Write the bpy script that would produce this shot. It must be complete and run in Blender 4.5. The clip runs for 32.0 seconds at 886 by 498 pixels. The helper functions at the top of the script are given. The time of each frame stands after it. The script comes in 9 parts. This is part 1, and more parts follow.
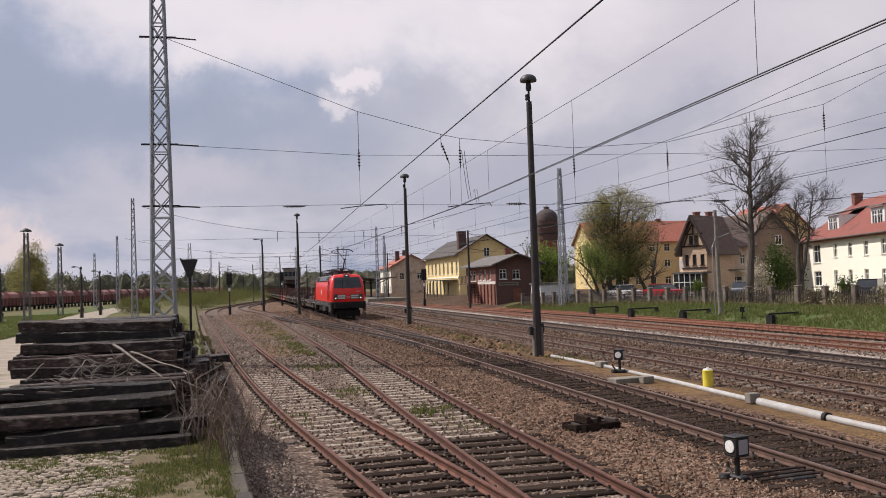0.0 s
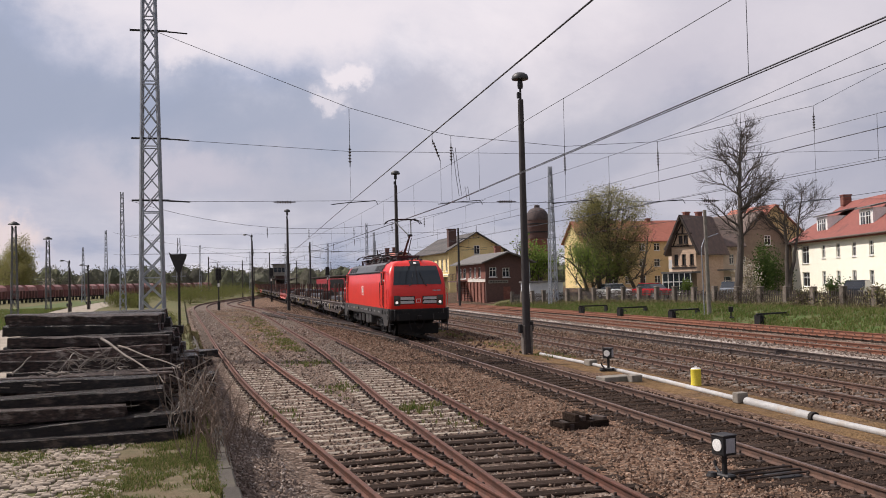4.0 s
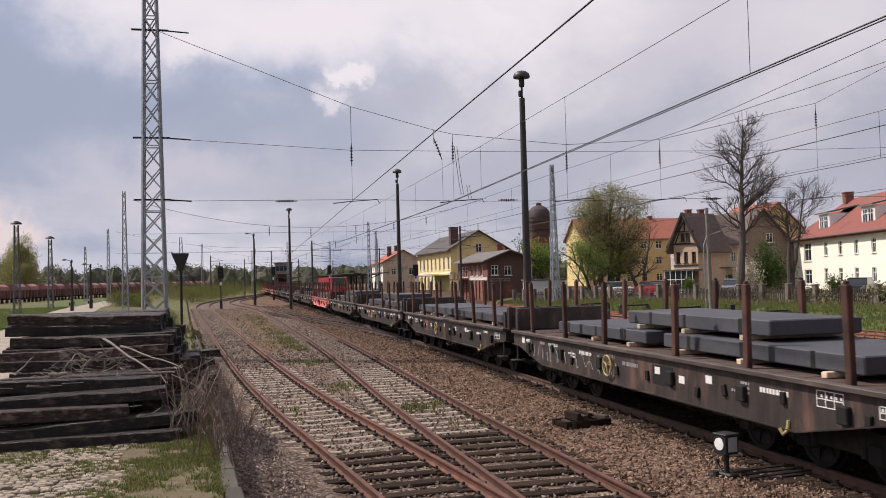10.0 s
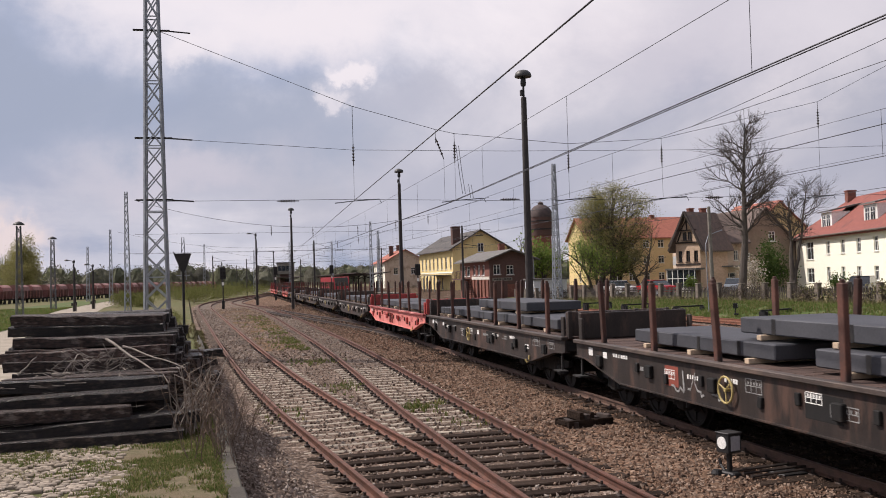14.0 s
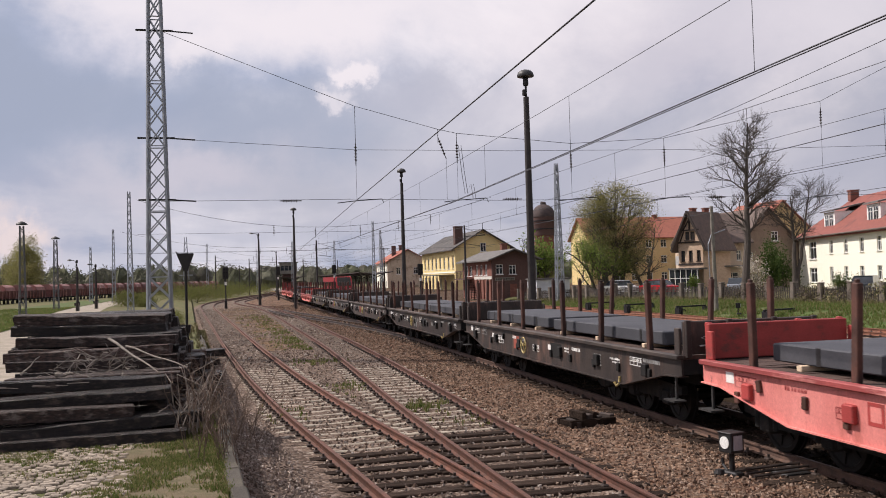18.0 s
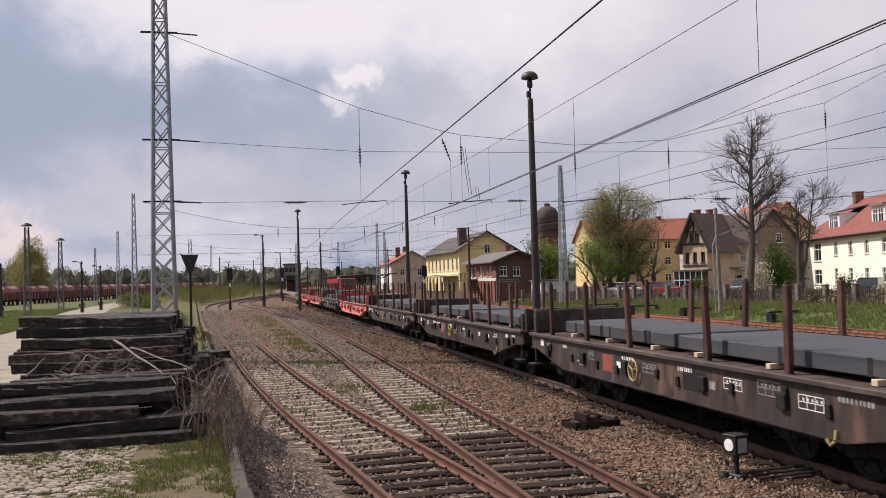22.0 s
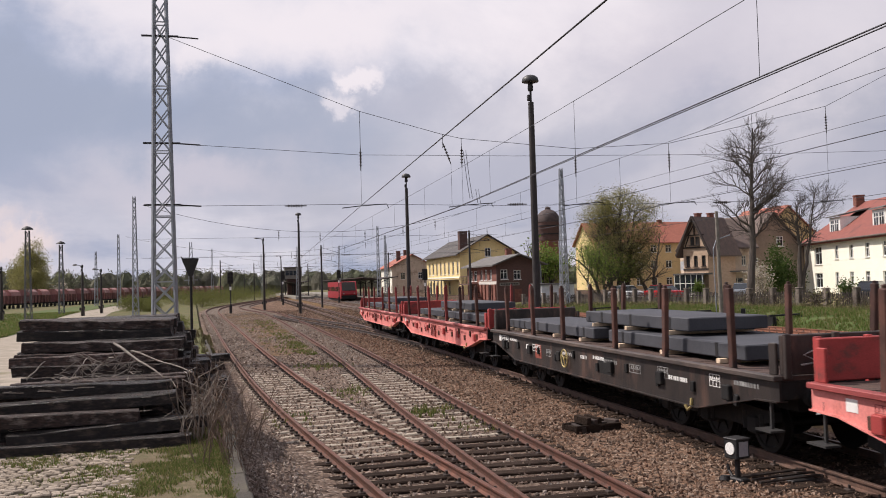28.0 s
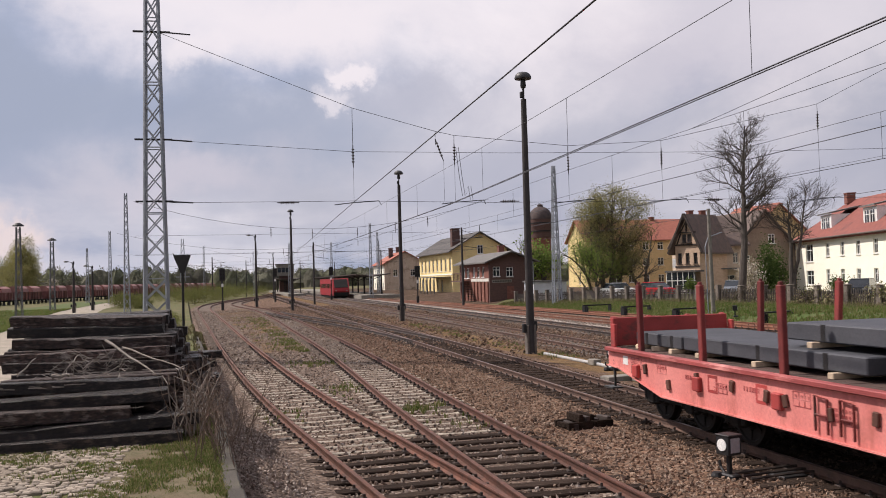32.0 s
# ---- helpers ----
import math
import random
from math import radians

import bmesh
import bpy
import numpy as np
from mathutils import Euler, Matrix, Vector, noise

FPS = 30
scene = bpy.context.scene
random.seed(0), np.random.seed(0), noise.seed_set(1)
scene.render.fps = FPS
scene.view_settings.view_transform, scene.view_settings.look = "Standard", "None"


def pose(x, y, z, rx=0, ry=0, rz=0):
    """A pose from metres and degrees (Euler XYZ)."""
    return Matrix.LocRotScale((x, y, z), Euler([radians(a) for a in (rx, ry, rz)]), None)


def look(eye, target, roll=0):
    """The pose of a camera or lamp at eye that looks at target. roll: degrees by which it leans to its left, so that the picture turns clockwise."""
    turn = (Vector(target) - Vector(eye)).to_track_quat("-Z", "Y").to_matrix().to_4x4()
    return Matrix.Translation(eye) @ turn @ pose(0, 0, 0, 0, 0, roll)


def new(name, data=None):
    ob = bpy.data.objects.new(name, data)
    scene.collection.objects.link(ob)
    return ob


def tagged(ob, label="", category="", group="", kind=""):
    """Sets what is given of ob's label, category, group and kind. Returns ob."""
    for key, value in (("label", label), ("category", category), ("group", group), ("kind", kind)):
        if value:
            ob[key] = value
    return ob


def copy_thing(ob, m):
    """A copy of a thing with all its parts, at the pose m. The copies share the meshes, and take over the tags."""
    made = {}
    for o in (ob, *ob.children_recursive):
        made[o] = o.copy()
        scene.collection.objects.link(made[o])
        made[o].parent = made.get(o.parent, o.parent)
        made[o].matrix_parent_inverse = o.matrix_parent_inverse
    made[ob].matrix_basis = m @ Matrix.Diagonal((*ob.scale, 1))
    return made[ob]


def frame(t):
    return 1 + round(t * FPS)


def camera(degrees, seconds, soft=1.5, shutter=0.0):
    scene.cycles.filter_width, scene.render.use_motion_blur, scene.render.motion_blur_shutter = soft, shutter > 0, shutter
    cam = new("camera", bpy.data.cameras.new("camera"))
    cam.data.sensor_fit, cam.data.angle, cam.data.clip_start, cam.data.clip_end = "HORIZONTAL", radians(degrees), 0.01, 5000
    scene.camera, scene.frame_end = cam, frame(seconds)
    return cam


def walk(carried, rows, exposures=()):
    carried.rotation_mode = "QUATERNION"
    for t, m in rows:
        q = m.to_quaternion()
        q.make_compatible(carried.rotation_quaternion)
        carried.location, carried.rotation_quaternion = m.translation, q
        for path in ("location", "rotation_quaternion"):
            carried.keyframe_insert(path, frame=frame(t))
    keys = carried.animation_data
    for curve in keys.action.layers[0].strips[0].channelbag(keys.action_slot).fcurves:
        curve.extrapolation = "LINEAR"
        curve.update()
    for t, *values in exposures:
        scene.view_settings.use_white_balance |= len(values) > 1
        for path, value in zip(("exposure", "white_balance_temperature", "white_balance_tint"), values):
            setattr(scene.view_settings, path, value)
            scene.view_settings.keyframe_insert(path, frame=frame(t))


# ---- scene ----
# The camera stands on the loading ramp and is held by hand: it only sways.
cam = camera(52.5, 32.0, soft=0.95, shutter=0.1)
walk(cam, [
    (0, pose(-0, -0, 2.87, 92.092, 1.899, -12.718)),
    (0.5, pose(0.014, 0.025, 2.859, 92.024, 1.537, -12.712)),
    (1, pose(0.003, 0.014, 2.868, 91.941, 1.644, -12.735)),
    (1.5, pose(0.002, 0.013, 2.873, 91.89, 1.686, -12.833)),
    (2, pose(0.002, 0.019, 2.863, 91.88, 1.508, -12.967)),
    (2.5, pose(0.006, 0.003, 2.871, 91.852, 1.362, -13.089)),
    (3, pose(0.008, 0.005, 2.873, 91.838, 1.319, -13.226)),
    (3.5, pose(-0, 0.009, 2.862, 91.919, 1.37, -13.347)),
    (5.5, pose(0.005, 0.014, 2.853, 91.743, 1.354, -13.39)),
    (6, pose(0.001, 0.015, 2.875, 91.483, 1.078, -13.477)),
    (6.5, pose(0.012, 0.006, 2.877, 91.597, 1.075, -13.526)),
    (7, pose(0.008, 0.02, 2.871, 91.69, 1.036, -13.585)),
    (7.5, pose(0.003, 0.011, 2.869, 91.812, 1.1, -13.589)),
    (8, pose(-0.003, 0.011, 2.883, 91.886, 1.234, -13.545)),
    (8.5, pose(0.012, 0.024, 2.865, 91.952, 1.295, -13.479)),
    (9, pose(0.011, 0.023, 2.867, 91.945, 1.276, -13.43)),
    (9.5, pose(-0.002, 0.007, 2.865, 91.881, 1.472, -13.349)),
    (10, pose(0.004, 0.005, 2.879, 91.796, 1.504, -13.24)),
    (10.5, pose(0.002, 0.008, 2.873, 91.772, 1.459, -13.148)),
    (11, pose(-0.002, 0.011, 2.873, 91.738, 1.382, -13.101)),
    (11.5, pose(0.003, 0.008, 2.874, 91.759, 1.474, -13.042)),
    (12, pose(-0.008, -0.008, 2.883, 91.755, 1.568, -13.011)),
    (12.5, pose(0.001, 0.007, 2.877, 91.749, 1.491, -12.997)),
    (13, pose(0.005, 0.005, 2.877, 91.753, 1.65, -13.003)),
    (13.5, pose(0.005, 0.004, 2.877, 91.752, 1.653, -13.054)),
    (14, pose(0.004, 0.005, 2.877, 91.769, 1.653, -13.108)),
    (14.5, pose(0, -0.01, 2.885, 91.777, 1.582, -13.132)),
    (16.5, pose(0.003, 0.004, 2.88, 91.762, 1.742, -13.125)),
    (17, pose(0, 0.007, 2.872, 91.787, 1.588, -13.068)),
    (17.5, pose(0.001, 0.009, 2.875, 91.787, 1.576, -13.017)),
    (18, pose(0.007, 0.004, 2.876, 91.761, 1.665, -12.947)),
    (18.5, pose(-0.003, 0.001, 2.876, 91.782, 1.728, -12.949)),
    (19, pose(-0.005, -0.01, 2.88, 91.802, 1.635, -12.956)),
    (19.5, pose(0.003, 0.004, 2.871, 91.809, 1.601, -12.953)),
    (20, pose(0.012, 0.006, 2.873, 91.803, 1.58, -12.919)),
    (20.5, pose(0.006, 0.011, 2.875, 91.816, 1.709, -12.892)),
    (21, pose(0.007, 0.001, 2.874, 91.84, 1.714, -12.844)),
    (21.5, pose(-0, 0.001, 2.883, 91.858, 1.619, -12.781)),
    (22, pose(-0.003, -0.009, 2.884, 91.863, 1.619, -12.697)),
    (22.5, pose(0.002, 0.007, 2.882, 91.876, 1.643, -12.614)),
    (23, pose(-0.006, 0.007, 2.883, 91.877, 1.631, -12.556)),
    (23.5, pose(0.006, 0.016, 2.873, 91.915, 1.68, -12.491)),
    (24, pose(0.001, 0.015, 2.871, 91.941, 1.593, -12.493)),
    (24.5, pose(-0.008, -0.012, 2.884, 91.921, 1.623, -12.527)),
    (25, pose(-0, 0.002, 2.88, 91.928, 1.619, -12.529)),
    (25.5, pose(0, 0.003, 2.879, 91.947, 1.651, -12.568)),
    (27.5, pose(-0.003, 0.009, 2.877, 92.062, 1.627, -12.661)),
    (28, pose(0, -0, 2.88, 92.087, 1.613, -12.657)),
    (28.5, pose(-0, 0.009, 2.875, 92.136, 1.57, -12.7)),
    (29, pose(-0.011, -0.005, 2.881, 92.156, 1.57, -12.761)),
    (29.5, pose(-0.001, 0.003, 2.87, 92.151, 1.866, -12.791)),
    (30, pose(0.01, 0.004, 2.871, 92.09, 1.851, -12.833)),
    (30.5, pose(-0.003, 0.008, 2.88, 92, 1.82, -12.94)),
    (31, pose(0.006, 0.01, 2.868, 91.967, 1.721, -12.996)),
    (31.5, pose(-0.001, 0.013, 2.875, 91.918, 1.651, -13.105)),
    (32, pose(0, 0.014, 2.873, 91.89, 1.578, -13.142)),
], [(0, -0.09, 6550, 17), (3.0, -0.06, 6550, 17), (7.0, -0.03, 6550, 17), (8.0, -0.08, 6550, 17), (9.0, -0.20, 6550, 17), (10.0, -0.04, 6550, 17), (11.0, 0.0, 6550, 17), (32, 0.0, 6550, 17)])

# ---- light ----
SUN_AZ = radians(-59)      # from the track's direction (+y) towards -x
SUN_EL = radians(49)
scene.view_settings.exposure = 0.0


DULL, GREY, PALE, WHITE, WARM = (0.36, 0.42, 0.53), (0.44, 0.465, 0.55), (0.63, 0.615, 0.675), (0.88, 0.85, 0.87), (0.80, 0.71, 0.69)
CLOUDS = [
    (12, 6, 40, 6, 0.75, 0.1, GREY), (30, 14, 16, 6, 0.7, 0.1, PALE), (40, 6, 12, 5, 0.6, 0.1, GREY),
    (-12, 11, 13, 5.0, 0.95, 0.2, DULL), (2, 9.5, 11, 3.2, 0.8, 0.1, DULL), (14, 11, 9, 2.2, 0.5, 0.1, GREY), (-16, 17, 8, 2.5, 0.7, 0.1, GREY),
    (5, 16.5, 16, 4.2, 0.9, 0.2, WHITE), (22, 17, 12, 3.5, 0.4, 0.1, WHITE), (-9, 18.5, 13, 3.5, 0.7, 0.1, WHITE), (38, 14, 8, 5, 0.45, 0.1, WHITE), (-3, 6.2, 7, 1.8, 0.6, 0.1, PALE),
    (7.9, 12.6, 2.3, 1.0, 0.9, 0.5, WHITE), (6.4, 10.9, 1.7, 0.8, 0.6, 0.3, WHITE), (-1.6, 13.9, 2.0, 1.8, 0.7, 0.3, WHITE),
    (-13.5, 3.6, 6.5, 2.2, 0.55, 0.1, PALE), (-12.6, 3.2, 3.2, 1.25, 0.9, 0.35, WARM), (-14.5, 4.9, 2.4, 0.9, 0.6, 0.2, WARM),
]


def build_light():
    w = bpy.data.worlds.new("world")
    scene.world = w
    w.use_nodes = True
    nt = w.node_tree
    nt.nodes.clear()
    N = nt.nodes.new
    L = nt.links.new
    out = N("ShaderNodeOutputWorld")
    sky = N("ShaderNodeTexSky")
    sky.sky_type = 'NISHITA'
    sky.sun_disc = False
    sky.sun_elevation = SUN_EL
    sky.sun_rotation = SUN_AZ
    sky.air_density, sky.dust_density, sky.ozone_density = 1.3, 1.6, 1.0
    gain = N("ShaderNodeVectorMath")
    gain.operation = 'SCALE'
    gain.inputs["Scale"].default_value = 0.085
    L(sky.outputs[0], gain.inputs[0])
    # broken cloud layers over the whole sky, projected on a flat ceiling
    co = N("ShaderNodeTexCoord")
    sep = N("ShaderNodeSeparateXYZ")
    L(co.outputs["Generated"], sep.inputs[0])
    add = N("ShaderNodeMath"); add.operation = 'ADD'; add.inputs[1].default_value = 0.30
    mx = N("ShaderNodeMath"); mx.operation = 'MAXIMUM'; mx.inputs[1].default_value = 0.0
    L(sep.outputs["Z"], mx.inputs[0])
    L(mx.outputs[0], add.inputs[0])
    dx = N("ShaderNodeMath"); dx.operation = 'DIVIDE'
    dy = N("ShaderNodeMath"); dy.operation = 'DIVIDE'
    L(sep.outputs["X"], dx.inputs[0]); L(add.outputs[0], dx.inputs[1])
    L(sep.outputs["Y"], dy.inputs[0]); L(add.outputs[0], dy.inputs[1])
    com = N("ShaderNodeCombineXYZ")
    L(dx.outputs[0], com.inputs[0]); L(dy.outputs[0], com.inputs[1])
    com.inputs[2].default_value = 7.4

    def clouds(scale, detail, rough, dist, lo, hi, a, b, mid=None):
        n = N("ShaderNodeTexNoise")
        n.inputs["Scale"].default_value = scale
        n.inputs["Detail"].default_value = detail
        n.inputs["Roughness"].default_value = rough
        n.inputs["Distortion"].default_value = dist
        L(com.outputs[0], n.inputs["Vector"])
        r = N("ShaderNodeValToRGB")
        r.color_ramp.elements[0].position = lo
        r.color_ramp.elements[0].color = (*a, 1)
        r.color_ramp.elements[1].position = hi
        r.color_ramp.elements[1].color = (*b, 1)
        r.color_ramp.interpolation = 'EASE'
        if mid:
            e = r.color_ramp.elements.new(mid[0])
            e.color = (*mid[1], 1)
        L(n.outputs["Fac"], r.inputs[0])
        return r
    tone = clouds(1.3, 9, 0.56, 0.35, 0.36, 0.66, (0.365, 0.43, 0.565), (0.93, 0.91, 0.93), (0.50, (0.62, 0.645, 0.72)))
    cover = clouds(0.5, 5, 0.55, 0.3, 0.30, 0.44, (0.45, 0.45, 0.45), (0.97, 0.97, 0.97))
    mix = N("ShaderNodeMixRGB")
    L(cover.outputs[0], mix.inputs[0])
    L(gain.outputs[0], mix.inputs[1])
    L(tone.outputs[0], mix.inputs[2])
    # the cloud ceiling is brighter towards the hidden sun and duller away from it
    dot = N("ShaderNodeVectorMath")
    dot.operation = 'DOT_PRODUCT'
    dot.inputs[1].default_value = (math.sin(SUN_AZ) * math.cos(SUN_EL), math.cos(SUN_AZ) * math.cos(SUN_EL), math.sin(SUN_EL))
    L(co.outputs["Generated"], dot.inputs[0])
    fall = N("ShaderNodeMapRange")
    fall.interpolation_type = 'SMOOTHSTEP'
    fall.inputs[1].default_value, fall.inputs[2].default_value = -0.7, 0.75
    fall.inputs[3].default_value, fall.inputs[4].default_value = 0.42, 1.12
    L(dot.outputs["Value"], fall.inputs[0])
    shade = N("ShaderNodeVectorMath")
    shade.operation = 'SCALE'
    L(mix.outputs[0], shade.inputs[0])
    L(fall.outputs[0], shade.inputs["Scale"])
    # the cloud masses over the yard: (azimuth, elevation, half width, half height in degrees, weight, colour), with ragged edges
    rag = N("ShaderNodeTexNoise")
    rag.inputs["Scale"].default_value, rag.inputs["Detail"].default_value, rag.inputs["Roughness"].default_value = 7.0, 7.0, 0.62
    L(co.outputs["Generated"], rag.inputs["Vector"])
    rag_mid = N("ShaderNodeVectorMath"); rag_mid.operation = 'SUBTRACT'
    rag_mid.inputs[1].default_value = (0.5, 0.5, 0.5)
    L(rag.outputs["Color"], rag_mid.inputs[0])
    rag_far = N("ShaderNodeVectorMath"); rag_far.operation = 'MULTIPLY_ADD'
    rag_far.inputs[1].default_value = (0.20, 0.20, 0.18)
    L(rag_mid.outputs[0], rag_far.inputs[0])
    L(co.outputs["Generated"], rag_far.inputs[2])
    sky_col = shade.outputs[0]
    for az, el, wide, high, weight, hard, c in CLOUDS:
        az, el = radians(az), radians(el)
        mid = Vector((math.sin(az) * math.cos(el), math.cos(az) * math.cos(el), math.sin(el)))
        side = Vector((math.cos(az), -math.sin(az), 0)) / math.tan(radians(wide))
        over = side.cross(mid).normalized() * (-1 if side.cross(mid).z < 0 else 1) / math.tan(radians(high))
        off = N("ShaderNodeVectorMath"); off.operation = 'SUBTRACT'
        off.inputs[1].default_value = mid
        L(rag_far.outputs[0], off.inputs[0])
        uv = N("ShaderNodeCombineXYZ")
        for i, axis in enumerate((side, over)):
            dt = N("ShaderNodeVectorMath"); dt.operation = 'DOT_PRODUCT'
            dt.inputs[1].default_value = axis
            L(off.outputs[0], dt.inputs[0])
            L(dt.outputs["Value"], uv.inputs[i])
        ln = N("ShaderNodeVectorMath"); ln.operation = 'LENGTH'
        L(uv.outputs[0], ln.inputs[0])
        mk = N("ShaderNodeMapRange"); mk.interpolation_type = 'SMOOTHSTEP'
        mk.inputs[1].default_value, mk.inputs[2].default_value = 1.15, hard
        mk.inputs[3].default_value, mk.inputs[4].default_value = 0.0, weight
        L(ln.outputs["Value"], mk.inputs[0])
        mc = N("ShaderNodeMixRGB")
        mc.inputs[2].default_value = (*c, 1)
        L(mk.outputs[0], mc.inputs[0])
        L(sky_col, mc.inputs[1])
        sky_col = mc.outputs[0]
    bg = N("ShaderNodeBackground")
    bg.inputs["Strength"].default_value = 1.0
    L(sky_col, bg.inputs[0])
    L(bg.outputs[0], out.inputs[0])
    lamp = bpy.data.lights.new("sun", 'SUN')
    lamp.energy = 5.0
    lamp.angle = radians(0.8)
    lamp.color = (1.0, 0.95, 0.86)
    s = new("sun", lamp)
    d = Vector((math.sin(SUN_AZ) * math.cos(SUN_EL), math.cos(SUN_AZ) * math.cos(SUN_EL), math.sin(SUN_EL)))
    s.matrix_world = look(d * 200, (0, 0, 0))


build_light()


# ---- materials ----
MATS = {}


def mat(name, c1, c2=None, rough=0.8, metal=0.0, scale=6.0, bump=0.25, fine=40.0, spread=0.18, stretch=(1, 1, 1), c3=None, patch=0.5,
        patch_scale=0.8, spec=0.4, world=False):
    """Two colours mixed by noise, a third in patches, fine grain and relief, and a spread of brightness from piece to piece."""
    if name in MATS:
        return MATS[name]
    m = bpy.data.materials.new(name)
    m.use_nodes = True
    nt = m.node_tree
    N = nt.nodes.new
    L = nt.links.new
    b = nt.nodes["Principled BSDF"]
    b.inputs["Roughness"].default_value = rough
    b.inputs["Metallic"].default_value = metal
    b.inputs["Specular IOR Level"].default_value = spec
    co = N("ShaderNodeTexCoord")
    mp = N("ShaderNodeMapping")
    mp.inputs["Scale"].default_value = stretch
    if world:
        geo = N("ShaderNodeNewGeometry")
        L(geo.outputs["Position"], mp.inputs[0])
    else:
        L(co.outputs["Object"], mp.inputs[0])
    c2 = c2 or tuple(v * 0.7 for v in c1)

    def noise_tex(s, d=5.0, r=0.6):
        n = N("ShaderNodeTexNoise")
        n.inputs["Scale"].default_value = s
        n.inputs["Detail"].default_value = d
        n.inputs["Roughness"].default_value = r
        L(mp.outputs[0], n.inputs["Vector"])
        return n
    n1 = noise_tex(scale)
    n2 = noise_tex(fine, 3.0, 0.7)
    ramp = N("ShaderNodeMapRange")
    ramp.inputs[1].default_value, ramp.inputs[2].default_value = 0.35, 0.65
    L(n1.outputs["Fac"], ramp.inputs[0])
    mix = N("ShaderNodeMixRGB")
    mix.inputs[1].default_value = (*c1, 1)
    mix.inputs[2].default_value = (*c2, 1)
    L(ramp.outputs[0], mix.inputs[0])
    col = mix.outputs[0]
    if c3:
        n3 = noise_tex(patch_scale, 6.0, 0.65)
        r3 = N("ShaderNodeMapRange")
        r3.inputs[1].default_value, r3.inputs[2].default_value = patch - 0.07, patch + 0.07
        L(n3.outputs["Fac"], r3.inputs[0])
        m3 = N("ShaderNodeMixRGB")
        m3.inputs[2].default_value = (*c3, 1)
        L(r3.outputs[0], m3.inputs[0])
        L(col, m3.inputs[1])
        col = m3.outputs[0]
    hsv = N("ShaderNodeHueSaturation")
    info = N("ShaderNodeObjectInfo")
    ri = N("ShaderNodeMapRange")
    ri.inputs[3].default_value, ri.inputs[4].default_value = 1 - spread, 1 + spread
    L(info.outputs["Random"], ri.inputs[0])
    g = N("ShaderNodeMapRange")
    g.inputs[1].default_value, g.inputs[2].default_value = 0.25, 0.75
    g.inputs[3].default_value, g.inputs[4].default_value = 0.8, 1.2
    L(n2.outputs["Fac"], g.inputs[0])
    mul = N("ShaderNodeMath"); mul.operation = 'MULTIPLY'
    L(ri.outputs[0], mul.inputs[0]); L(g.outputs[0], mul.inputs[1])
    L(mul.outputs[0], hsv.inputs["Value"])
    L(col, hsv.inputs["Color"])
    L(hsv.outputs[0], b.inputs["Base Color"])
    if bump:
        ad = N("ShaderNodeMath"); ad.operation = 'ADD'
        L(n1.outputs["Fac"], ad.inputs[0]); L(n2.outputs["Fac"], ad.inputs[1])
        bp = N("ShaderNodeBump")
        bp.inputs["Strength"].default_value = bump
        bp.inputs["Distance"].default_value = 0.02
        L(ad.outputs[0], bp.inputs["Height"])
        L(bp.outputs[0], b.inputs["Normal"])
    MATS[name] = m
    return m


def island_mat(name, cols, rough=0.9, bump=0.3, fine=30.0, through_light=0.0):
    """For joined small pieces: each loose piece takes its own tone from a ramp."""
    m = bpy.data.materials.new(name)
    m.use_nodes = True
    nt = m.node_tree
    N = nt.nodes.new
    L = nt.links.new
    b = nt.nodes["Principled BSDF"]
    b.inputs["Roughness"].default_value = rough
    b.inputs["Specular IOR Level"].default_value = 0.1
    geo = N("ShaderNodeNewGeometry")
    r = N("ShaderNodeValToRGB")
    while len(r.color_ramp.elements) < len(cols):
        r.color_ramp.elements.new(0.5)
    for i, c in enumerate(cols):
        r.color_ramp.elements[i].position = i / (len(cols) - 1)
        r.color_ramp.elements[i].color = (*c, 1)
    L(geo.outputs["Random Per Island"], r.inputs[0])
    co = N("ShaderNodeTexCoord")
    n = N("ShaderNodeTexNoise")
    n.inputs["Scale"].default_value = fine
    L(co.outputs["Object"], n.inputs["Vector"])
    hsv = N("ShaderNodeHueSaturation")
    g = N("ShaderNodeMapRange")
    g.inputs[1].default_value, g.inputs[2].default_value = 0.3, 0.7
    g.inputs[3].default_value, g.inputs[4].default_value = 0.75, 1.25
    L(n.outputs["Fac"], g.inputs[0])
    L(g.outputs[0], hsv.inputs["Value"])
    L(r.outputs[0], hsv.inputs["Color"])
    L(hsv.outputs[0], b.inputs["Base Color"])
    if bump:
        bp = N("ShaderNodeBump")
        bp.inputs["Strength"].default_value = bump
        bp.inputs["Distance"].default_value = 0.01
        L(n.outputs["Fac"], bp.inputs["Height"])
        L(bp.outputs[0], b.inputs["Normal"])
    if through_light:          # thin leaves let light through
        tr = N("ShaderNodeBsdfTranslucent")
        L(hsv.outputs[0], tr.inputs["Color"])
        mx = N("ShaderNodeMixShader")
        mx.inputs[0].default_value = through_light
        L(b.outputs[0], mx.inputs[1])
        L(tr.outputs[0], mx.inputs[2])
        L(mx.outputs[0], nt.nodes["Material Output"].inputs["Surface"])
    return m


def glass(name, tint=(0.02, 0.025, 0.03), rough=0.06):
    m = bpy.data.materials.new(name)
    m.use_nodes = True
    b = m.node_tree.nodes["Principled BSDF"]
    b.inputs["Base Color"].default_value = (*tint, 1)
    b.inputs["Roughness"].default_value = rough
    b.inputs["Specular IOR Level"].default_value = 0.6
    return m


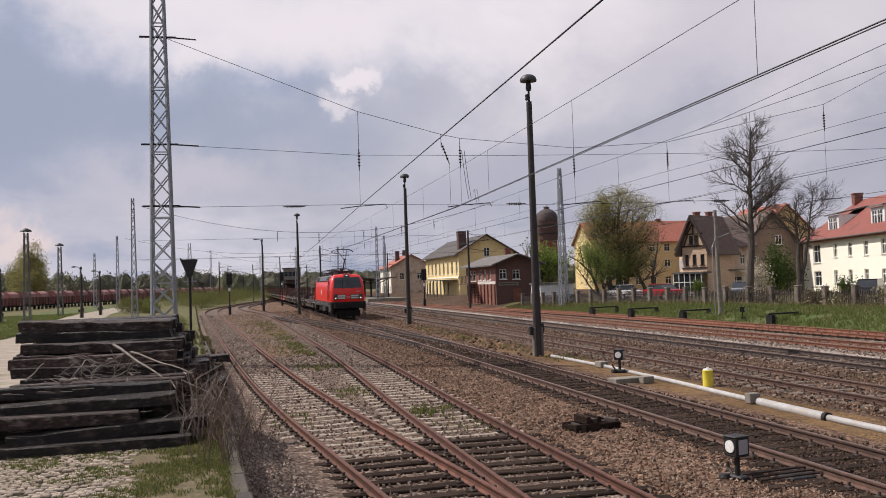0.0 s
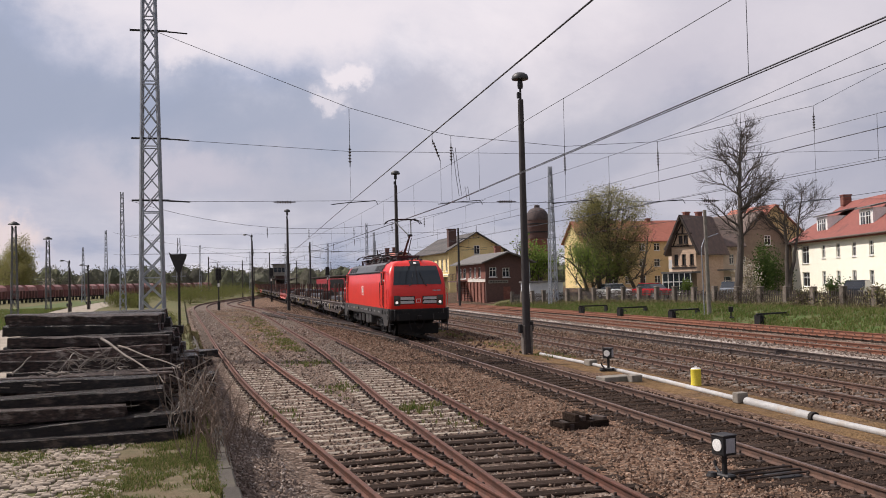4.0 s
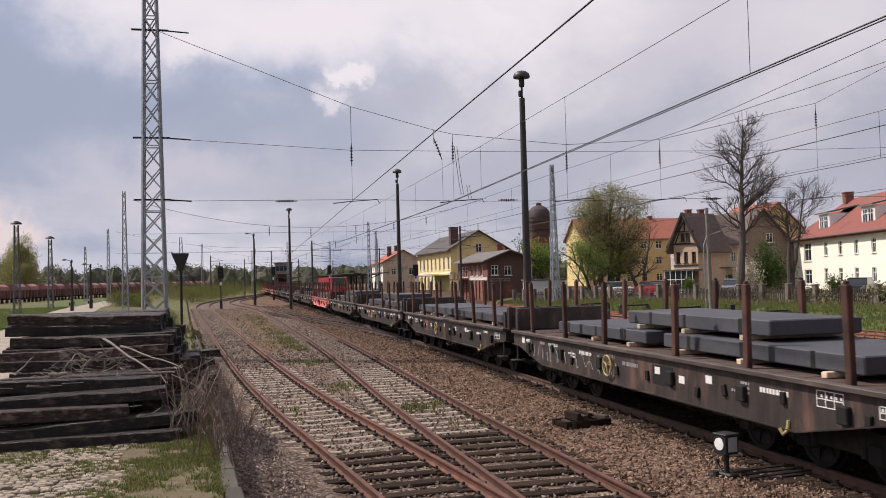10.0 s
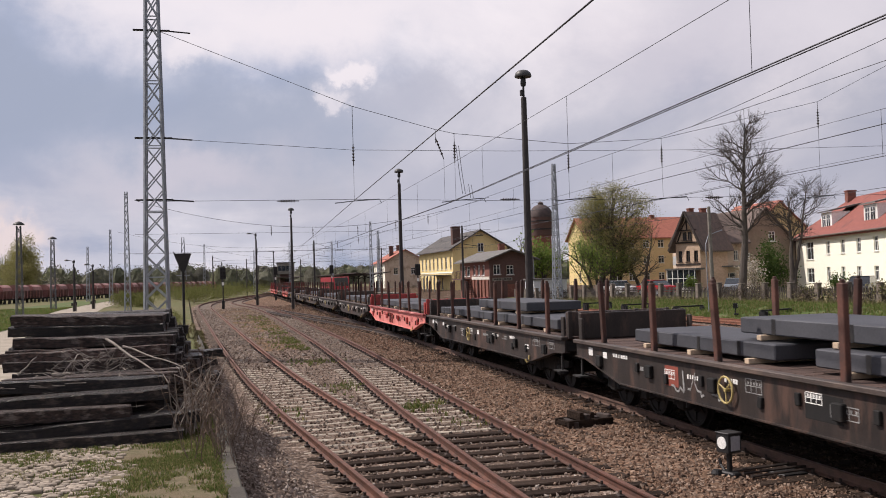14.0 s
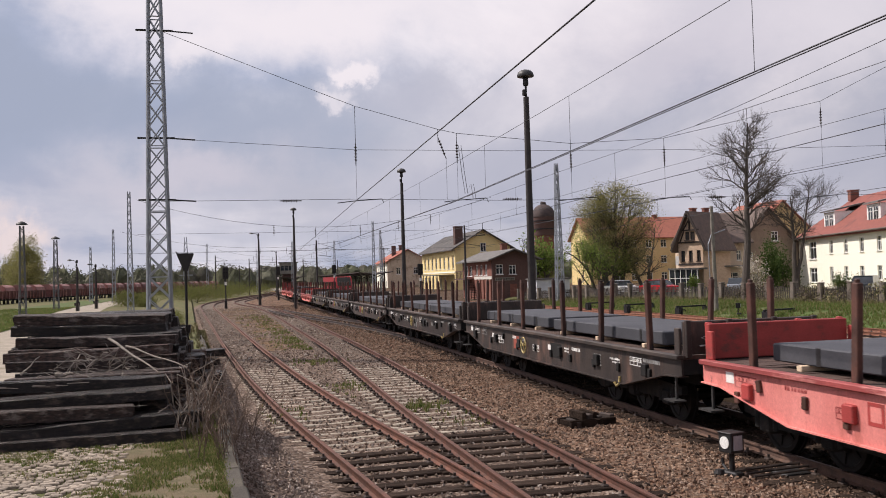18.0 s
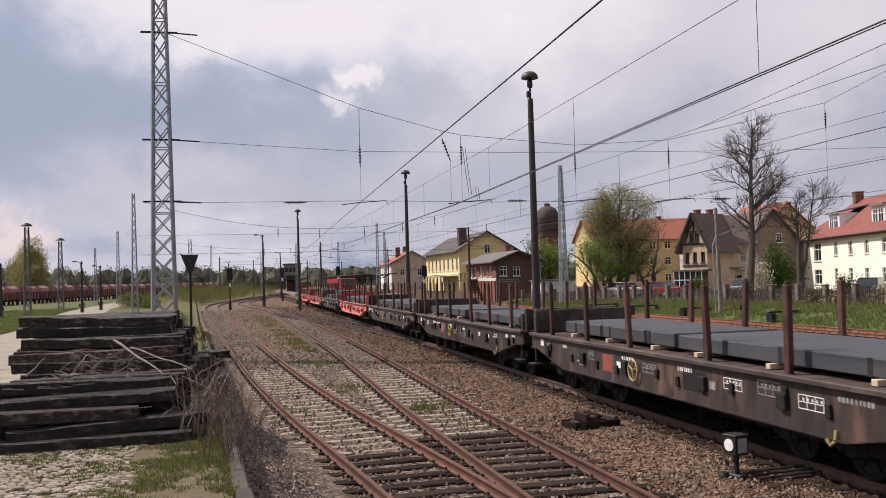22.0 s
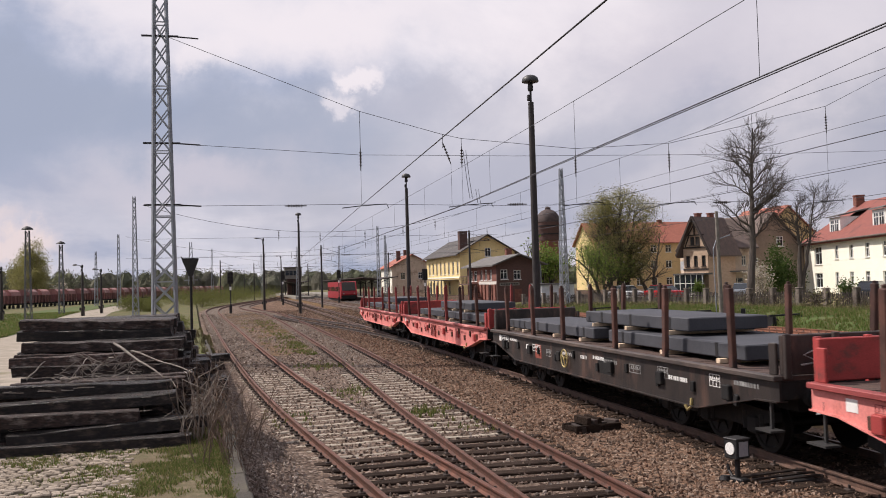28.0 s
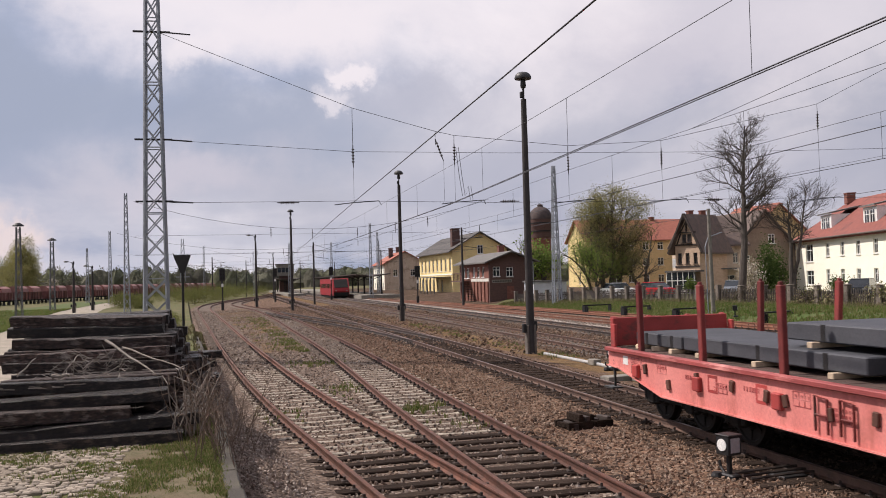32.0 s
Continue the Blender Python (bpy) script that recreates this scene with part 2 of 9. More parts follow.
def glow(name, c, s):
    m = bpy.data.materials.new(name)
    m.use_nodes = True
    b = m.node_tree.nodes["Principled BSDF"]
    b.inputs["Base Color"].default_value = (*c, 1)
    b.inputs["Emission Color"].default_value = (*c, 1)
    b.inputs["Emission Strength"].default_value = s
    return m


M_RUST = mat("rusty_rail", (0.145, 0.062, 0.042), (0.085, 0.042, 0.031), 0.75, 0.2, 5, 0.3, 60)
M_RUSTO = mat("orange_rusted_rail", (0.25, 0.105, 0.062), (0.15, 0.066, 0.043), 0.7, 0.2, 5, 0.3, 60)
M_RAILBR = mat("brown_rail", (0.13, 0.075, 0.055), (0.075, 0.048, 0.038), 0.65, 0.3, 6, 0.2, 70)
M_RAILTOP = mat("worn_rail_head", (0.23, 0.15, 0.12), (0.14, 0.09, 0.075), 0.45, 0.6, 9, 0.1, 80)
M_RAILDARK = mat("dark_rail", (0.09, 0.065, 0.055), (0.05, 0.04, 0.036), 0.6, 0.4, 6, 0.2, 70)
M_STEELSL = mat("pale_steel_sleeper", (0.43, 0.375, 0.30), (0.27, 0.22, 0.17), 0.85, 0.1, 4, 0.3, 50, 0.15)
M_STEELOLD = mat("rusted_steel_sleeper", (0.19, 0.15, 0.12), (0.12, 0.09, 0.07), 0.85, 0.1, 4, 0.3, 50, 0.2)
M_WOODSL = mat("dark_timber_sleeper", (0.050, 0.034, 0.026), (0.020, 0.014, 0.011), 1.0, 0, 3, 0.5, 40, 0.3, (1, 6, 6), spec=0.08)
M_CONCSL = mat("concrete_sleeper", (0.17, 0.135, 0.11), (0.095, 0.075, 0.062), 0.9, 0, 5, 0.3, 60, 0.12)
M_TIMBER = mat("tarred_old_timber", (0.030, 0.020, 0.016), (0.004, 0.003, 0.003), 0.45, 0, 9.0, 1.0, 70, 0.55, (1.5, 4, 4), (0.10, 0.072, 0.058), 0.60, 3.0, 0.4)
M_KERB = mat("mossy_dark_kerb", (0.075, 0.064, 0.051), (0.043, 0.037, 0.03), 0.92, 0, 3, 0.4, 40, 0.2, (1, 1, 1), (0.085, 0.074, 0.052), 0.56, 1.6)
M_CONC = mat("weathered_concrete", (0.25, 0.225, 0.19), (0.165, 0.148, 0.125), 0.9, 0, 3, 0.35, 45, 0.06, (1, 1, 1), (0.14, 0.14, 0.10), 0.60, 1.2)
M_GALV = mat("galvanised_steel", (0.34, 0.36, 0.39), (0.25, 0.265, 0.29), 0.55, 0.5, 3, 0.1, 60, 0.06)
M_DARKMETAL = mat("dark_painted_metal", (0.028, 0.026, 0.026), (0.018, 0.017, 0.018), 0.55, 0.3, 6, 0.15, 60, 0.15)
M_POLE = mat("dark_brown_pole", (0.045, 0.038, 0.036), (0.03, 0.026, 0.026), 0.7, 0.1, 4, 0.2, 50, 0.1)
M_WIRE = mat("wire", (0.05, 0.05, 0.055), (0.04, 0.04, 0.045), 0.5, 0.5, 4, 0, 50, 0.05)
M_INSUL = mat("brown_insulator", (0.03, 0.02, 0.018), (0.02, 0.015, 0.014), 0.35, 0, 6, 0, 50, 0.1)
M_WHITE = mat("white_paint", (0.78, 0.77, 0.74), (0.66, 0.65, 0.62), 0.6, 0, 5, 0.05, 60, 0.05)
M_GLASS = glass("window_glass")
M_FASTEN = mat("rail_fastening", (0.06, 0.042, 0.035), (0.035, 0.027, 0.024), 0.8, 0.2, 8, 0.1, 60, 0.2)


# ---- mesh helpers ----
class Geo:
    """Collects vertices and faces for one mesh."""

    def __init__(self):
        self.v = []
        self.f = []

    def add(self, vs, fs):
        n = len(self.v)
        self.v.extend(tuple(p) for p in vs)
        self.f.extend(tuple(i + n for i in f) for f in fs)
        return self

    def box(self, x0, y0, z0, x1, y1, z1, c=0.0, m=None):
        """A box with chamfered long edges where c > 0."""
        if c <= 0:
            vs = [(x, y, z) for z in (z0, z1) for y in (y0, y1) for x in (x0, x1)]
            fs = [(0, 2, 3, 1), (4, 5, 7, 6), (0, 1, 5, 4), (2, 6, 7, 3), (0, 4, 6, 2), (1, 3, 7, 5)]
        else:
            c = min(c, 0.45 * min(abs(x1 - x0), abs(y1 - y0), abs(z1 - z0)))
            vs = []
            for z, k in ((z0, c), (z0 + c, 0), (z1 - c, 0), (z1, c)):
                a0, a1, b0, b1 = x0 + k, x1 - k, y0 + k, y1 - k
                e = c
                vs += [(a0 + e, b0, z), (a1 - e, b0, z), (a1, b0 + e, z), (a1, b1 - e, z), (a1 - e, b1, z), (a0 + e, b1, z), (a0, b1 - e, z), (a0, b0 + e, z)]
            fs = [tuple(range(7, -1, -1)), tuple(range(24, 32))]
            for r in range(3):
                for i in range(8):
                    j = (i + 1) % 8
                    fs.append((r * 8 + i, r * 8 + j, r * 8 + 8 + j, r * 8 + 8 + i))
        if m is not None:
            vs = [m @ Vector(p) for p in vs]
        return self.add(vs, fs)

    def tube(self, pts, r, n=8, caps=True, r2=None):
        """A round bar along a line of points; r may run to r2."""
        pts = [Vector(p) for p in pts]
        vs, fs = [], []
        k = len(pts)
        for i, p in enumerate(pts):
            d = (pts[min(i + 1, k - 1)] - pts[max(i - 1, 0)]).normalized()
            a = d.orthogonal().normalized() if i == 0 else (a - d * a.dot(d)).normalized()
            b = d.cross(a)
            q = r if r2 is None else r + (r2 - r) * i / (k - 1)
            for j in range(n):
                w = 2 * math.pi * j / n
                vs.append(p + a * (q * math.cos(w)) + b * (q * math.sin(w)))
        for i in range(k - 1):
            for j in range(n):
                l = (j + 1) % n
                fs.append((i * n + j, i * n + l, i * n + n + l, i * n + n + j))
        if caps:
            fs.append(tuple(range(n - 1, -1, -1)))
            fs.append(tuple((k - 1) * n + j for j in range(n)))
        return self.add(vs, fs)

    def cyl(self, x, y, z0, z1, r, n=12, r2=None):
        return self.tube([(x, y, z0), (x, y, z1)], r, n, True, r2)

    def lathe(self, prof, n=16, m=None):
        """Turns (radius, height) pairs round the z axis."""
        vs, fs = [], []
        for r, z in prof:
            for j in range(n):
                w = 2 * math.pi * j / n
                vs.append(Vector((r * math.cos(w), r * math.sin(w), z)))
        for i in range(len(prof) - 1):
            for j in range(n):
                l = (j + 1) % n
                fs.append((i * n + j, i * n + l, i * n + n + l, i * n + n + j))
        fs.append(tuple(range(n - 1, -1, -1)))
        fs.append(tuple((len(prof) - 1) * n + j for j in range(n)))
        if m is not None:
            vs = [m @ p for p in vs]
        return self.add(vs, fs)

    def prism(self, poly, a, b, axis="y"):
        """A flat outline of (u, w) pairs pushed from a to b: along y it is (x, z), along x (y, z), along z (x, y)."""
        def p3(u, w, t):
            return {"y": (u, t, w), "x": (t, u, w), "z": (u, w, t)}[axis]
        n = len(poly)
        vs = [p3(u, w, a) for u, w in poly] + [p3(u, w, b) for u, w in poly]
        fs = [tuple(range(n - 1, -1, -1)), tuple(range(n, 2 * n))]
        for i in range(n):
            j = (i + 1) % n
            fs.append((i, j, n + j, n + i))
        return self.add(vs, fs)

    def bar(self, a, b, w, h=None):
        """A square bar from a to b."""
        a, b = Vector(a), Vector(b)
        h = h or w
        d = (b - a).normalized()
        s = d.cross(Vector((0, 0, 1)))
        s = s.normalized() if s.length > 1e-4 else Vector((1, 0, 0))
        u = s.cross(d)
        vs = [p + s * (i * w / 2) + u * (j * h / 2) for p in (a, b) for i, j in ((-1, -1), (1, -1), (1, 1), (-1, 1))]
        return self.add(vs, [(3, 2, 1, 0), (4, 5, 6, 7), (0, 1, 5, 4), (1, 2, 6, 5), (2, 3, 7, 6), (3, 0, 4, 7)])

    def mesh(self, name, material, smooth=False):
        me = bpy.data.meshes.new(name)
        me.from_pydata([tuple(p) for p in self.v], [], self.f)
        bm = bmesh.new()
        bm.from_mesh(me)
        bmesh.ops.recalc_face_normals(bm, faces=bm.faces)
        bm.to_mesh(me)
        bm.free()
        if smooth:
            for p in me.polygons:
                p.use_smooth = True
            me.set_sharp_from_angle(angle=radians(38))
        me.materials.append(material)
        return me


def part(name, geo, material, parent, label="", at=None, smooth=False):
    """Links a mesh (or collected geometry) as one object under a thing or a part."""
    me = geo.mesh(name, material, smooth) if isinstance(geo, Geo) else geo
    ob = new(name, me)
    ob.parent = parent
    if at is not None:
        ob.matrix_basis = at
    if label:
        tagged(ob, label)
    return ob


def thing(name, label, category, at=None, group="", kind=""):
    ob = new(name)
    ob.empty_display_size = 0.2
    if at is not None:
        ob.matrix_basis = at
    return tagged(ob, label, category, group, kind)


def solid(name, geo, material, label, category, at=None, group="", kind="", smooth=False):
    """A thing that is one mesh."""
    ob = new(name, geo.mesh(name, material, smooth))
    if at is not None:
        ob.matrix_basis = at
    return tagged(ob, label, category, group, kind)


# ---- ground and tracks ----
# x runs across the tracks, y along them (away from the camera), z = 0 is the top of the rails.
def smooth(a, b, t):
    t = min(1.0, max(0.0, (t - a) / (b - a)))
    return t * t * (3 - 2 * t)


def ramp_edge(y):
    """The kerb line of the loading ramp."""
    return 0.52 - 0.05 * y if y < 34 else -1.18 - 0.05 * (y - 34)


def ramp_z(y):
    return 0.75 - 0.65 * smooth(30, 75, y)


def catmull(pts, step):
    """A smooth line through points (x, y), sampled every step metres of y."""
    ys = [p[1] for p in pts]
    xs = [p[0] for p in pts]
    n = len(pts)
    sl = [(xs[min(i + 1, n - 1)] - xs[max(i - 1, 0)]) / (ys[min(i + 1, n - 1)] - ys[max(i - 1, 0)]) for i in range(n)]
    out = []
    y = ys[0]
    while y < ys[-1]:
        i = max(k for k in range(n - 1) if ys[k] <= y)
        d = ys[i + 1] - ys[i]
        t = (y - ys[i]) / d
        h00, h10, h01, h11 = 2 * t**3 - 3 * t**2 + 1, t**3 - 2 * t**2 + t, -2 * t**3 + 3 * t**2, t**3 - t**2
        out.append((h00 * xs[i] + h10 * d * sl[i] + h01 * xs[i + 1] + h11 * d * sl[i + 1], y))
        y += step if y < 90 else step * 2
    return out


def fence_line(y):
    return 30.9 + (82 - y) * 0.15 if y > 40 else 37.2 + (40 - y) * 0.05


def road_left(y):
    return float(np.interp(y, [20, 30, 45, 60, 90, 120, 150, 190], [-9.4, -10.8, -12.2, -13.9, -18.1, -20.9, -22.2, -23.2]))


TRAIN_X = 9.0
LINES = {
    "siding_a": [(3.75, 0), (2.63, 12), (2.2, 16), (1.72, 20.5), (1.38, 24.3), (1.08, 28), (0.75, 33), (0.1, 44), (-1.0, 65), (-2.6, 95), (-3.7, 120), (-3.2, 142), (0.5, 175), (8, 225), (22, 300)],
    "siding_b": [(4.55, 0), (4.38, 12), (4.33, 20), (4.45, 30), (4.5, 40), (4.3, 55), (3.9, 80), (2.9, 105), (1.2, 122), (0.4, 140), (2.6, 165), (8.6, 210), (20, 280)],
    "train_track": [(9, -40), (9, 100), (9, 200), (9, 300), (9, 420)],
    "main_a": [(14.4, -40), (14.4, 60), (14.25, 200), (14.0, 420)],
    "main_b": [(18.8, -40), (18.8, 100), (18.8, 200), (18.2, 420)],
    "siding_c": [(22.75, -40), (22.75, 60), (22.75, 120), (22.4, 220), (22.2, 420)],
    "siding_d": [(27.0, -40), (27.0, 40), (26.8, 70), (25.6, 90), (24.0, 110), (22.9, 125)],
    "crossover": [(9.0, 42), (8.6, 50), (7.4, 62), (5.6, 76), (4.3, 88), (3.9, 95)],
}
PATHS = {k: catmull(v, 1.0) for k, v in LINES.items()}


def left_of(path, i):
    a, b = path[max(i - 1, 0)], path[min(i + 1, len(path) - 1)]
    d = Vector((b[0] - a[0], b[1] - a[1], 0)).normalized()
    return Vector((-d.y, d.x, 0))


RAIL_PROFILE = [(-0.0625, -0.149), (-0.0625, -0.138), (-0.012, -0.118), (-0.009, -0.042), (-0.035, -0.034), (-0.036, -0.006), (-0.028, 0.0),
                (0.028, 0.0), (0.036, -0.006), (0.035, -0.034), (0.009, -0.042), (0.012, -0.118), (0.0625, -0.138), (0.0625, -0.149)]


def rail_geo(path, off):
    g = Geo()
    n = len(RAIL_PROFILE)
    vs, fs = [], []
    for i, (x, y) in enumerate(path):
        s = left_of(path, i) * -1
        for u, w in RAIL_PROFILE:
            p = Vector((x, y, w)) + s * (off + u)
            vs.append(p)
    for i in range(len(path) - 1):
        for j in range(n):
            k = (j + 1) % n
            fs.append((i * n + j, i * n + k, i * n + n + k, i * n + n + j))
    return g.add(vs, fs)


def sleeper_mesh(kind):
    g = Geo()
    if kind in ("steel", "rusted"):      # pressed trough, ends bent down
        prof = [(-0.10, -0.10), (-0.052, -0.016), (-0.028, 0.0), (0.028, 0.0), (0.052, -0.016), (0.10, -0.10)]
        xs = [(-1.25, -0.09), (-1.19, -0.02), (-0.85, 0), (-0.45, -0.022), (0, -0.034), (0.45, -0.022), (0.85, 0), (1.19, -0.02), (1.25, -0.09)]
        vs, fs = [], []
        for x, dz in xs:
            for u, w in prof:
                vs.append((x, u, w + dz))
        n = len(prof)
        for i in range(len(xs) - 1):
            for j in range(n - 1):
                fs.append((i * n + j, i * n + j + 1, i * n + n + j + 1, i * n + n + j))
        g.add(vs, fs)
        return g.mesh("sleeper", M_STEELSL if kind == "steel" else M_STEELOLD)
    if kind == "wood":
        g.box(-1.3, -0.13, -0.16, 1.3, 0.13, 0, 0.015)
        return g.mesh("sleeper", M_WOODSL)
    g.box(-1.3, -0.14, -0.2, 1.3, 0.14, 0, 0.03)
    return g.mesh("sleeper", M_CONCSL)


SLEEPERS = {k: sleeper_mesh(k) for k in ("steel", "rusted", "wood", "concrete")}


def fasten_geo():
    g = Geo()
    for s in (-1, 1):
        for q in (-0.11, 0.11):
            x = s * 0.7535 + q
            g.box(x - 0.05, -0.06, -0.02, x + 0.05, 0.06, 0.025, 0.012)
            g.cyl(x, 0, 0.02, 0.075, 0.022, 6)
    return g


SLEEPER_YS = {}


def track(name, label, kinds, rail_mat, near, far_limit):
    path = PATHS[name]
    t = thing("railway_track", label, "railway track", kind="structure")
    for off in (-0.7535, 0.7535):
        part("rail", rail_geo(path, off), rail_mat, t)
    top = Geo()
    for off in (-0.7535, 0.7535):
        vs, fs = [], []
        for i, (x, y) in enumerate(path):
            s = left_of(path, i) * -1
            for u in (-0.024, 0.024):
                vs.append(Vector((x, y, 0.0015)) + s * (off + u))
        for i in range(len(path) - 1):
            fs.append((i * 2, i * 2 + 1, i * 2 + 3, i * 2 + 2))
        top.add(vs, fs)
    part("running_surface", top, M_RAILTOP if rail_mat in (M_RAILDARK, M_RAILBR) else rail_mat, t)
    rnd = random.Random(len(name) * 7 + len(kinds))
    rest, fast = Geo(), Geo()
    fg = fasten_geo()
    y = path[0][1]
    rest_kind = None
    SLEEPER_YS[name] = []
    while y < min(far_limit, path[-1][1] - 1):
        i = min(range(len(path)), key=lambda k: abs(path[k][1] - y))
        j = min(i + 1, len(path) - 1) if path[i][1] <= y else max(i - 1, 0)
        a, b = (path[i], path[j]) if path[i][1] < path[j][1] else (path[j], path[i])
        f = (y - a[1]) / max(b[1] - a[1], 1e-6)
        x = a[0] + (b[0] - a[0]) * f
        rz = math.degrees(-math.atan2(b[0] - a[0], b[1] - a[1]))
        kind = next(k for lim, k in kinds if y < lim)
        SLEEPER_YS[name].append(y)
        m = pose(x, y, -0.152, 0, 0, rz + rnd.uniform(-0.7, 0.7))
        if 4 < y < near:
            part("sleeper", SLEEPERS[kind], None, t, at=m)
            if y < 45:
                fast.add([m @ Vector(p) for p in fg.v], fg.f)
        elif y >= near:
            me = SLEEPERS[kind]
            rest_kind = kind
            rest.add([m @ v.co for v in me.vertices], [tuple(p.vertices) for p in me.polygons])
        y += 0.63 if kind != "wood" else 0.60
    if rest.v:
        tagged(part("sleeper_row", rest, SLEEPERS[rest_kind].materials[0], t), kind="stuff")
    if fast.v:
        tagged(part("rail_fastening", fast, M_FASTEN, t), kind="stuff")
    return t


def ballast_mat(name, cols, scale=16.0, earth=None, limit=0.5, size=0.3):
    """Crushed stone: cells of several tones with relief, and larger stains."""
    m = bpy.data.materials.new(name)
    m.use_nodes = True
    nt = m.node_tree
    N = nt.nodes.new
    L = nt.links.new
    b = nt.nodes["Principled BSDF"]
    b.inputs["Roughness"].default_value = 1.0
    b.inputs["Specular IOR Level"].default_value = 0.06
    geo = N("ShaderNodeNewGeometry")
    vo = N("ShaderNodeTexVoronoi")
    vo.inputs["Scale"].default_value = scale
    vo.inputs["Randomness"].default_value = 1.0
    L(geo.outputs["Position"], vo.inputs["Vector"])
    sep = N("ShaderNodeSeparateColor")
    L(vo.outputs["Color"], sep.inputs[0])
    r = N("ShaderNodeValToRGB")
    while len(r.color_ramp.elements) < len(cols):
        r.color_ramp.elements.new(0.5)
    for i, c in enumerate(cols):
        r.color_ramp.elements[i].position = i / (len(cols) - 1)
        r.color_ramp.elements[i].color = (*c, 1)
    L(sep.outputs[0], r.inputs[0])
    n = N("ShaderNodeTexNoise")
    n.inputs["Scale"].default_value = 0.35
    n.inputs["Detail"].default_value = 6
    L(geo.outputs["Position"], n.inputs["Vector"])
    g = N("ShaderNodeMapRange")
    g.inputs[1].default_value, g.inputs[2].default_value = 0.3, 0.7
    g.inputs[3].default_value, g.inputs[4].default_value = 0.72, 1.22
    L(n.outputs["Fac"], g.inputs[0])
    hsv = N("ShaderNodeHueSaturation")
    nm = N("ShaderNodeTexNoise")
    nm.inputs["Scale"].default_value = 5.0
    nm.inputs["Detail"].default_value = 5
    nm.inputs["Roughness"].default_value = 0.75
    L(geo.outputs["Position"], nm.inputs["Vector"])
    gm = N("ShaderNodeMapRange")
    gm.inputs[1].default_value, gm.inputs[2].default_value = 0.3, 0.7
    gm.inputs[3].default_value, gm.inputs[4].default_value = 0.45, 1.25
    L(nm.outputs["Fac"], gm.inputs[0])
    mm = N("ShaderNodeMath"); mm.operation = 'MULTIPLY'
    L(g.outputs[0], mm.inputs[0])
    L(gm.outputs[0], mm.inputs[1])
    L(mm.outputs[0], hsv.inputs["Value"])
    L(r.outputs[0], hsv.inputs["Color"])
    if earth:          # earth or moss between the stones, in patches
        n2 = N("ShaderNodeTexNoise")
        n2.inputs["Scale"].default_value = size
        n2.inputs["Detail"].default_value = 8
        n2.inputs["Roughness"].default_value = 0.7
        L(geo.outputs["Position"], n2.inputs["Vector"])
        f = N("ShaderNodeMapRange")
        f.inputs[1].default_value, f.inputs[2].default_value = limit - 0.06, limit + 0.06
        f.inputs[4].default_value = 0.85
        L(n2.outputs["Fac"], f.inputs[0])
        mx = N("ShaderNodeMixRGB")
        mx.inputs[2].default_value = (*earth, 1)
        L(f.outputs[0], mx.inputs[0])
        L(r.outputs[0], mx.inputs[1])
        L(mx.outputs[0], hsv.inputs["Color"])
    L(hsv.outputs[0], b.inputs["Base Color"])
    inv = N("ShaderNodeMath"); inv.operation = 'SUBTRACT'; inv.inputs[0].default_value = 1.0
    L(vo.outputs["Distance"], inv.inputs[1])
    bp = N("ShaderNodeBump")
    bp.inputs["Strength"].default_value = 1.0
    bp.inputs["Distance"].default_value = 0.035
    L(inv.outputs[0], bp.inputs["Height"])
    L(bp.outputs[0], b.inputs["Normal"])
    return m


BROWN_STONES = [(0.065, 0.042, 0.031), (0.155, 0.094, 0.064), (0.23, 0.143, 0.097), (0.115, 0.076, 0.056), (0.30, 0.215, 0.16)]
GREY_STONES = [(0.066, 0.046, 0.037), (0.155, 0.108, 0.083), (0.22, 0.162, 0.126), (0.115, 0.084, 0.066), (0.34, 0.27, 0.225)]
M_BALLAST = ballast_mat("brown_ballast", BROWN_STONES)
M_BALLAST_G = ballast_mat("grey_ballast", GREY_STONES)
M_BALLAST_W = ballast_mat("fresh_grey_ballast", [(0.22, 0.185, 0.16), (0.33, 0.285, 0.25), (0.46, 0.41, 0.365), (0.27, 0.235, 0.205)], 14.0, (0.20, 0.145, 0.11), 0.56)
DARK_STONES = [(0.05, 0.033, 0.025), (0.105, 0.068, 0.05), (0.15, 0.10, 0.073), (0.08, 0.055, 0.042), (0.21, 0.155, 0.12)]
M_BALLAST_M = ballast_mat("earthy_ballast", DARK_STONES, 15.0, (0.085, 0.058, 0.038), 0.50, 0.45)
M_BALLAST_D = ballast_mat("very_dark_ballast", [(0.022, 0.015, 0.011), (0.046, 0.030, 0.023), (0.07, 0.046, 0.035), (0.034, 0.023, 0.018), (0.10, 0.071, 0.054)])
M_SOIL = ballast_mat("orange_sandy_soil", DARK_STONES, 18.0, (0.20, 0.125, 0.062), 0.42, 0.5)
M_EARTHST = ballast_mat("stony_earth", GREY_STONES, 18.0, (0.155, 0.095, 0.05), 0.50, 0.22)
M_GRASS = mat("meadow", (0.075, 0.085, 0.028), (0.105, 0.098, 0.04), 0.95, 0, 1.6, 0.5, 25, 0, (1, 1, 1), (0.145, 0.11, 0.06), 0.55, 0.45, 0.2, True)
M_DIRT = mat("sandy_dirt", (0.185, 0.118, 0.064), (0.13, 0.088, 0.052), 0.95, 0, 1.4, 0.4, 30, 0, (1, 1, 1), (0.13, 0.10, 0.06), 0.58, 0.5, 0.2, True)
M_ROAD = mat("dusty_paving", (0.33, 0.285, 0.23), (0.24, 0.205, 0.16), 0.92, 0, 2.2, 0.3, 40, 0, (1, 1, 1), (0.17, 0.145, 0.085), 0.63, 0.5, 0.2, True)


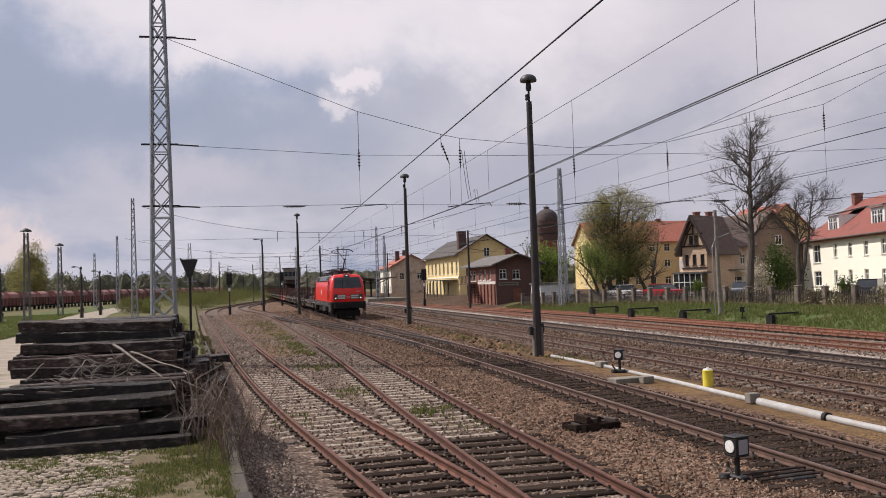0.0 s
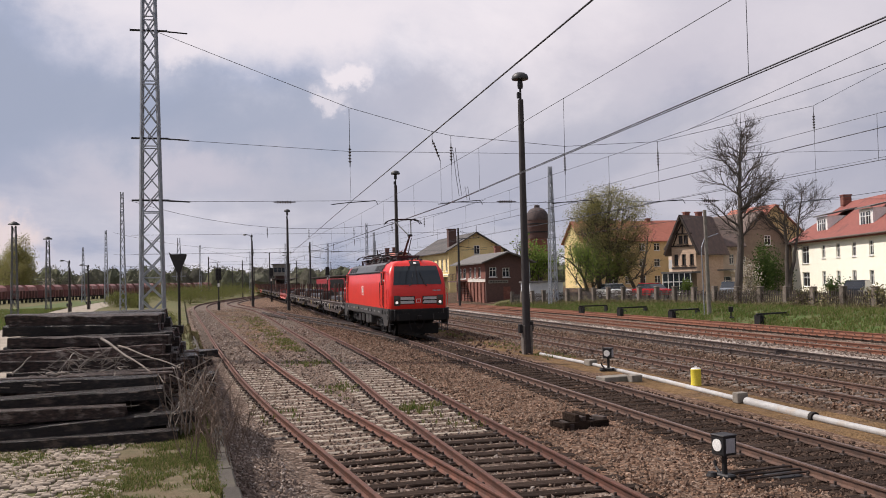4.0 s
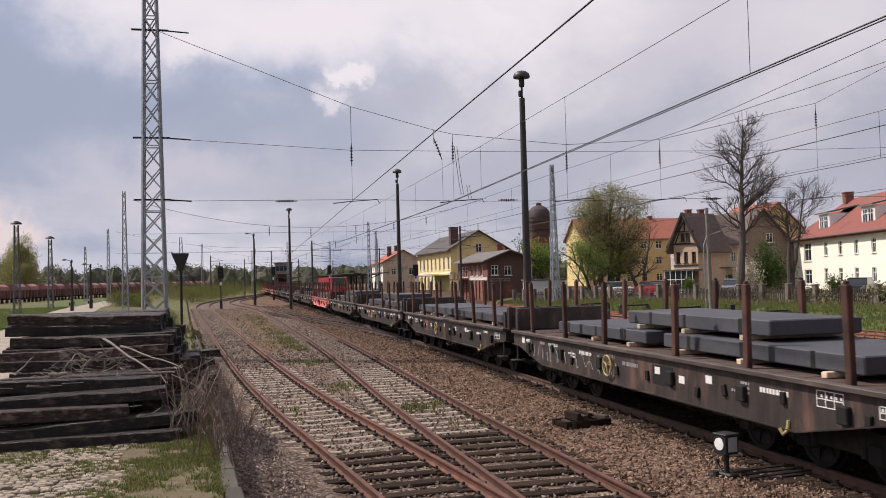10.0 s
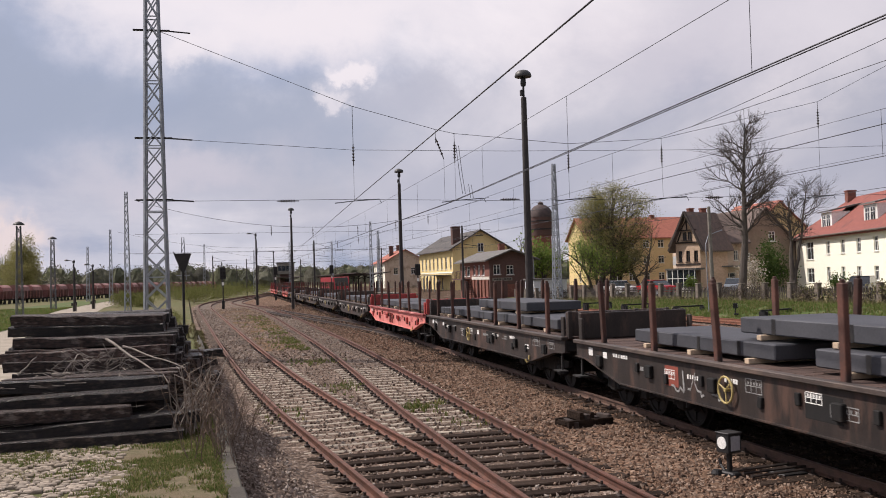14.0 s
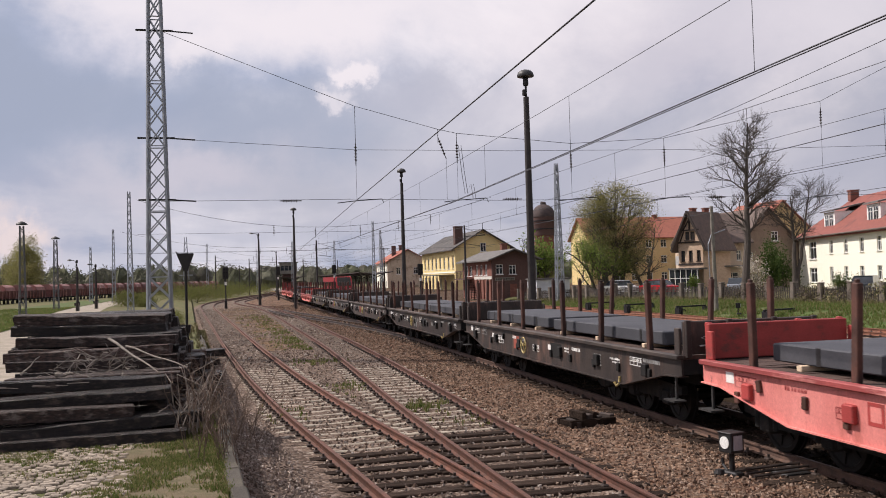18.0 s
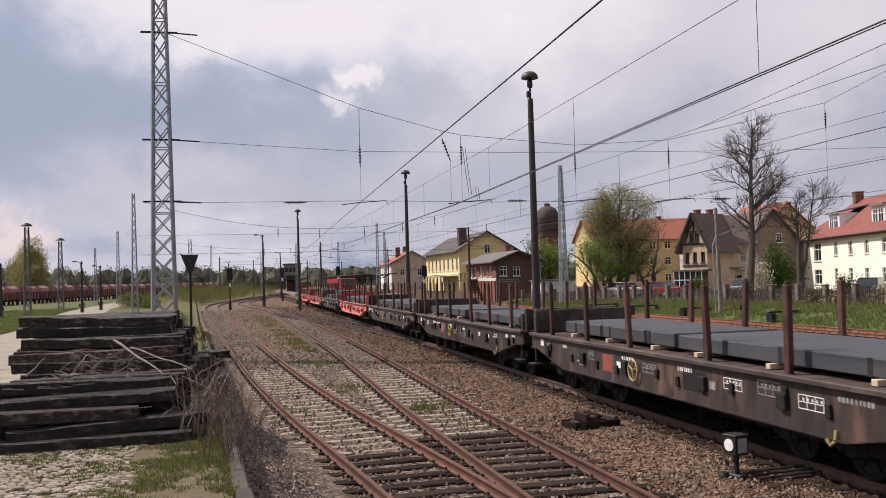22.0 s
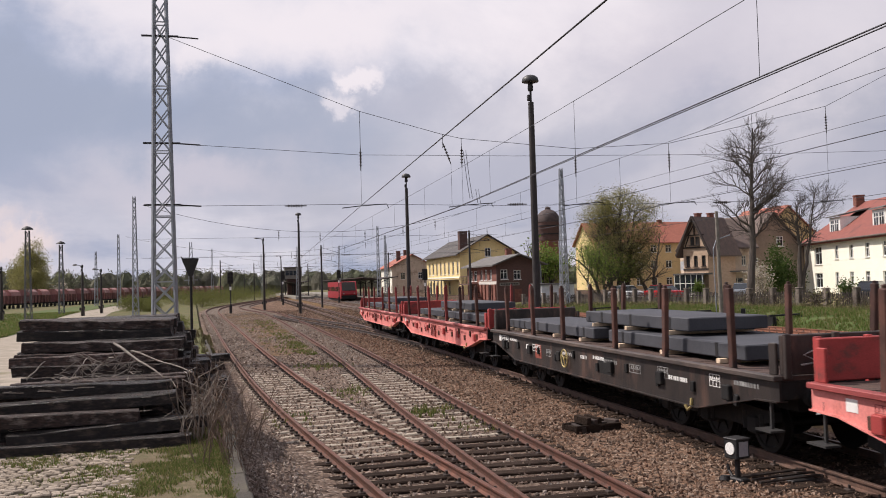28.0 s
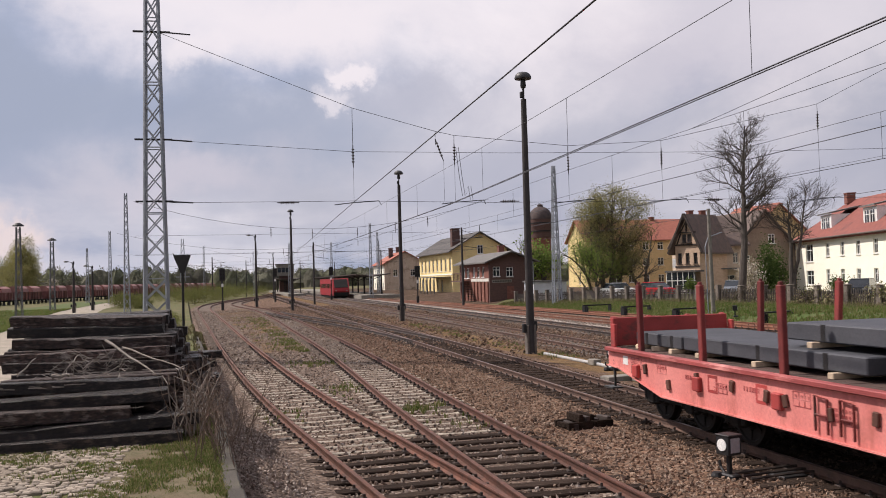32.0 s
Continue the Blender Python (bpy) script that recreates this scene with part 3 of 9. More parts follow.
def sheet(xs_of, ys, zf, name, material, label, category, kind="structure"):
    """A ground strip: columns xs_of(y) by rows ys, height zf(x, y)."""
    g = Geo()
    cols = None
    for y in ys:
        xs = xs_of(y)
        cols = len(xs)
        g.v.extend((x, y, zf(x, y)) for x in xs)
    for i in range(len(ys) - 1):
        for j in range(cols - 1):
            a = i * cols + j
            g.f.append((a, a + 1, a + cols + 1, a + cols))
    return solid(name, g, material, label, category, kind=kind, smooth=True)


def bump2(x, y, s, k=0.0):
    return noise.noise(Vector((x * s, y * s, k)))


YS = [-80, -40, -20, -10] + [i * 1.5 for i in range(0, 60)] + [90 + i * 6 for i in range(35)] + [310, 340, 400, 520, 800, 1400, 2600, 4500]
US = [-4500, -1500, -500, -250, -140, -90, -60, -42, -30, -22, -16, -12, -9, -6.5, -4.5, -3, -2, -1.2, -0.6, -0.3, -0.16, 0.02, 0.3, 0.8]
RS = [4, 8, 12, 16, 20, 24, 27, 29, 31, 34, 38, 44, 52, 64, 80, 110, 160, 250, 500, 1500, 4500]


def ground_cols(y):
    e = ramp_edge(min(max(y, -80), 200))
    return [e + u for u in US] + RS


def ground_z(x, y):
    e = ramp_edge(min(max(y, -80), 200))
    u = x - e
    if u <= -0.15:
        z = ramp_z(y)
        if x < -4:
            z += 0.03 * bump2(x, y, 0.25)
        return z
    z = -0.27
    if x > 27.5:                 # bank towards the fence
        z += 0.75 * smooth(27.5, 33, x) + 0.06 * bump2(x, y, 0.4)
    return z + (0.02 * bump2(x, y, 0.5) if y < 100 else 0)


sheet(ground_cols, YS, ground_z, "ground", M_GRASS, "grassy railway land with bare earth patches", "ground")


def heap(x, y):
    """Ballast piled against the ramp."""
    e = ramp_edge(y)
    wide = min(1.5, max(0.3, px("siding_a", y) - 1.25 - e))
    return min(0.6, 0.4 * wide) * max(0.0, 1 - max(0.0, x - e) / wide) * (1 - smooth(30, 44, y))


def bed(name, path_fn, half_l, half_r, z, material, label, y0, y1, crown=0.0):
    ys = []
    y = y0
    while y < y1:
        ys.append(y)
        y += 0.8 if y < 60 else 4
    ys.append(y1)

    def cols(y):
        a, b = path_fn(y)
        w = b - a
        return [a - 0.35] + [a + w * k / 8 for k in range(9)] + [b + 0.35]

    def zf(x, y):
        a, b = path_fn(y)
        zz = z + 0.022 * bump2(x, y, 1.7) + 0.012 * bump2(x, y, 5.0)
        if a < 3 and y < 44:            # piled up against the ramp
            zz += heap(x, y)
            if x < a - 0.1:
                return zz
        return zz if a - 0.1 <= x <= b + 0.1 else z - 0.22
    return sheet(cols, ys, zf, name, material, label, "ballast")


def px(name, y):
    p = PATHS[name]
    if y <= p[0][1]:
        return p[0][0]
    for i in range(len(p) - 1):
        if p[i][1] <= y <= p[i + 1][1]:
            return p[i][0] + (p[i + 1][0] - p[i][0]) * (y - p[i][1]) / (p[i + 1][1] - p[i][1])
    return p[-1][0]


bed("ballast_bed", lambda y: ((ramp_edge(y) + 0.36) if y < 40 else (px("siding_a", y) - 1.7), max(px("siding_b", y), px("siding_a", y)) + 1.3), 0, 0, -0.196, M_BALLAST_G, "grey-brown crushed stone under the rusty sidings", 0, 215)
bed("ballast_bed", lambda y: (max(px("siding_b", y), px("siding_a", y)) + 1.15, 10.9), 0, 0, -0.178, M_BALLAST, "brown crushed stone between the tracks", -30, 190)
bed("ballast_bed", lambda y: (12.55, 20.75), 0, 0, -0.18, M_BALLAST_M, "brown crushed stone under the main tracks", -30, 330)
bed("ballast_bed", lambda y: (20.95, 24.7), 0, 0, -0.17, M_BALLAST_W, "fresh pale grey crushed stone", -30, 200)
bed("ballast_bed", lambda y: (24.9, 28.4), 0, 0, -0.185, M_BALLAST_G, "grey crushed stone under the far siding", -30, 120)
bed("earth_strip", lambda y: (10.8, 12.65), 0, 0, -0.2, M_SOIL, "orange-brown trodden soil along the cable pipe", -30, 300)
bed("ballast_bed", lambda y: (7.75, 10.25), 0, 0, -0.169, M_BALLAST_D, "very dark brown crushed stone under the freight track", -30, 190)
bed("ballast_bed", lambda y: (17.6, 20.0), 0, 0, -0.171, M_BALLAST_D, "very dark brown crushed stone under the main track", -30, 300)
bed("earth_strip", lambda y: (px("siding_a", y) + 1.05, max(px("siding_a", y) + 1.3, px("siding_b", y) - 1.1)), 0, 0, -0.175, M_EARTHST, "orange-brown stony earth between the sidings", 40, 112)
M_LAWN = mat("fresh_lawn", (0.055, 0.09, 0.022), (0.085, 0.11, 0.033), 0.95, 0, 1.2, 0.4, 30, 0, (1, 1, 1), (0.11, 0.098, 0.048), 0.56, 0.6, 0.2, True)
sheet(lambda y: [24.0 + 46 * k / 10 for k in range(11)], [96 + 4 * i for i in range(44)], lambda x, y: ground_z(x, y) - 0.05 + 0.17 * smooth(96, 104, y) * smooth(24, 30, x) + 0.06 * smooth(96, 104, y), "station_yard", M_BALLAST_M, "trodden stony earth round the station buildings", "ground")
M_TURF = mat("worn_turf", (0.10, 0.088, 0.045), (0.165, 0.13, 0.085), 0.95, 0, 7.0, 0.8, 40, 0, (1, 1, 1), (0.13, 0.10, 0.06), 0.58, 2.2, 0.2, True)
sheet(lambda y: [28.3 + (fence_line(y) - 28.4) * k / 8 for k in range(9)], [18 + 1.5 * i for i in range(52)], lambda x, y: ground_z(x, y) + 0.03, "grass_bank", M_LAWN, "green grass bank with dry patches below the fence", "grass")
sheet(lambda y: [-30 + (road_left(y) + 30) * k / 10 for k in range(11)], [26 + 3 * i for i in range(56)], lambda x, y: ramp_z(y) + 0.05, "grass_verge", M_LAWN, "green grass verge beside the loading road", "grass")
sheet(lambda y: [ramp_edge(y) - 0.17 - (1.5 + 0.7 * bump2(2, y, 0.8)) * (1 - k / 7) for k in range(8)], [4 + 0.6 * i for i in range(28)], lambda x, y: ramp_z(y) + 0.018 + 0.012 * bump2(x, y, 2.0), "grass_verge", M_TURF, "worn turf and dirt along the ramp's edge", "grass")

TRACKS = [
    track("siding_a", "rusty siding on pale steel and dark timber sleepers", [(15.6, "wood"), (33, "steel"), (999, "rusted")], M_RUST, 62, 200),
    track("siding_b", "rusty siding on pale steel and dark timber sleepers", [(17.4, "wood"), (31, "steel"), (999, "rusted")], M_RUST, 62, 200),
    track("train_track", "dark rails on old timber sleepers, where the freight train runs", [(999, "wood")], M_RAILBR, 58, 260),
    track("main_a", "brown-railed main line on concrete sleepers", [(999, "concrete")], M_RAILBR, 58, 260),
    track("main_b", "dark main line on concrete sleepers", [(999, "concrete")], M_RAILDARK, 58, 260),
    track("siding_c", "rust-red siding on pale concrete sleepers in fresh ballast", [(999, "concrete")], M_RUSTO, 58, 200),
    track("siding_d", "rust-red siding beside the grass bank", [(999, "wood")], M_RUSTO, 58, 120),
    track("crossover", "dark crossover between two tracks", [(999, "wood")], M_RAILDARK, 70, 95),
]


# ---- the freight train ----
M_RED = mat("traffic_red_paint", (0.66, 0.018, 0.010), (0.60, 0.016, 0.009), 0.33, 0, 1.2, 0.02, 30, 0, (1, 1, 1), (0.50, 0.018, 0.012), 0.66, 1.0, 0.5)
M_LGREY = mat("dark_grey_skirt_paint", (0.046, 0.045, 0.044), (0.034, 0.033, 0.032), 0.5, 0, 2, 0.05, 40, 0, (1, 1, 1), (0.11, 0.09, 0.07), 0.62, 1.5)
M_ROOFG = mat("grey_roof_panel", (0.075, 0.079, 0.086), (0.058, 0.062, 0.068), 0.5, 0, 2, 0.05, 40, 0.04)
M_BLACK = mat("black_running_gear", (0.011, 0.0098, 0.0095), (0.007, 0.0066, 0.0066), 0.8, 0.1, 5, 0.2, 40, 0.2, (1, 1, 1), (0.032, 0.023, 0.018), 0.62, 3.0)
M_WHEEL = mat("worn_wheel_steel", (0.016, 0.0135, 0.0125), (0.010, 0.009, 0.0085), 0.6, 0.4, 4, 0.1, 40, 0.1)
M_STRIP = mat("pale_light_strip", (0.62, 0.62, 0.62), (0.52, 0.52, 0.52), 0.3, 0.1, 4, 0, 40, 0)
M_SILVER = mat("silver_light_strip", (0.40, 0.39, 0.38), (0.34, 0.33, 0.32), 0.35, 0.4, 4, 0, 40, 0)
M_SCREEN = glass("tinted_windscreen", (0.012, 0.016, 0.018), 0.05)
M_SCREEN.node_tree.nodes["Principled BSDF"].inputs["Specular IOR Level"].default_value = 0.55
M_LENS = glow("lit_headlight", (0.85, 0.82, 0.76), 0.7)
M_LAMPUNIT = mat("smoked_lamp_cover", (0.13, 0.115, 0.10), (0.07, 0.065, 0.06), 0.12, 0.3, 9, 0.1, 40, 0)
M_LENSOFF = mat("clear_lamp_glass", (0.34, 0.33, 0.31), (0.25, 0.24, 0.23), 0.15, 0.2, 6, 0, 40, 0)
M_YELLOW = mat("old_yellow_paint", (0.42, 0.33, 0.13), (0.32, 0.25, 0.10), 0.6, 0, 6, 0.1, 40, 0.1)
M_WBROWN = mat("dirty_brown_wagon_paint", (0.050, 0.038, 0.033), (0.024, 0.019, 0.0175), 0.5, 0.05, 2.2, 0.15, 40, 0.3, (1, 1.6, 0.35), (0.115, 0.068, 0.052), 0.59, 1.5)
M_WEDGE = mat("scuffed_deck_edge", (0.075, 0.056, 0.048), (0.036, 0.028, 0.025), 0.6, 0.1, 2.0, 0.15, 40, 0.2, (1, 0.5, 2), (0.12, 0.085, 0.068), 0.60, 1.2)
M_WEDGER = mat("scuffed_red_deck_edge", (0.33, 0.066, 0.062), (0.20, 0.042, 0.04), 0.6, 0.0, 2.0, 0.12, 40, 0.1, (1, 0.4, 2), (0.66, 0.27, 0.24), 0.58, 1.4)
M_FADEDRED = mat("old_orange_panel", (0.30, 0.07, 0.045), (0.20, 0.05, 0.035), 0.7, 0, 5, 0.05, 40, 0.1)
# faded wagon red twice: shade painted into the end boards, sunlight into the sills
M_WRED = mat("faded_and_shaded_red_paint", (0.40, 0.056, 0.050), (0.30, 0.042, 0.038), 0.55, 0, 1.6, 0.1, 40, 0.14, (1, 0.6, 1.6), (0.11, 0.05, 0.042), 0.62, 1.6)
M_WREDF = mat("faded_sunlit_red_paint", (0.70, 0.245, 0.215), (0.58, 0.175, 0.155), 0.65, 0, 1.3, 0.1, 40, 0.06, (1, 1.2, 0.5), (0.44, 0.13, 0.105), 0.60, 1.9)
M_STAKE = mat("rusty_stake", (0.10, 0.042, 0.03), (0.035, 0.022, 0.019), 0.7, 0.2, 3, 0.2, 40, 0.4, (1, 1, 0.5), (0.02, 0.015, 0.014), 0.56, 2.5)
M_STAKER = mat("dark_red_stake_paint", (0.22, 0.034, 0.03), (0.13, 0.026, 0.023), 0.6, 0.05, 3, 0.15, 40, 0.3, (1, 1, 0.5), (0.07, 0.04, 0.034), 0.60, 2.0)
M_SPRAY = mat("faded_spray_paint", (0.34, 0.34, 0.33), (0.16, 0.155, 0.15), 0.7, 0, 5, 0.05, 40, 0.1)
M_OLIVE = mat("dull_ochre_label", (0.20, 0.16, 0.05), (0.14, 0.11, 0.04), 0.6, 0, 6, 0.05, 40, 0)
M_DECK = mat("worn_plank_deck", (0.095, 0.056, 0.044), (0.05, 0.033, 0.028), 0.9, 0, 2.5, 0.3, 40, 0.2, (0.5, 4, 1))
M_SLAB = mat("grey_steel_slab", (0.066, 0.067, 0.076), (0.046, 0.047, 0.055), 0.7, 0.15, 1.3, 0.1, 30, 0.10, (1, 1, 1), (0.06, 0.062, 0.068), 0.62, 0.7)
M_DUNNAGE = mat("pale_timber_block", (0.58, 0.45, 0.32), (0.46, 0.35, 0.25), 0.85, 0, 5, 0.1, 40, 0.2)

LOCO_LEN = 18.5
WAGON_LEN = 16.0
LOCO_Y = 76.3            # front buffers at the start
SPEED, PULL = 8.312, 0.0681


def gone(t):
    """Metres travelled since the start."""
    return SPEED * t + 0.5 * PULL * t * t


# ring of the locomotive body: (half width, height) from the sill over the roof's middle
RING = [(1.0, 1.42), (1.0, 2.05), (0.995, 2.62), (0.955, 3.28), (0.80, 3.66), (0.62, 3.80), (0.0, 3.86)]
NOSE = [0.10, 0.0, 0.16, 0.50, 0.78, 1.02, 1.12]      # how far each height lies behind the nose


def nose_back(z):
    zs = [p[1] for p in RING]
    return float(np.interp(z, zs, NOSE))


def body_geo():
    g = Geo()
    secs = []
    for d, w in ((0.0, 1.22), (0.035, 1.32), (0.11, 1.40), (0.32, 1.455), (0.9, 1.49), (2.1, 1.5)):
        secs.append([(w * r, 0.62 + d + NOSE[i] * (1 - d / 2.6), z) for i, (r, z) in enumerate(RING)])
    mid = LOCO_LEN / 2
    back = [[(x, 2 * mid - y, z) for x, y, z in s] for s in reversed(secs)]
    rings = []
    for s in secs + back:
        rings.append([(-x, y, z) for x, y, z in s] + [(x, y, z) for x, y, z in reversed(s[:-1])])
    n = len(rings[0])
    vs = [p for r in rings for p in r]
    fs = []
    for i in range(len(rings) - 1):
        for j in range(n - 1):
            fs.append((i * n + j, i * n + j + 1, i * n + n + j + 1, i * n + n + j))
        fs.append((i * n + n - 1, i * n, i * n + n, i * n + n + n - 1))
    h = n // 2
    for base in (0, (len(rings) - 1) * n):      # the flat noses in bands
        for j in range(h):
            a, b = base + j, base + j + 1
            c, d = base + n - 2 - j, base + n - 1 - j
            fs.append((a, b, c, d) if b != c else (a, b, d))
    return g.add(vs, fs)


def front_patch(x0, x1, z0, z1, proud=0.012, inset=0.0, thick=0.03, n=4):
    """A panel that lies on the nose between two heights (x may differ above and below)."""
    g = Geo()
    (a0, b0), (a1, b1) = (x0 if isinstance(x0, tuple) else (x0, x0)), (x1 if isinstance(x1, tuple) else (x1, x1))
    vs = []
    for k in range(n + 1):
        t = k / n
        z = z0 + (z1 - z0) * t
        y = 0.62 + nose_back(z) - proud
        for x in (a0 + (b0 - a0) * t, a1 + (b1 - a1) * t):
            vs.append((x, y, z))
    m = len(vs)
    vs += [(x, y + thick, z) for x, y, z in vs]
    fs = []
    for k in range(n):
        a = 2 * k
        fs += [(a, a + 1, a + 3, a + 2), (m + a, m + a + 2, m + a + 3, m + a + 1), (a, a + 2, m + a + 2, m + a), (a + 1, m + a + 1, m + a + 3, a + 3)]
    fs += [(0, m, m + 1, 1), (2 * n, 2 * n + 1, m + 2 * n + 1, m + 2 * n)]
    return g.add(vs, fs)


def wheelset_mesh(r, gauge=0.75):
    g = Geo()
    for s in (-1, 1):
        m = Matrix.Translation((s * gauge, 0, 0)) @ pose(0, 0, 0, 0, 90 * s, 0)
        g.lathe([(0.10, -0.09), (r + 0.03, -0.09), (r + 0.03, -0.055), (r, -0.05), (r - 0.005, 0.05), (r - 0.07, 0.055), (r - 0.09, 0.03), (0.2, 0.02), (0.16, 0.09), (0.09, 0.1)], 24, m)
        for k in range(6):          # holes read as raised ribs
            w = k * math.pi / 3
            g.box(-0.03, 0.19, 0.02, 0.03, r - 0.1, 0.045, 0, m @ pose(0, 0, 0, 0, 0, math.degrees(w)))
    g.tube([(-gauge, 0, 0), (gauge, 0, 0)], 0.09, 10)
    return g.mesh("wheelset", M_WHEEL, True)


def loco_bogie_geo():
    g = Geo()
    for s in (-1, 1):
        x = s * 1.08
        g.prism([(-2.0, 0.95), (-2.0, 0.72), (-1.3, 0.62), (-0.7, 0.45), (0.7, 0.45), (1.3, 0.62), (2.0, 0.72), (2.0, 0.95), (0.9, 1.0), (-0.9, 1.0)], x - 0.09, x + 0.09, "x")
        for a in (-1.3, 1.3):                     # axle boxes and springs
            g.box(x - 0.14, a - 0.21, 0.42, x + 0.16, a + 0.21, 0.80, 0.06)
            g.cyl(x + s * 0.03, a - 0.32, 0.55, 0.95, 0.10, 10)
            g.cyl(x + s * 0.03, a + 0.32, 0.55, 0.95, 0.10, 10)
        g.tube([(x + s * 0.2, -0.8, 0.78), (x + s * 0.2, 0.1, 0.78)], 0.06, 8)
        g.tube([(x + s * 0.2, 0.1, 0.78), (x + s * 0.2, 0.75, 0.86)], 0.035, 8)
        g.box(x - 0.05, -2.25, 0.30, x + 0.14, -2.0, 0.62, 0.03)
        g.box(x - 0.02, 0.5, 0.25, x + 0.16, 0.72, 0.45, 0.03)
        g.box(x - 0.02, -0.35, 0.5, x + 0.2, 0.35, 1.0, 0.05)
    g.box(-1.0, -0.5, 0.5, 1.0, 0.5, 0.95, 0.05)
    g.box(-1.0, -1.9, 0.55, 1.0, -1.75, 0.8, 0.03)
    return g


WHEELS = []      # (object, radius, local place)


def hose(g, a, b, sag, r=0.022):
    a, b = Vector(a), Vector(b)
    g.tube([a.lerp(b, t / 8) - Vector((0, 0, sag * math.sin(math.pi * t / 8))) for t in range(9)], r, 6)


def bars(x, y, z, n, w, h, gap, face=-1.0):
    """A line of unreadable small writing on a side wall: plain bars."""
    g = Geo()
    for k in range(n):
        g.box(x - 0.004, y + k * (w + gap), z, x + 0.004, y + k * (w + gap) + w, z + h)
    return g


def build_loco():
    lo = thing("electric_locomotive", "bright red electric locomotive with grey skirt and raised pantograph", "locomotive")
    body = part("body", body_geo(), M_RED, lo, "glossy red body", smooth=True)
    L2 = LOCO_LEN
    # skirt
    g = Geo()
    for s in (-1, 1):
        x = s * 1.475
        prof = [(0.66, 0.98), (1.0, 0.62), (2.0, 0.62), (2.35, 0.98), (3.2, 1.06), (L2 - 3.2, 1.06), (L2 - 2.35, 0.98), (L2 - 2.0, 0.62), (L2 - 1.0, 0.62), (L2 - 0.66, 0.98), (L2 - 0.66, 1.46), (0.66, 1.46)]
        pr = [(y, z) for y, z in prof]
        g.prism(pr, x - 0.04, x + 0.04, "x")
    g.box(-1.42, 0.75, 0.98, 1.42, L2 - 0.75, 1.45)
    skirt = part("skirt", g, M_LGREY, lo, "dark grey side sill")
    # roof slopes with their panels
    for s in (-1, 1):
        y = 2.75
        for k, w in enumerate([1.25, 1.25, 3.6, 3.55, 1.15, 1.1, 1.1]):
            a, b = y + 0.02, y + w - 0.02
            g = Geo()
            o = [(s * 1.44, 3.32), (s * 1.24, 3.66), (s * 1.12, 3.77), (s * 0.9, 3.78), (s * 0.9, 3.2)]
            g.prism(o, a, b, "y")
            part("roof_panel", g, M_ROOFG, lo)
            y += w
        g = Geo()
        g.box(s * 1.45 - 0.03, 2.7, 3.27, s * 1.45 + 0.03, L2 - 2.7, 3.32)
        for k in range(26):
            yy = 2.9 + k * (L2 - 5.8) / 25
            g.box(s * 1.46 - 0.03, yy - 0.05, 3.24, s * 1.46 + 0.035, yy + 0.05, 3.29)
        part("gutter", g, M_DARKMETAL, lo)
    # dark cooling grilles set on the roof slopes
    for y, w in ((2.87, 1.03), (4.12, 1.03), (L2 - 4.85, 0.9), (L2 - 3.75, 0.9), (L2 - 5.98, 0.9)):
        for s in (-1, 1):
            g = Geo()
            g.prism([(s * 1.425, 3.375), (s * 1.265, 3.645), (s * 1.245, 3.63), (s * 1.405, 3.36)], y, y + w, "y")
            for k in range(6):
                f = (k + 0.5) / 6
                x, z = s * (1.43 - 0.165 * f), 3.375 + 0.27 * f
                g.box(x - 0.012, y + 0.03, z - 0.008, x + 0.012, y + w - 0.03, z + 0.008)
            part("roof_grille", g, M_DARKMETAL, lo)
    # roof deck and gear
    g = Geo()
    g.box(-1.1, 2.7, 3.6, 1.1, L2 - 2.7, 3.78)
    part("roof_deck", g, M_ROOFG, lo)
    rnd = random.Random(4)
    for k in range(9):
        y = 4.6 + k * 1.15
        g = Geo()
        x = rnd.choice((-0.45, 0.4, 0.0))
        g.box(x - 0.3, y - 0.35, 3.78, x + 0.3, y + 0.3, 3.92 + 0.05 * rnd.random(), 0.03)
        for q in (-0.18, 0.18):
            g.lathe([(0.05, 0), (0.085, 0.03), (0.05, 0.06), (0.085, 0.09), (0.05, 0.12), (0.085, 0.15), (0.05, 0.18), (0.05, 0.24)], 10, Matrix.Translation((x + q, y, 3.9)))
        part("roof_insulator", g, M_DARKMETAL, lo)
    g = Geo()
    for x in (-0.5, 0.05, 0.5):
        g.tube([(x, 3.6, 4.12), (x * 0.8, 7, 4.16), (x, 11, 4.14), (x, 15.0, 4.12)], 0.03, 6)
    for y in (3.7, 5.5, 7.2, 9.0, 10.9, 12.6, 14.6):
        g.tube([(-0.75, y, 4.1), (0.75, y, 4.1)], 0.03, 6)
        g.cyl(-0.7, y, 3.78, 4.1, 0.035, 6)
        g.cyl(0.7, y, 3.78, 4.1, 0.035, 6)
    part("roof_busbar", g, M_DARKMETAL, lo)
    for xh, yy in ((0.35, 1.75), (-0.1, 1.9)):
        g = Geo()
        g.tube([(xh, yy - 0.35, 3.86), (xh, yy + 0.3, 3.88)], 0.045, 8)
        part("horn", g, M_DARKMETAL, lo)
    # pantographs: the front one is up, the others folded
    for y, up in ((3.9, True), (6.6, False), (L2 - 6.6, False), (L2 - 3.9, False)):
        g = Geo()
        for s in (-1, 1):
            g.bar((s * 0.55, y - 0.75, 4.0), (s * 0.55, y + 0.75, 4.0), 0.06)
            for q in (-0.7, 0.7):
                g.lathe([(0.05, 0), (0.08, 0.03), (0.05, 0.06), (0.08, 0.1), (0.05, 0.14), (0.05, 0.22)], 8, Matrix.Translation((s * 0.55, y + q, 3.78)))
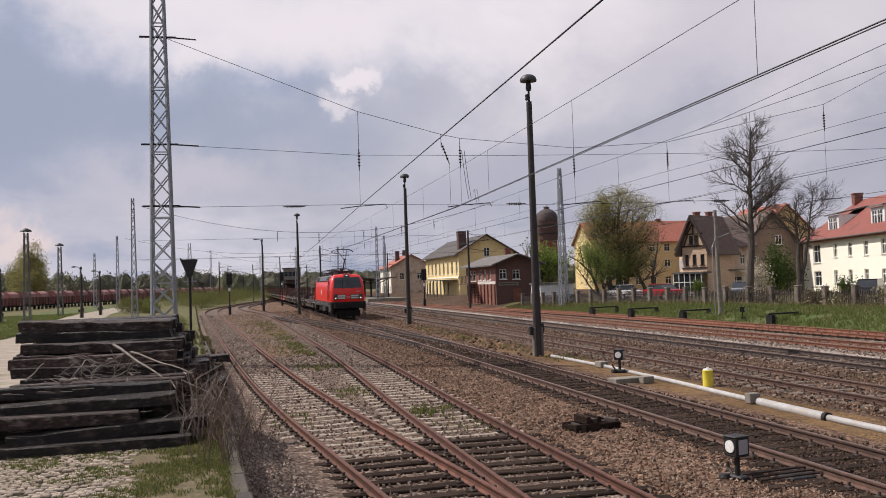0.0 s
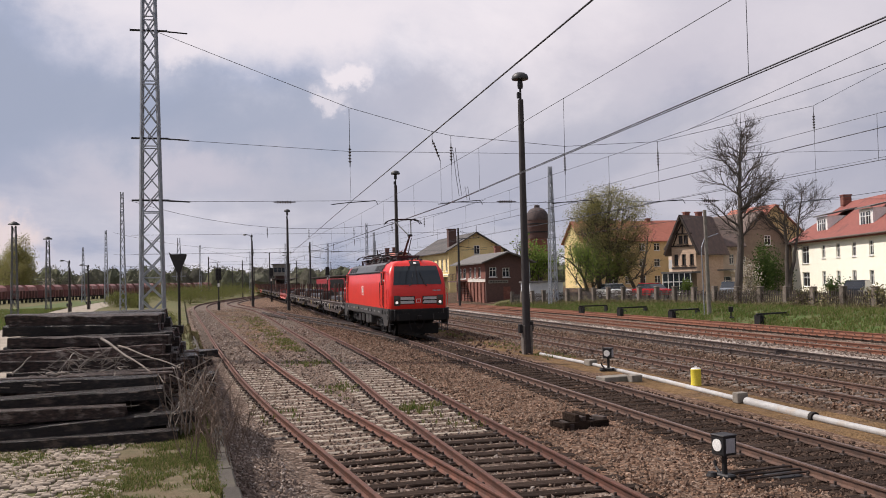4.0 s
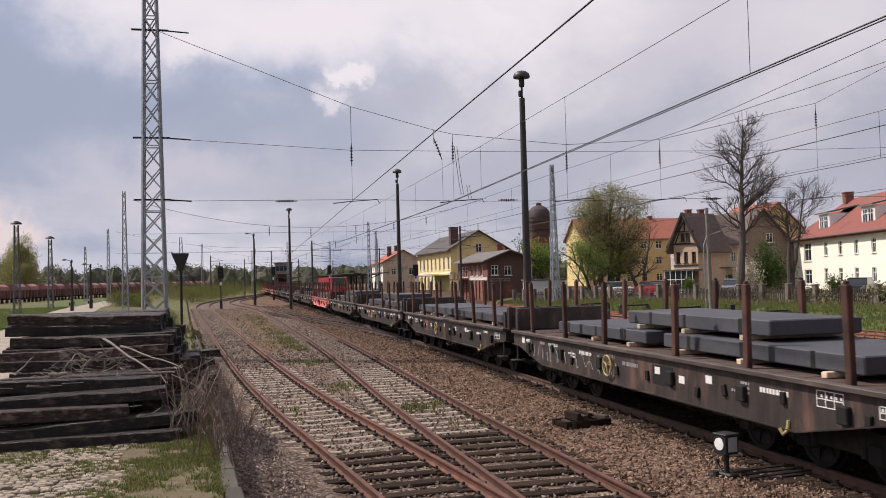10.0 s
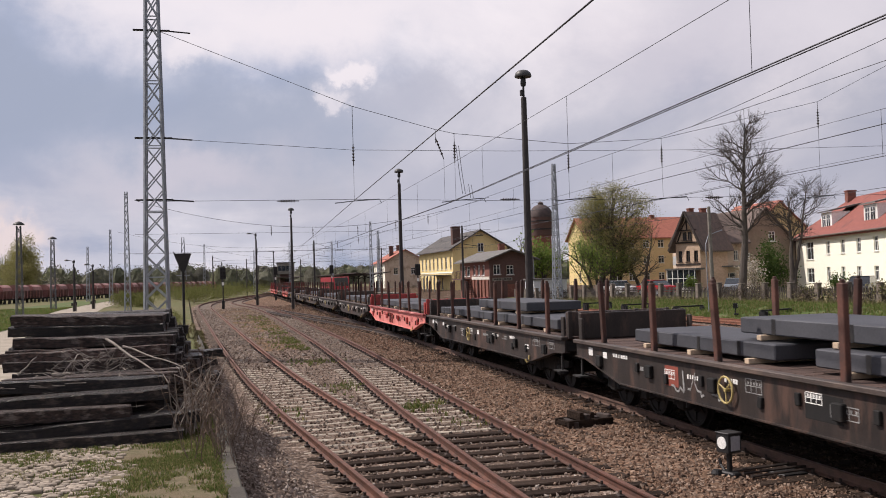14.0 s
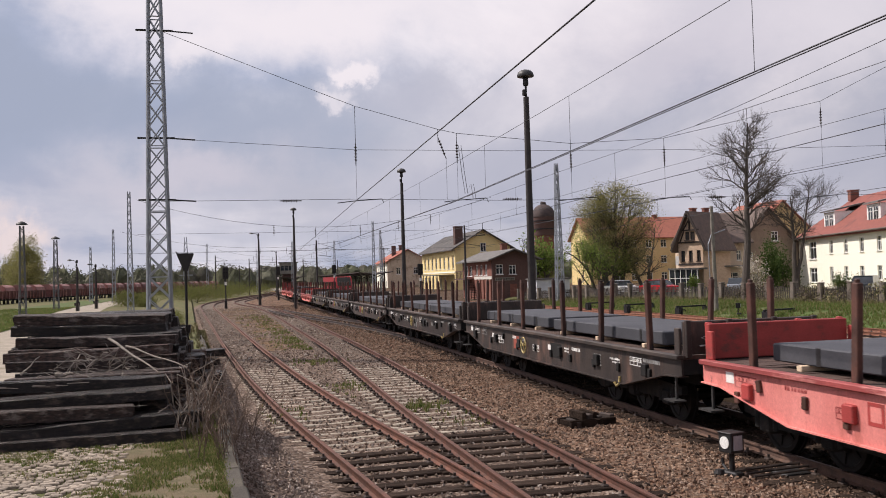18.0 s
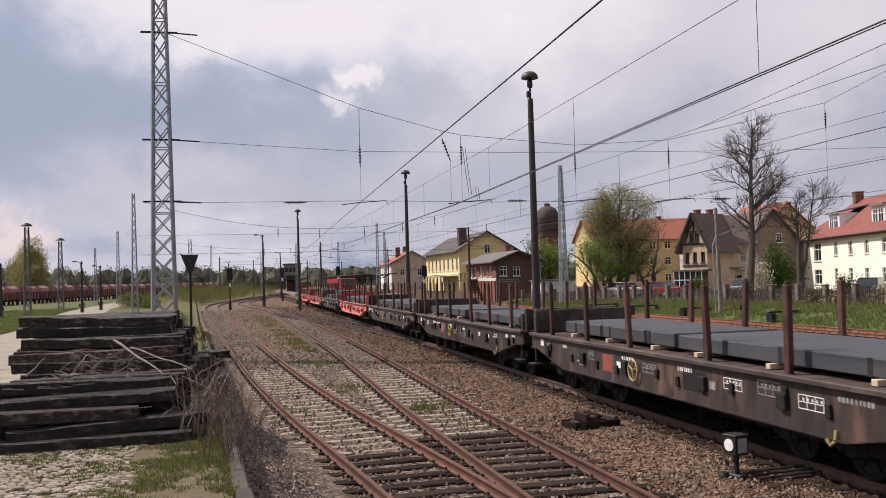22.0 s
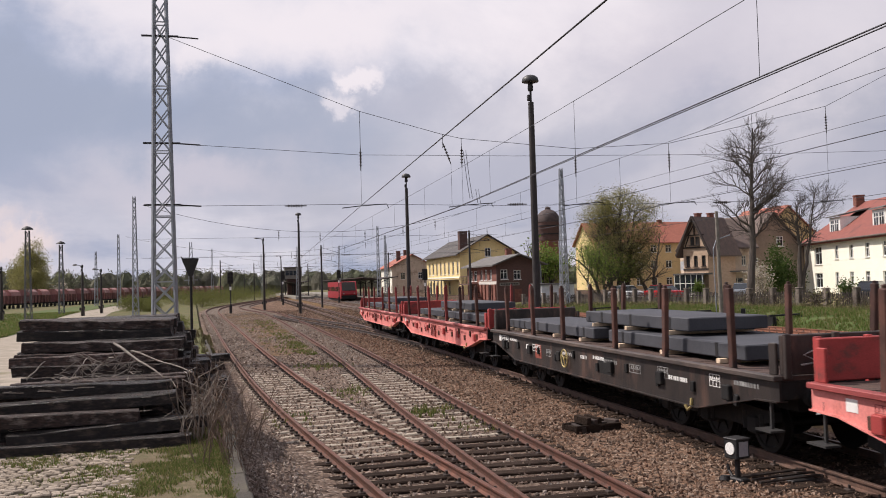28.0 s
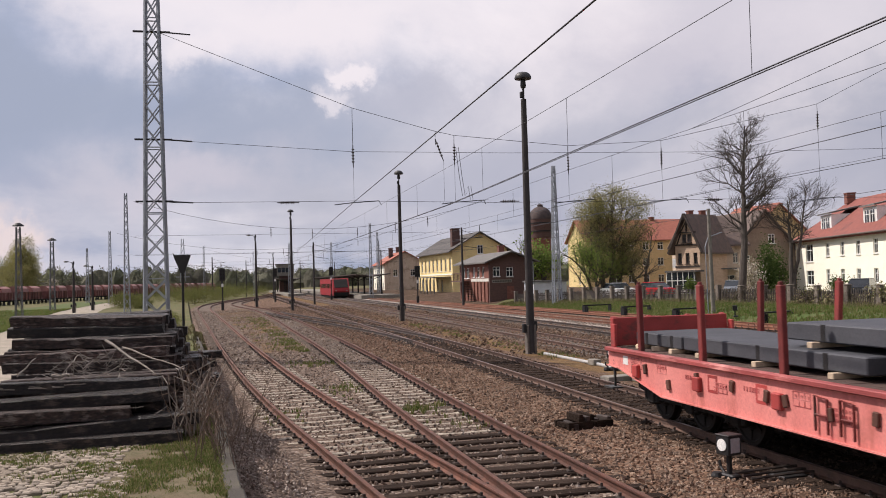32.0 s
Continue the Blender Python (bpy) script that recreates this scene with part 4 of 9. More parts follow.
        g.bar((-0.55, y - 0.7, 4.02), (0.55, y - 0.7, 4.02), 0.06)
        g.bar((-0.55, y + 0.6, 4.02), (0.55, y + 0.6, 4.02), 0.07)
        frame_ = part("pantograph_base", g, M_DARKMETAL, lo)
        if up:
            knee, base, head = Vector((0, y - 1.45, 5.12)), Vector((0, y + 0.45, 4.12)), Vector((0, y + 0.35, 6.02))
        else:
            knee, base, head = Vector((0, y - 1.3, 4.28)), Vector((0, y + 0.45, 4.1)), Vector((0, y + 0.4, 4.36))
        g = Geo()
        g.tube([base, knee], 0.065, 8, True, 0.05)
        g.tube([base + Vector((0.16, -0.35, -0.02)), knee + Vector((0.1, 0.12, -0.12))], 0.022, 6)
        part("lower_arm", g, M_DARKMETAL, lo)
        g = Geo()
        for s in (-1, 1):
            g.tube([knee + Vector((s * 0.06, 0, 0)), head + Vector((s * 0.42, 0, -0.08))], 0.03, 6)
        g.tube([knee + Vector((-0.12, 0, 0)), knee + Vector((0.12, 0, 0))], 0.06, 8)
        part("upper_arm", g, M_DARKMETAL, lo)
        g = Geo()
        for q in (-0.19, 0.19):
            pts = [(-0.98, -0.2), (-0.85, -0.05), (-0.6, 0.03), (0, 0.05), (0.6, 0.03), (0.85, -0.05), (0.98, -0.2)]
            g.tube([(x, head.y + q, head.z + z) for x, z in pts], 0.028, 6)
        for x in (-0.42, 0.42):
            g.bar((x, head.y - 0.2, head.z - 0.03), (x, head.y + 0.2, head.z - 0.03), 0.04)
        part("contact_strip", g, M_DARKMETAL, lo)
    # both noses
    for end in (0, 1):
        tf = Matrix.Identity(4) if end == 0 else Matrix.Translation((0, L2, 0)) @ pose(0, 0, 0, 0, 0, 180)
        ws = part("windscreen", front_patch((-1.215, -1.07), (1.215, 1.07), 2.62, 3.54, 0.014), M_SCREEN, lo, "dark tinted windscreen", tf)
        part("screen_divider", front_patch(-0.03, 0.03, 2.62, 3.54, 0.022), M_DARKMETAL, ws)
        part("lamp_panel", front_patch(-0.26, 0.26, 3.53, 3.80, 0.012), M_DARKMETAL, lo, "black panel round the top lamp", tf)
        g = Geo()
        g.lathe([(0.075, 0), (0.07, 0.03), (0.02, 0.035)], 16, Matrix.Translation((0, 0.62 + nose_back(3.68) - 0.01, 3.67)) @ pose(0, 0, 0, 90, 0, 0))
        part("top_lamp", g, M_LENS if end == 0 else M_LENSOFF, lo, "", tf, True)
        for s in (-1, 1):
            g = Geo()
            g.tube([(s * 0.35, 0.62 + nose_back(2.62) - 0.05, 2.62), (s * 0.15, 0.62 + nose_back(3.2) - 0.04, 3.25)], 0.014, 6)
            g.tube([(s * 0.45, 0.62 + nose_back(2.55) - 0.06, 2.55), (s * 0.35, 0.62 + nose_back(2.62) - 0.06, 2.62)], 0.025, 6)
            part("windscreen_wiper", g, M_DARKMETAL, lo, "", tf)
            lx = (0.93, 1.225) if s > 0 else (-1.225, -0.93)
            hl = part("headlight", front_patch((lx[0], lx[0]), (lx[1], lx[1]), 1.60, 2.10, 0.02), M_LAMPUNIT, lo, "clear headlight unit with a round lens", tf)
            g = Geo()
            g.lathe([(0.07, 0), (0.06, 0.03), (0.02, 0.035)], 16, Matrix.Translation((s * 1.08, 0.62 + nose_back(1.75) - 0.018, 1.76)) @ pose(0, 0, 0, 90, 0, 0))
            part("lens", g, M_LENS if end == 0 else M_LENSOFF, hl, "", None, True)
            bx = (0.19, 0.92) if s > 0 else (-0.92, -0.19)
            part("light_backing", front_patch((bx[0], bx[0]), (bx[1], bx[1]), 1.66, 2.06, 0.010), M_DARKMETAL, lo, "black light band", tf)
            for z in (1.70, 1.885):
                x0, x1 = (0.22, 0.90) if s > 0 else (-0.90, -0.22)
                a0, a1 = ((x0 - 0.02, x0 + 0.05), (x1, x1)) if s > 0 else ((x0, x0), (x1 + 0.02, x1 - 0.05))
                part("light_strip", front_patch(a0, a1, z, z + 0.135, 0.016), M_STRIP, lo, "pale light strip", tf)
        part("nose_badge", front_patch(-0.11, 0.11, 1.74, 1.92, 0.014), M_WHITE, lo, "small white badge", tf)
        part("nose_badge_field", front_patch(-0.085, 0.085, 1.765, 1.895, 0.019), M_RED, lo, "", tf)
        g = Geo()
        for k in range(6):
            g.box(0.72 + k * 0.07, 0.62 + nose_back(2.3) - 0.008, 2.28, 0.77 + k * 0.07, 0.62 + nose_back(2.3) + 0.02, 2.35)
        part("number_bars", g, M_SILVER, lo, "", tf)
        g = Geo()      # buffer beam, snow plough
        g.box(-1.44, 0.58, 0.85, 1.44, 0.95, 1.44, 0.04)
        part("buffer_beam", g, M_BLACK, lo, "", tf)
        g = Geo()
        g.prism([(0.86, 0.20), (0.94, 0.20), (0.78, 0.72), (0.70, 0.72)], -1.0, 1.0, "x")
        part("snow_plough", g, M_BLACK, lo, "", tf)
        for s in (-1, 1):
            g = Geo()
            mm = Matrix.Translation((s * 0.875, 0.62, 1.06)) @ pose(0, 0, 0, 90, 0, 0)
            g.lathe([(0.16, 0.0), (0.16, 0.12), (0.11, 0.13), (0.11, 0.45), (0.10, 0.46)], 14, mm)
            g.box(s * 0.875 - 0.30, 0.0, 0.88, s * 0.875 + 0.30, 0.07, 1.24, 0.03)
            part("buffer", g, M_BLACK, lo, "", tf)
            g = Geo()      # corner steps
            x = s * 1.36
            for z in (0.35, 0.68, 0.98):
                g.box(x - 0.1, 0.70, z, x + 0.12, 1.05, z + 0.03)
            for yy in (0.70, 1.02):
                g.box(x + s * 0.08 - 0.02, yy, 0.33, x + s * 0.08 + 0.02, yy + 0.03, 1.2)
            part("corner_step", g, M_LGREY, lo, "", tf)
            g = Geo()
            g.tube([(s * 1.22, 0.58, 0.9), (s * 1.22, 0.5, 0.95), (s * 1.22, 0.5, 1.35), (s * 1.22, 0.58, 1.4)], 0.018, 6)
            part("shunter_handrail", g, M_LGREY, lo, "", tf)
        g = Geo()
        g.box(-0.09, 0.35, 0.92, 0.09, 0.62, 1.12, 0.02)
        hose(g, (-0.3, 0.6, 0.95), (0.3, 0.6, 0.95), 0.5)
        hose(g, (-0.5, 0.6, 0.95), (-0.42, 0.5, 0.45), 0.1)
        part("coupling", g, M_BLACK, lo, "", tf)
        # cab doors on both sides
        for s in (-1, 1):
            x = s * 1.5
            g = Geo()
            g.box(x - 0.012, 2.05, 1.50, x + 0.012, 2.75, 3.30, 0.0)
            door = part("cab_door", g, M_RED, lo, "", tf)
            g = Geo()
            for yy in (2.03, 2.76):
                g.box(x - 0.016, yy - 0.012, 1.46, x + 0.016, yy + 0.012, 3.33)
            g.box(x - 0.016, 2.03, 3.30, x + 0.016, 2.76, 3.33)
            part("door_seal", g, M_DARKMETAL, door)
            g = Geo()
            g.box(x - 0.02, 2.22, 2.62, x + 0.02, 2.58, 3.24, 0.012)
            part("door_window", g, M_GLASS, door, "narrow dark window")
            for yy in (1.98, 2.82):
                g = Geo()
                g.tube([(x + s * 0.01, yy, 1.55), (x + s * 0.06, yy, 1.6), (x + s * 0.06, yy, 2.75), (x + s * 0.01, yy, 2.8)], 0.016, 6)
                part("grab_rail", g, M_DARKMETAL, lo, "", tf)
            g = Geo()
            x2 = s * 1.42
            for z in (0.30, 0.62, 0.94):
                g.box(x2 - 0.12, 2.18, z, x2 + 0.1, 2.62, z + 0.03)
            for yy in (2.17, 2.61):
                g.box(x2 + s * 0.07 - 0.02, yy, 0.28, x2 + s * 0.07 + 0.02, yy + 0.03, 1.1)
            part("step_ladder", g, M_LGREY, lo, "", tf)
            g = Geo()
            g.box(x - 0.015, 2.2, 1.14, x + 0.02, 2.62, 1.4, 0.01)
            part("step_recess", g, M_BLACK, lo, "", tf)
            g = Geo()
            g.box(x - 0.006 + s * 0.012, 1.62, 2.80, x + 0.006 + s * 0.012, 1.84, 2.90)
            part("side_sticker", g, M_WHITE, lo, "", tf)
            g = Geo()
            g.lathe([(0.10, -0.02), (0.10, 0.025), (0.06, 0.03)], 14, Matrix.Translation((s * 1.51, 1.55, 1.27)) @ pose(0, 0, 0, 0, 90 * s, 0))
            part("sand_filler_cap", g, M_BLACK, lo, "", tf, True)
            g = Geo()           # seam of the cab panel
            g.box(x - 0.004, 1.26, 1.47, x + 0.004, 1.275, 3.30)
            g.box(x - 0.004, 1.26, 3.295, x + 0.004, 2.03, 3.31)
            part("panel_seam", g, M_DARKMETAL, lo, "", tf)
            g = Geo()           # red grab bar beside the headlight
            xg = s * 1.475
            g.tube([(xg, 0.92, 1.58), (xg + s * 0.05, 0.92, 1.62), (xg + s * 0.05, 0.98, 2.36), (xg - s * 0.02, 0.98, 2.42)], 0.018, 6)
            part("nose_grab_bar", g, M_RED, lo, "", tf)
            for k, (yy, zz) in enumerate(((0.78, 1.28), (0.78, 1.02))):
                g = Geo()
                g.box(s * 1.47 - 0.055, yy, zz - 0.08, s * 1.47 + 0.055, yy + 0.28, zz + 0.1, 0.01)
                part("frame_opening", g, M_BLACK, lo, "", tf)
    # side markings in plain shapes, both sides
    for s in (-1, 1):
        x = s * 1.503
        g = Geo()
        yc = 9.25
        vs = []
        for d in (x - 0.006, x + 0.006):      # square ring
            for w_ in (0.31, 0.26):
                vs += [(d, yc - w_, 2.29 - w_ * 0.8), (d, yc + w_, 2.29 - w_ * 0.8), (d, yc + w_, 2.29 + w_ * 0.8), (d, yc - w_, 2.29 + w_ * 0.8)]
        fs = []
        for i in range(4):
            j = (i + 1) % 4
            fs += [(i, j, 4 + j, 4 + i), (8 + i, 12 + i, 12 + j, 8 + j), (i, 8 + i, 8 + j, j), (4 + i, 4 + j, 12 + j, 12 + i)]
        emblem = part("side_emblem", g.add(vs, fs), M_WHITE, lo, "white square emblem")
        for q in (-0.11, 0.11):
            g = Geo()
            g.box(x - 0.006, yc + q - 0.07, 2.15, x + 0.006, yc + q + 0.07, 2.43)
            part("emblem_bar", g, M_WHITE, emblem)
        g = Geo()
        rnd = random.Random(9)
        y = 3.2
        while y < L2 - 3:
            n = rnd.randint(3, 9)
            w = rnd.uniform(0.04, 0.09)
            for k in range(n):
                g.box(s * 1.516 - 0.004, y + k * w * 1.5, 1.22, s * 1.516 + 0.004, y + k * w * 1.5 + w, 1.22 + rnd.choice((0.04, 0.06, 0.09)))
            y += n * w * 1.5 + rnd.uniform(0.4, 1.3)
        part("sill_lettering_bars", g, M_SILVER, lo)
        g = Geo()
        g.box(s * 1.516 - 0.004, 11.5, 1.21, s * 1.516 + 0.004, 12.3, 1.27)
        part("sill_stripe", g, M_OLIVE, lo)
        for yy in (6.0, 7.0, 11.0):
            g = Geo()
            g.lathe([(0.09, -0.03), (0.09, 0.02), (0.07, 0.03)], 14, Matrix.Translation((s * 1.512, yy, 1.27)) @ pose(0, 0, 0, 0, 90 * s, 0))
            part("round_cap", g, M_BLACK, lo, "", None, True)
        for yy, w, d in ((6.9, 0.7, 0.5), (8.0, 1.0, 0.55), (9.6, 1.1, 0.5), (11.0, 0.8, 0.55)):
            g = Geo()
            xx = s * 1.25
            g.box(xx - 0.2, yy - w / 2, 1.05 - d, xx + 0.18, yy + w / 2, 1.05, 0.04)
            part("underfloor_box", g, M_LGREY if int(yy) % 2 == 0 else M_BLACK, lo)
        for yy, z in ((8.75, 0.72), (10.3, 0.66)):
            g = Geo()
            g.tube([(s * 1.2, yy - 0.28, z), (s * 1.2, yy + 0.28, z)], 0.14, 10)
            part("air_tank", g, M_BLACK, lo)
    ws_mesh = wheelset_mesh(0.61)
    for yb in (4.55, L2 - 4.55):
        bg = part("bogie", loco_bogie_geo(), M_BLACK, lo, "", Matrix.Translation((0, yb, 0)), False)
        for a in (-1.3, 1.3):
            w = part("wheelset", ws_mesh, None, bg, "", Matrix.Translation((0, a, 0.61)))
            WHEELS.append((w, 0.61, (0, a, 0.61)))
    return lo


LOCO = build_loco()

# ---- flat wagons ----
STAKES = [1.78, 4.15, 6.45, 9.6, 11.9, 14.25]


def wagon_bogie_geo():
    g = Geo()
    for s in (-1, 1):
        x = s * 1.0
        g.prism([(-2.1, 0.72), (-2.1, 0.58), (-1.3, 0.42), (1.3, 0.42), (2.1, 0.58), (2.1, 0.72), (0.6, 0.8), (-0.6, 0.8)], x - 0.06, x + 0.06, "x")
        for a in (-1.5, 0, 1.5):
            g.box(x - 0.1, a - 0.16, 0.32, x + 0.12, a + 0.16, 0.62, 0.04)
            for q in (-0.24, 0.24):
                g.cyl(x + s * 0.02, a + q, 0.38, 0.66, 0.075, 8)
    g.box(-0.95, -0.4, 0.5, 0.95, 0.4, 0.85, 0.04)
    return g


BOGIE_MESH = wagon_bogie_geo().mesh("bogie", M_BLACK)
WAGON_WHEEL = wheelset_mesh(0.46)


END_BOARD, END_POST, END_FLAP = {}, {}, {}
for m in (M_WBROWN, M_WRED):
    g = Geo()
    g.box(-1.32, -0.05, 1.25, 1.32, 0.05, 1.84, 0.015)
    END_BOARD[m.name] = g.mesh("end_board", m)
    g = Geo()
    g.box(-0.05, -0.04, 1.2, 0.05, 0.04, 1.86, 0.01)
    END_POST[m.name] = g.mesh("board_stanchion", m)
    g = Geo()
    g.box(-0.03, -0.09, 1.25, 0.03, 0.09, 1.72, 0.012)
    END_FLAP[m.name] = g.mesh("corner_gusset", m)
gp = Geo()
gp.box(-0.05, -0.11, 0.74, 0.05, 0.11, 0.98, 0.015)
POCKET = {False: gp.mesh("stake_pocket", M_BLACK), True: gp.mesh("stake_pocket", M_WRED)}
gp = Geo()
gp.box(-0.028, -0.055, 0.84, 0.028, 0.055, 1.02, 0.01)
LUG = {False: gp.mesh("lashing_lug", M_BLACK), True: gp.mesh("lashing_lug", M_STAKE)}


gp = Geo()
gp.box(-1.33, 0, 1.17, 1.33, 0.228, 1.235)
PLANK = gp.mesh("deck_plank", M_DECK)


DECK_LIFT = 0.12


def wagon(index, paint, end_paint, faded, seed):
    rnd = random.Random(seed)
    red = faded is not None
    label = ("red" if red else "dirty dark brown") + " six-axle flat wagon with steel stakes and low ends"
    w = thing("flat_wagon", label, "railway wagon", group="wagons of the freight train")
    b0, b1 = 0.38, WAGON_LEN - 0.38
    # side sills with a fish belly under an overhanging deck edge
    for s in (-1, 1):
        x = s * 1.375
        face = x + s * 0.02
        prof = [(b0, 1.17), (b0, 0.88), (b0 + 0.6, 0.86), (b0 + 2.4, 0.50), (b1 - 2.4, 0.50), (b1 - 0.6, 0.86), (b1, 0.88), (b1, 1.17)]
        g = Geo()
        g.prism(prof, x - 0.02, x + 0.02, "x")
        sill = part("side_sill", g, paint, w, "fish-bellied side sill")
        g = Geo()               # bottom flange that follows the belly
        for (ya, za), (yb, zb) in zip(prof[1:6], prof[2:7]):
            g.prism([(ya, za - 0.022), (yb, zb - 0.022), (yb, zb), (ya, za)], min(s * 1.26, s * 1.45), max(s * 1.26, s * 1.45), "x")
        part("bottom_flange", g, paint, sill)
        g = Geo()
        g.box(min(s * 1.335, s * 1.485), b0, 1.165, max(s * 1.335, s * 1.485), b1, 1.25, 0.014)
        part("deck_edge", g, M_WEDGER if red else M_WEDGE, sill, "scuffed overhanging deck edge")
        # stake pockets, stiffeners and lashing lugs
        for yy in STAKES:
            part("stake_pocket", POCKET[red], None, sill, "", Matrix.Translation((face + s * 0.03, yy, 0)))
        if s < 0:
            for k in range(16 if red else 10):
                part("lashing_lug", LUG[red], None, sill, "", Matrix.Translation((face + s * 0.02, 1.6 + k * (0.86 if red else 1.38) + rnd.uniform(-0.2, 0.2), rnd.uniform(-0.2, 0.06))) @ pose(0, 0, 0, rnd.uniform(-14, 14), 0, 0))
        ink, chalk = Geo(), Geo()
        for k in range(14):         # rows of small writing, some in ruled frames
            yy = 1.05 + k * 1.0 + rnd.uniform(-0.25, 0.25)
            g = ink if rnd.random() < 0.72 or red else chalk
            style = rnd.choice(("line", "line", "block", "frame", "frame", "tally"))
            z = rnd.uniform(0.84, 1.0) if 2.6 < yy < 12.6 else 1.0
            p = face + s * 0.003

            def bit(ya, za, wy, hz):
                g.box(p - 0.003, ya, za, p + 0.003, ya + wy, za + hz)
            if style == "line":
                for i in range(rnd.randint(4, 9)):
                    bit(yy + i * 0.08, z, rnd.choice((0.03, 0.05, 0.06)), 0.075)
            elif style == "block":
                for row in range(rnd.randint(2, 4)):
                    for i in range(rnd.randint(4, 8)):
                        bit(yy + i * 0.065, z - row * 0.07, rnd.choice((0.03, 0.05)), 0.04)
            elif style == "tally":
                bit(yy, z - 0.06, 0.20, 0.13)
            else:
                wd, ht = rnd.uniform(0.3, 0.6), rnd.uniform(0.14, 0.22)
                for q in (0, ht / 2, ht):
                    bit(yy, z - 0.1 + q, wd, 0.012)
                for q in (0, 0.33, 0.66, 1):
                    bit(yy + wd * q, z - 0.1, 0.012, ht)
                for i in range(5):
                    bit(yy + 0.03 + i * wd / 5.5, z - 0.1 + ht * 0.62, 0.035, 0.04)
        tagged(part("painted_marking", ink, M_WEDGER if red else M_WHITE, sill, "small painted writing"), kind="stuff")
        if chalk.v:
            tagged(part("faded_marking", chalk, M_SPRAY, sill, "faded grey writing"), kind="stuff")
        g = Geo()
        g.box(face - 0.002, b1 - 0.95, 0.94, face + s * 0.008 + 0.002, b1 - 0.72, 1.11)
        part("label_plate", g, M_WHITE, sill, "small white label plate")
        if s < 0 and not red and index % 2 == 0:      # pale sprayed scribble
            g = Geo()
            yy = 7.6 + rnd.uniform(-2, 2)
            stop = yy + (5.6 if index == 0 else 1.6)
            while yy < stop:
                p = Vector((face - 0.005, yy, 0.66))
                for i in range(rnd.randint(4, 7)):
                    q = Vector((face - 0.005, p.y + rnd.uniform(-0.08, 0.16), rnd.choice((0.62, 0.7, 0.82, 0.92, 1.0))))
                    g.bar(p, q, 0.004, rnd.uniform(0.015, 0.04))
                    p = q
                yy = p.y + rnd.uniform(0.1, 0.35)
            tagged(part("spray_scribble", g, M_SPRAY, sill, "pale sprayed scribble"), kind="stuff")
        if not red:
            for ya, wd, m_ in ((6.4, 0.8, M_BLACK), (rnd.uniform(9.6, 11.5), 0.5, M_FADEDRED)):
                if m_ is M_FADEDRED and index % 3 == 0:
                    continue
                g = Geo()
                g.box(face - 0.002 + s * 0.0, ya, 0.68, face + 0.002 + s * 0.0, ya + wd, 1.04)
                part("plate_field", g, m_, sill)
        else:
            for ya in (9.9, 11.3):
                g = Geo()       # small ruled emblem box
                g.box(face - 0.004, ya, 0.76, face + 0.004, ya + 0.3, 1.05)
                part("emblem_box", g, M_WRED, sill)
                g = Geo()
                g.box(face - 0.006, ya + 0.05, 0.81, face + 0.006, ya + 0.25, 1.0)
                part("emblem_field", g, M_WREDF, sill)
        yw = WAGON_LEN - 0.38 - 6.48 if s < 0 else 6.5
        if not red:
            g = Geo()               # brake handwheel
            pts = [(x + s * 0.09, yw + 0.21 * math.cos(q * math.pi / 9), 0.84 + 0.21 * math.sin(q * math.pi / 9)) for q in range(19)]
            g.tube(pts, 0.018, 6, False)
            for q in range(3):
                a = q * math.pi / 3 * 2 + 0.4
                g.tube([(x + s * 0.09, yw, 0.84), (x + s * 0.09, yw + 0.2 * math.cos(a), 0.84 + 0.2 * math.sin(a))], 0.014, 6)
            g.tube([(x, yw, 0.84), (x + s * 0.11, yw, 0.84)], 0.03, 8)
            part("brake_handwheel", g, M_YELLOW, w, "yellow brake handwheel")
        g = Geo()               # tie hook
        yh = 3.0
        g.tube([(x + s * 0.03, yh, 0.62), (x + s * 0.05, yh, 0.48), (x + s * 0.09, yh + 0.05, 0.42), (x + s * 0.11, yh + 0.1, 0.5)], 0.028, 6)
        part("tow_hook", g, M_YELLOW, w)
        if red:
            for yy in (8.1, 8.62):
                g = Geo()
                g.tube([(x + s * 0.06, yy - 0.14, 0.56), (x + s * 0.06, yy - 0.14, 1.02), (x + s * 0.06, yy + 0.12, 1.05), (x + s * 0.06, yy + 0.12, 0.58)], 0.02, 6)
                g.tube([(x + s * 0.06, yy - 0.14, 0.8), (x + s * 0.06, yy + 0.12, 0.8)], 0.018, 6)
                part("step_frame", g, M_STAKER, w)
        # shunter's step and rail
        for yy in (b0 + 0.25, b1 - 0.25):
            g = Geo()
            g.box(x - 0.16, yy - 0.2, 0.42, x + 0.08, yy + 0.2, 0.45)
            g.bar((x, yy, 0.44), (x, yy, 1.0), 0.04)
            part("foot_step", g, M_LGREY, w)
    # deck planks with open joints
    y = b0 + 0.02
    while y < b1 - 0.2:
        part("deck_plank", PLANK, None, w, "", Matrix.Translation((0, y, rnd.uniform(-0.004, 0.004))))
        y += 0.24
    g = Geo()
    g.box(-0.9, b0 + 0.3, 0.66, 0.9, b1 - 0.3, 1.165)
    g.box(-1.36, b0, 0.9, 1.36, b0 + 0.12, 1.165)
    g.box(-1.36, b1 - 0.12, 0.9, 1.36, b1, 1.165)
    part("underframe", g, M_BLACK, w)
    g = Geo()                   # brake gear and tanks between the bogies, added to block light passing beneath
    g.box(-0.75, 5.6, 0.42, 0.75, 7.4, 0.74, 0.05)
    g.box(-0.85, 8.2, 0.48, 0.7, 10.3, 0.74, 0.05)
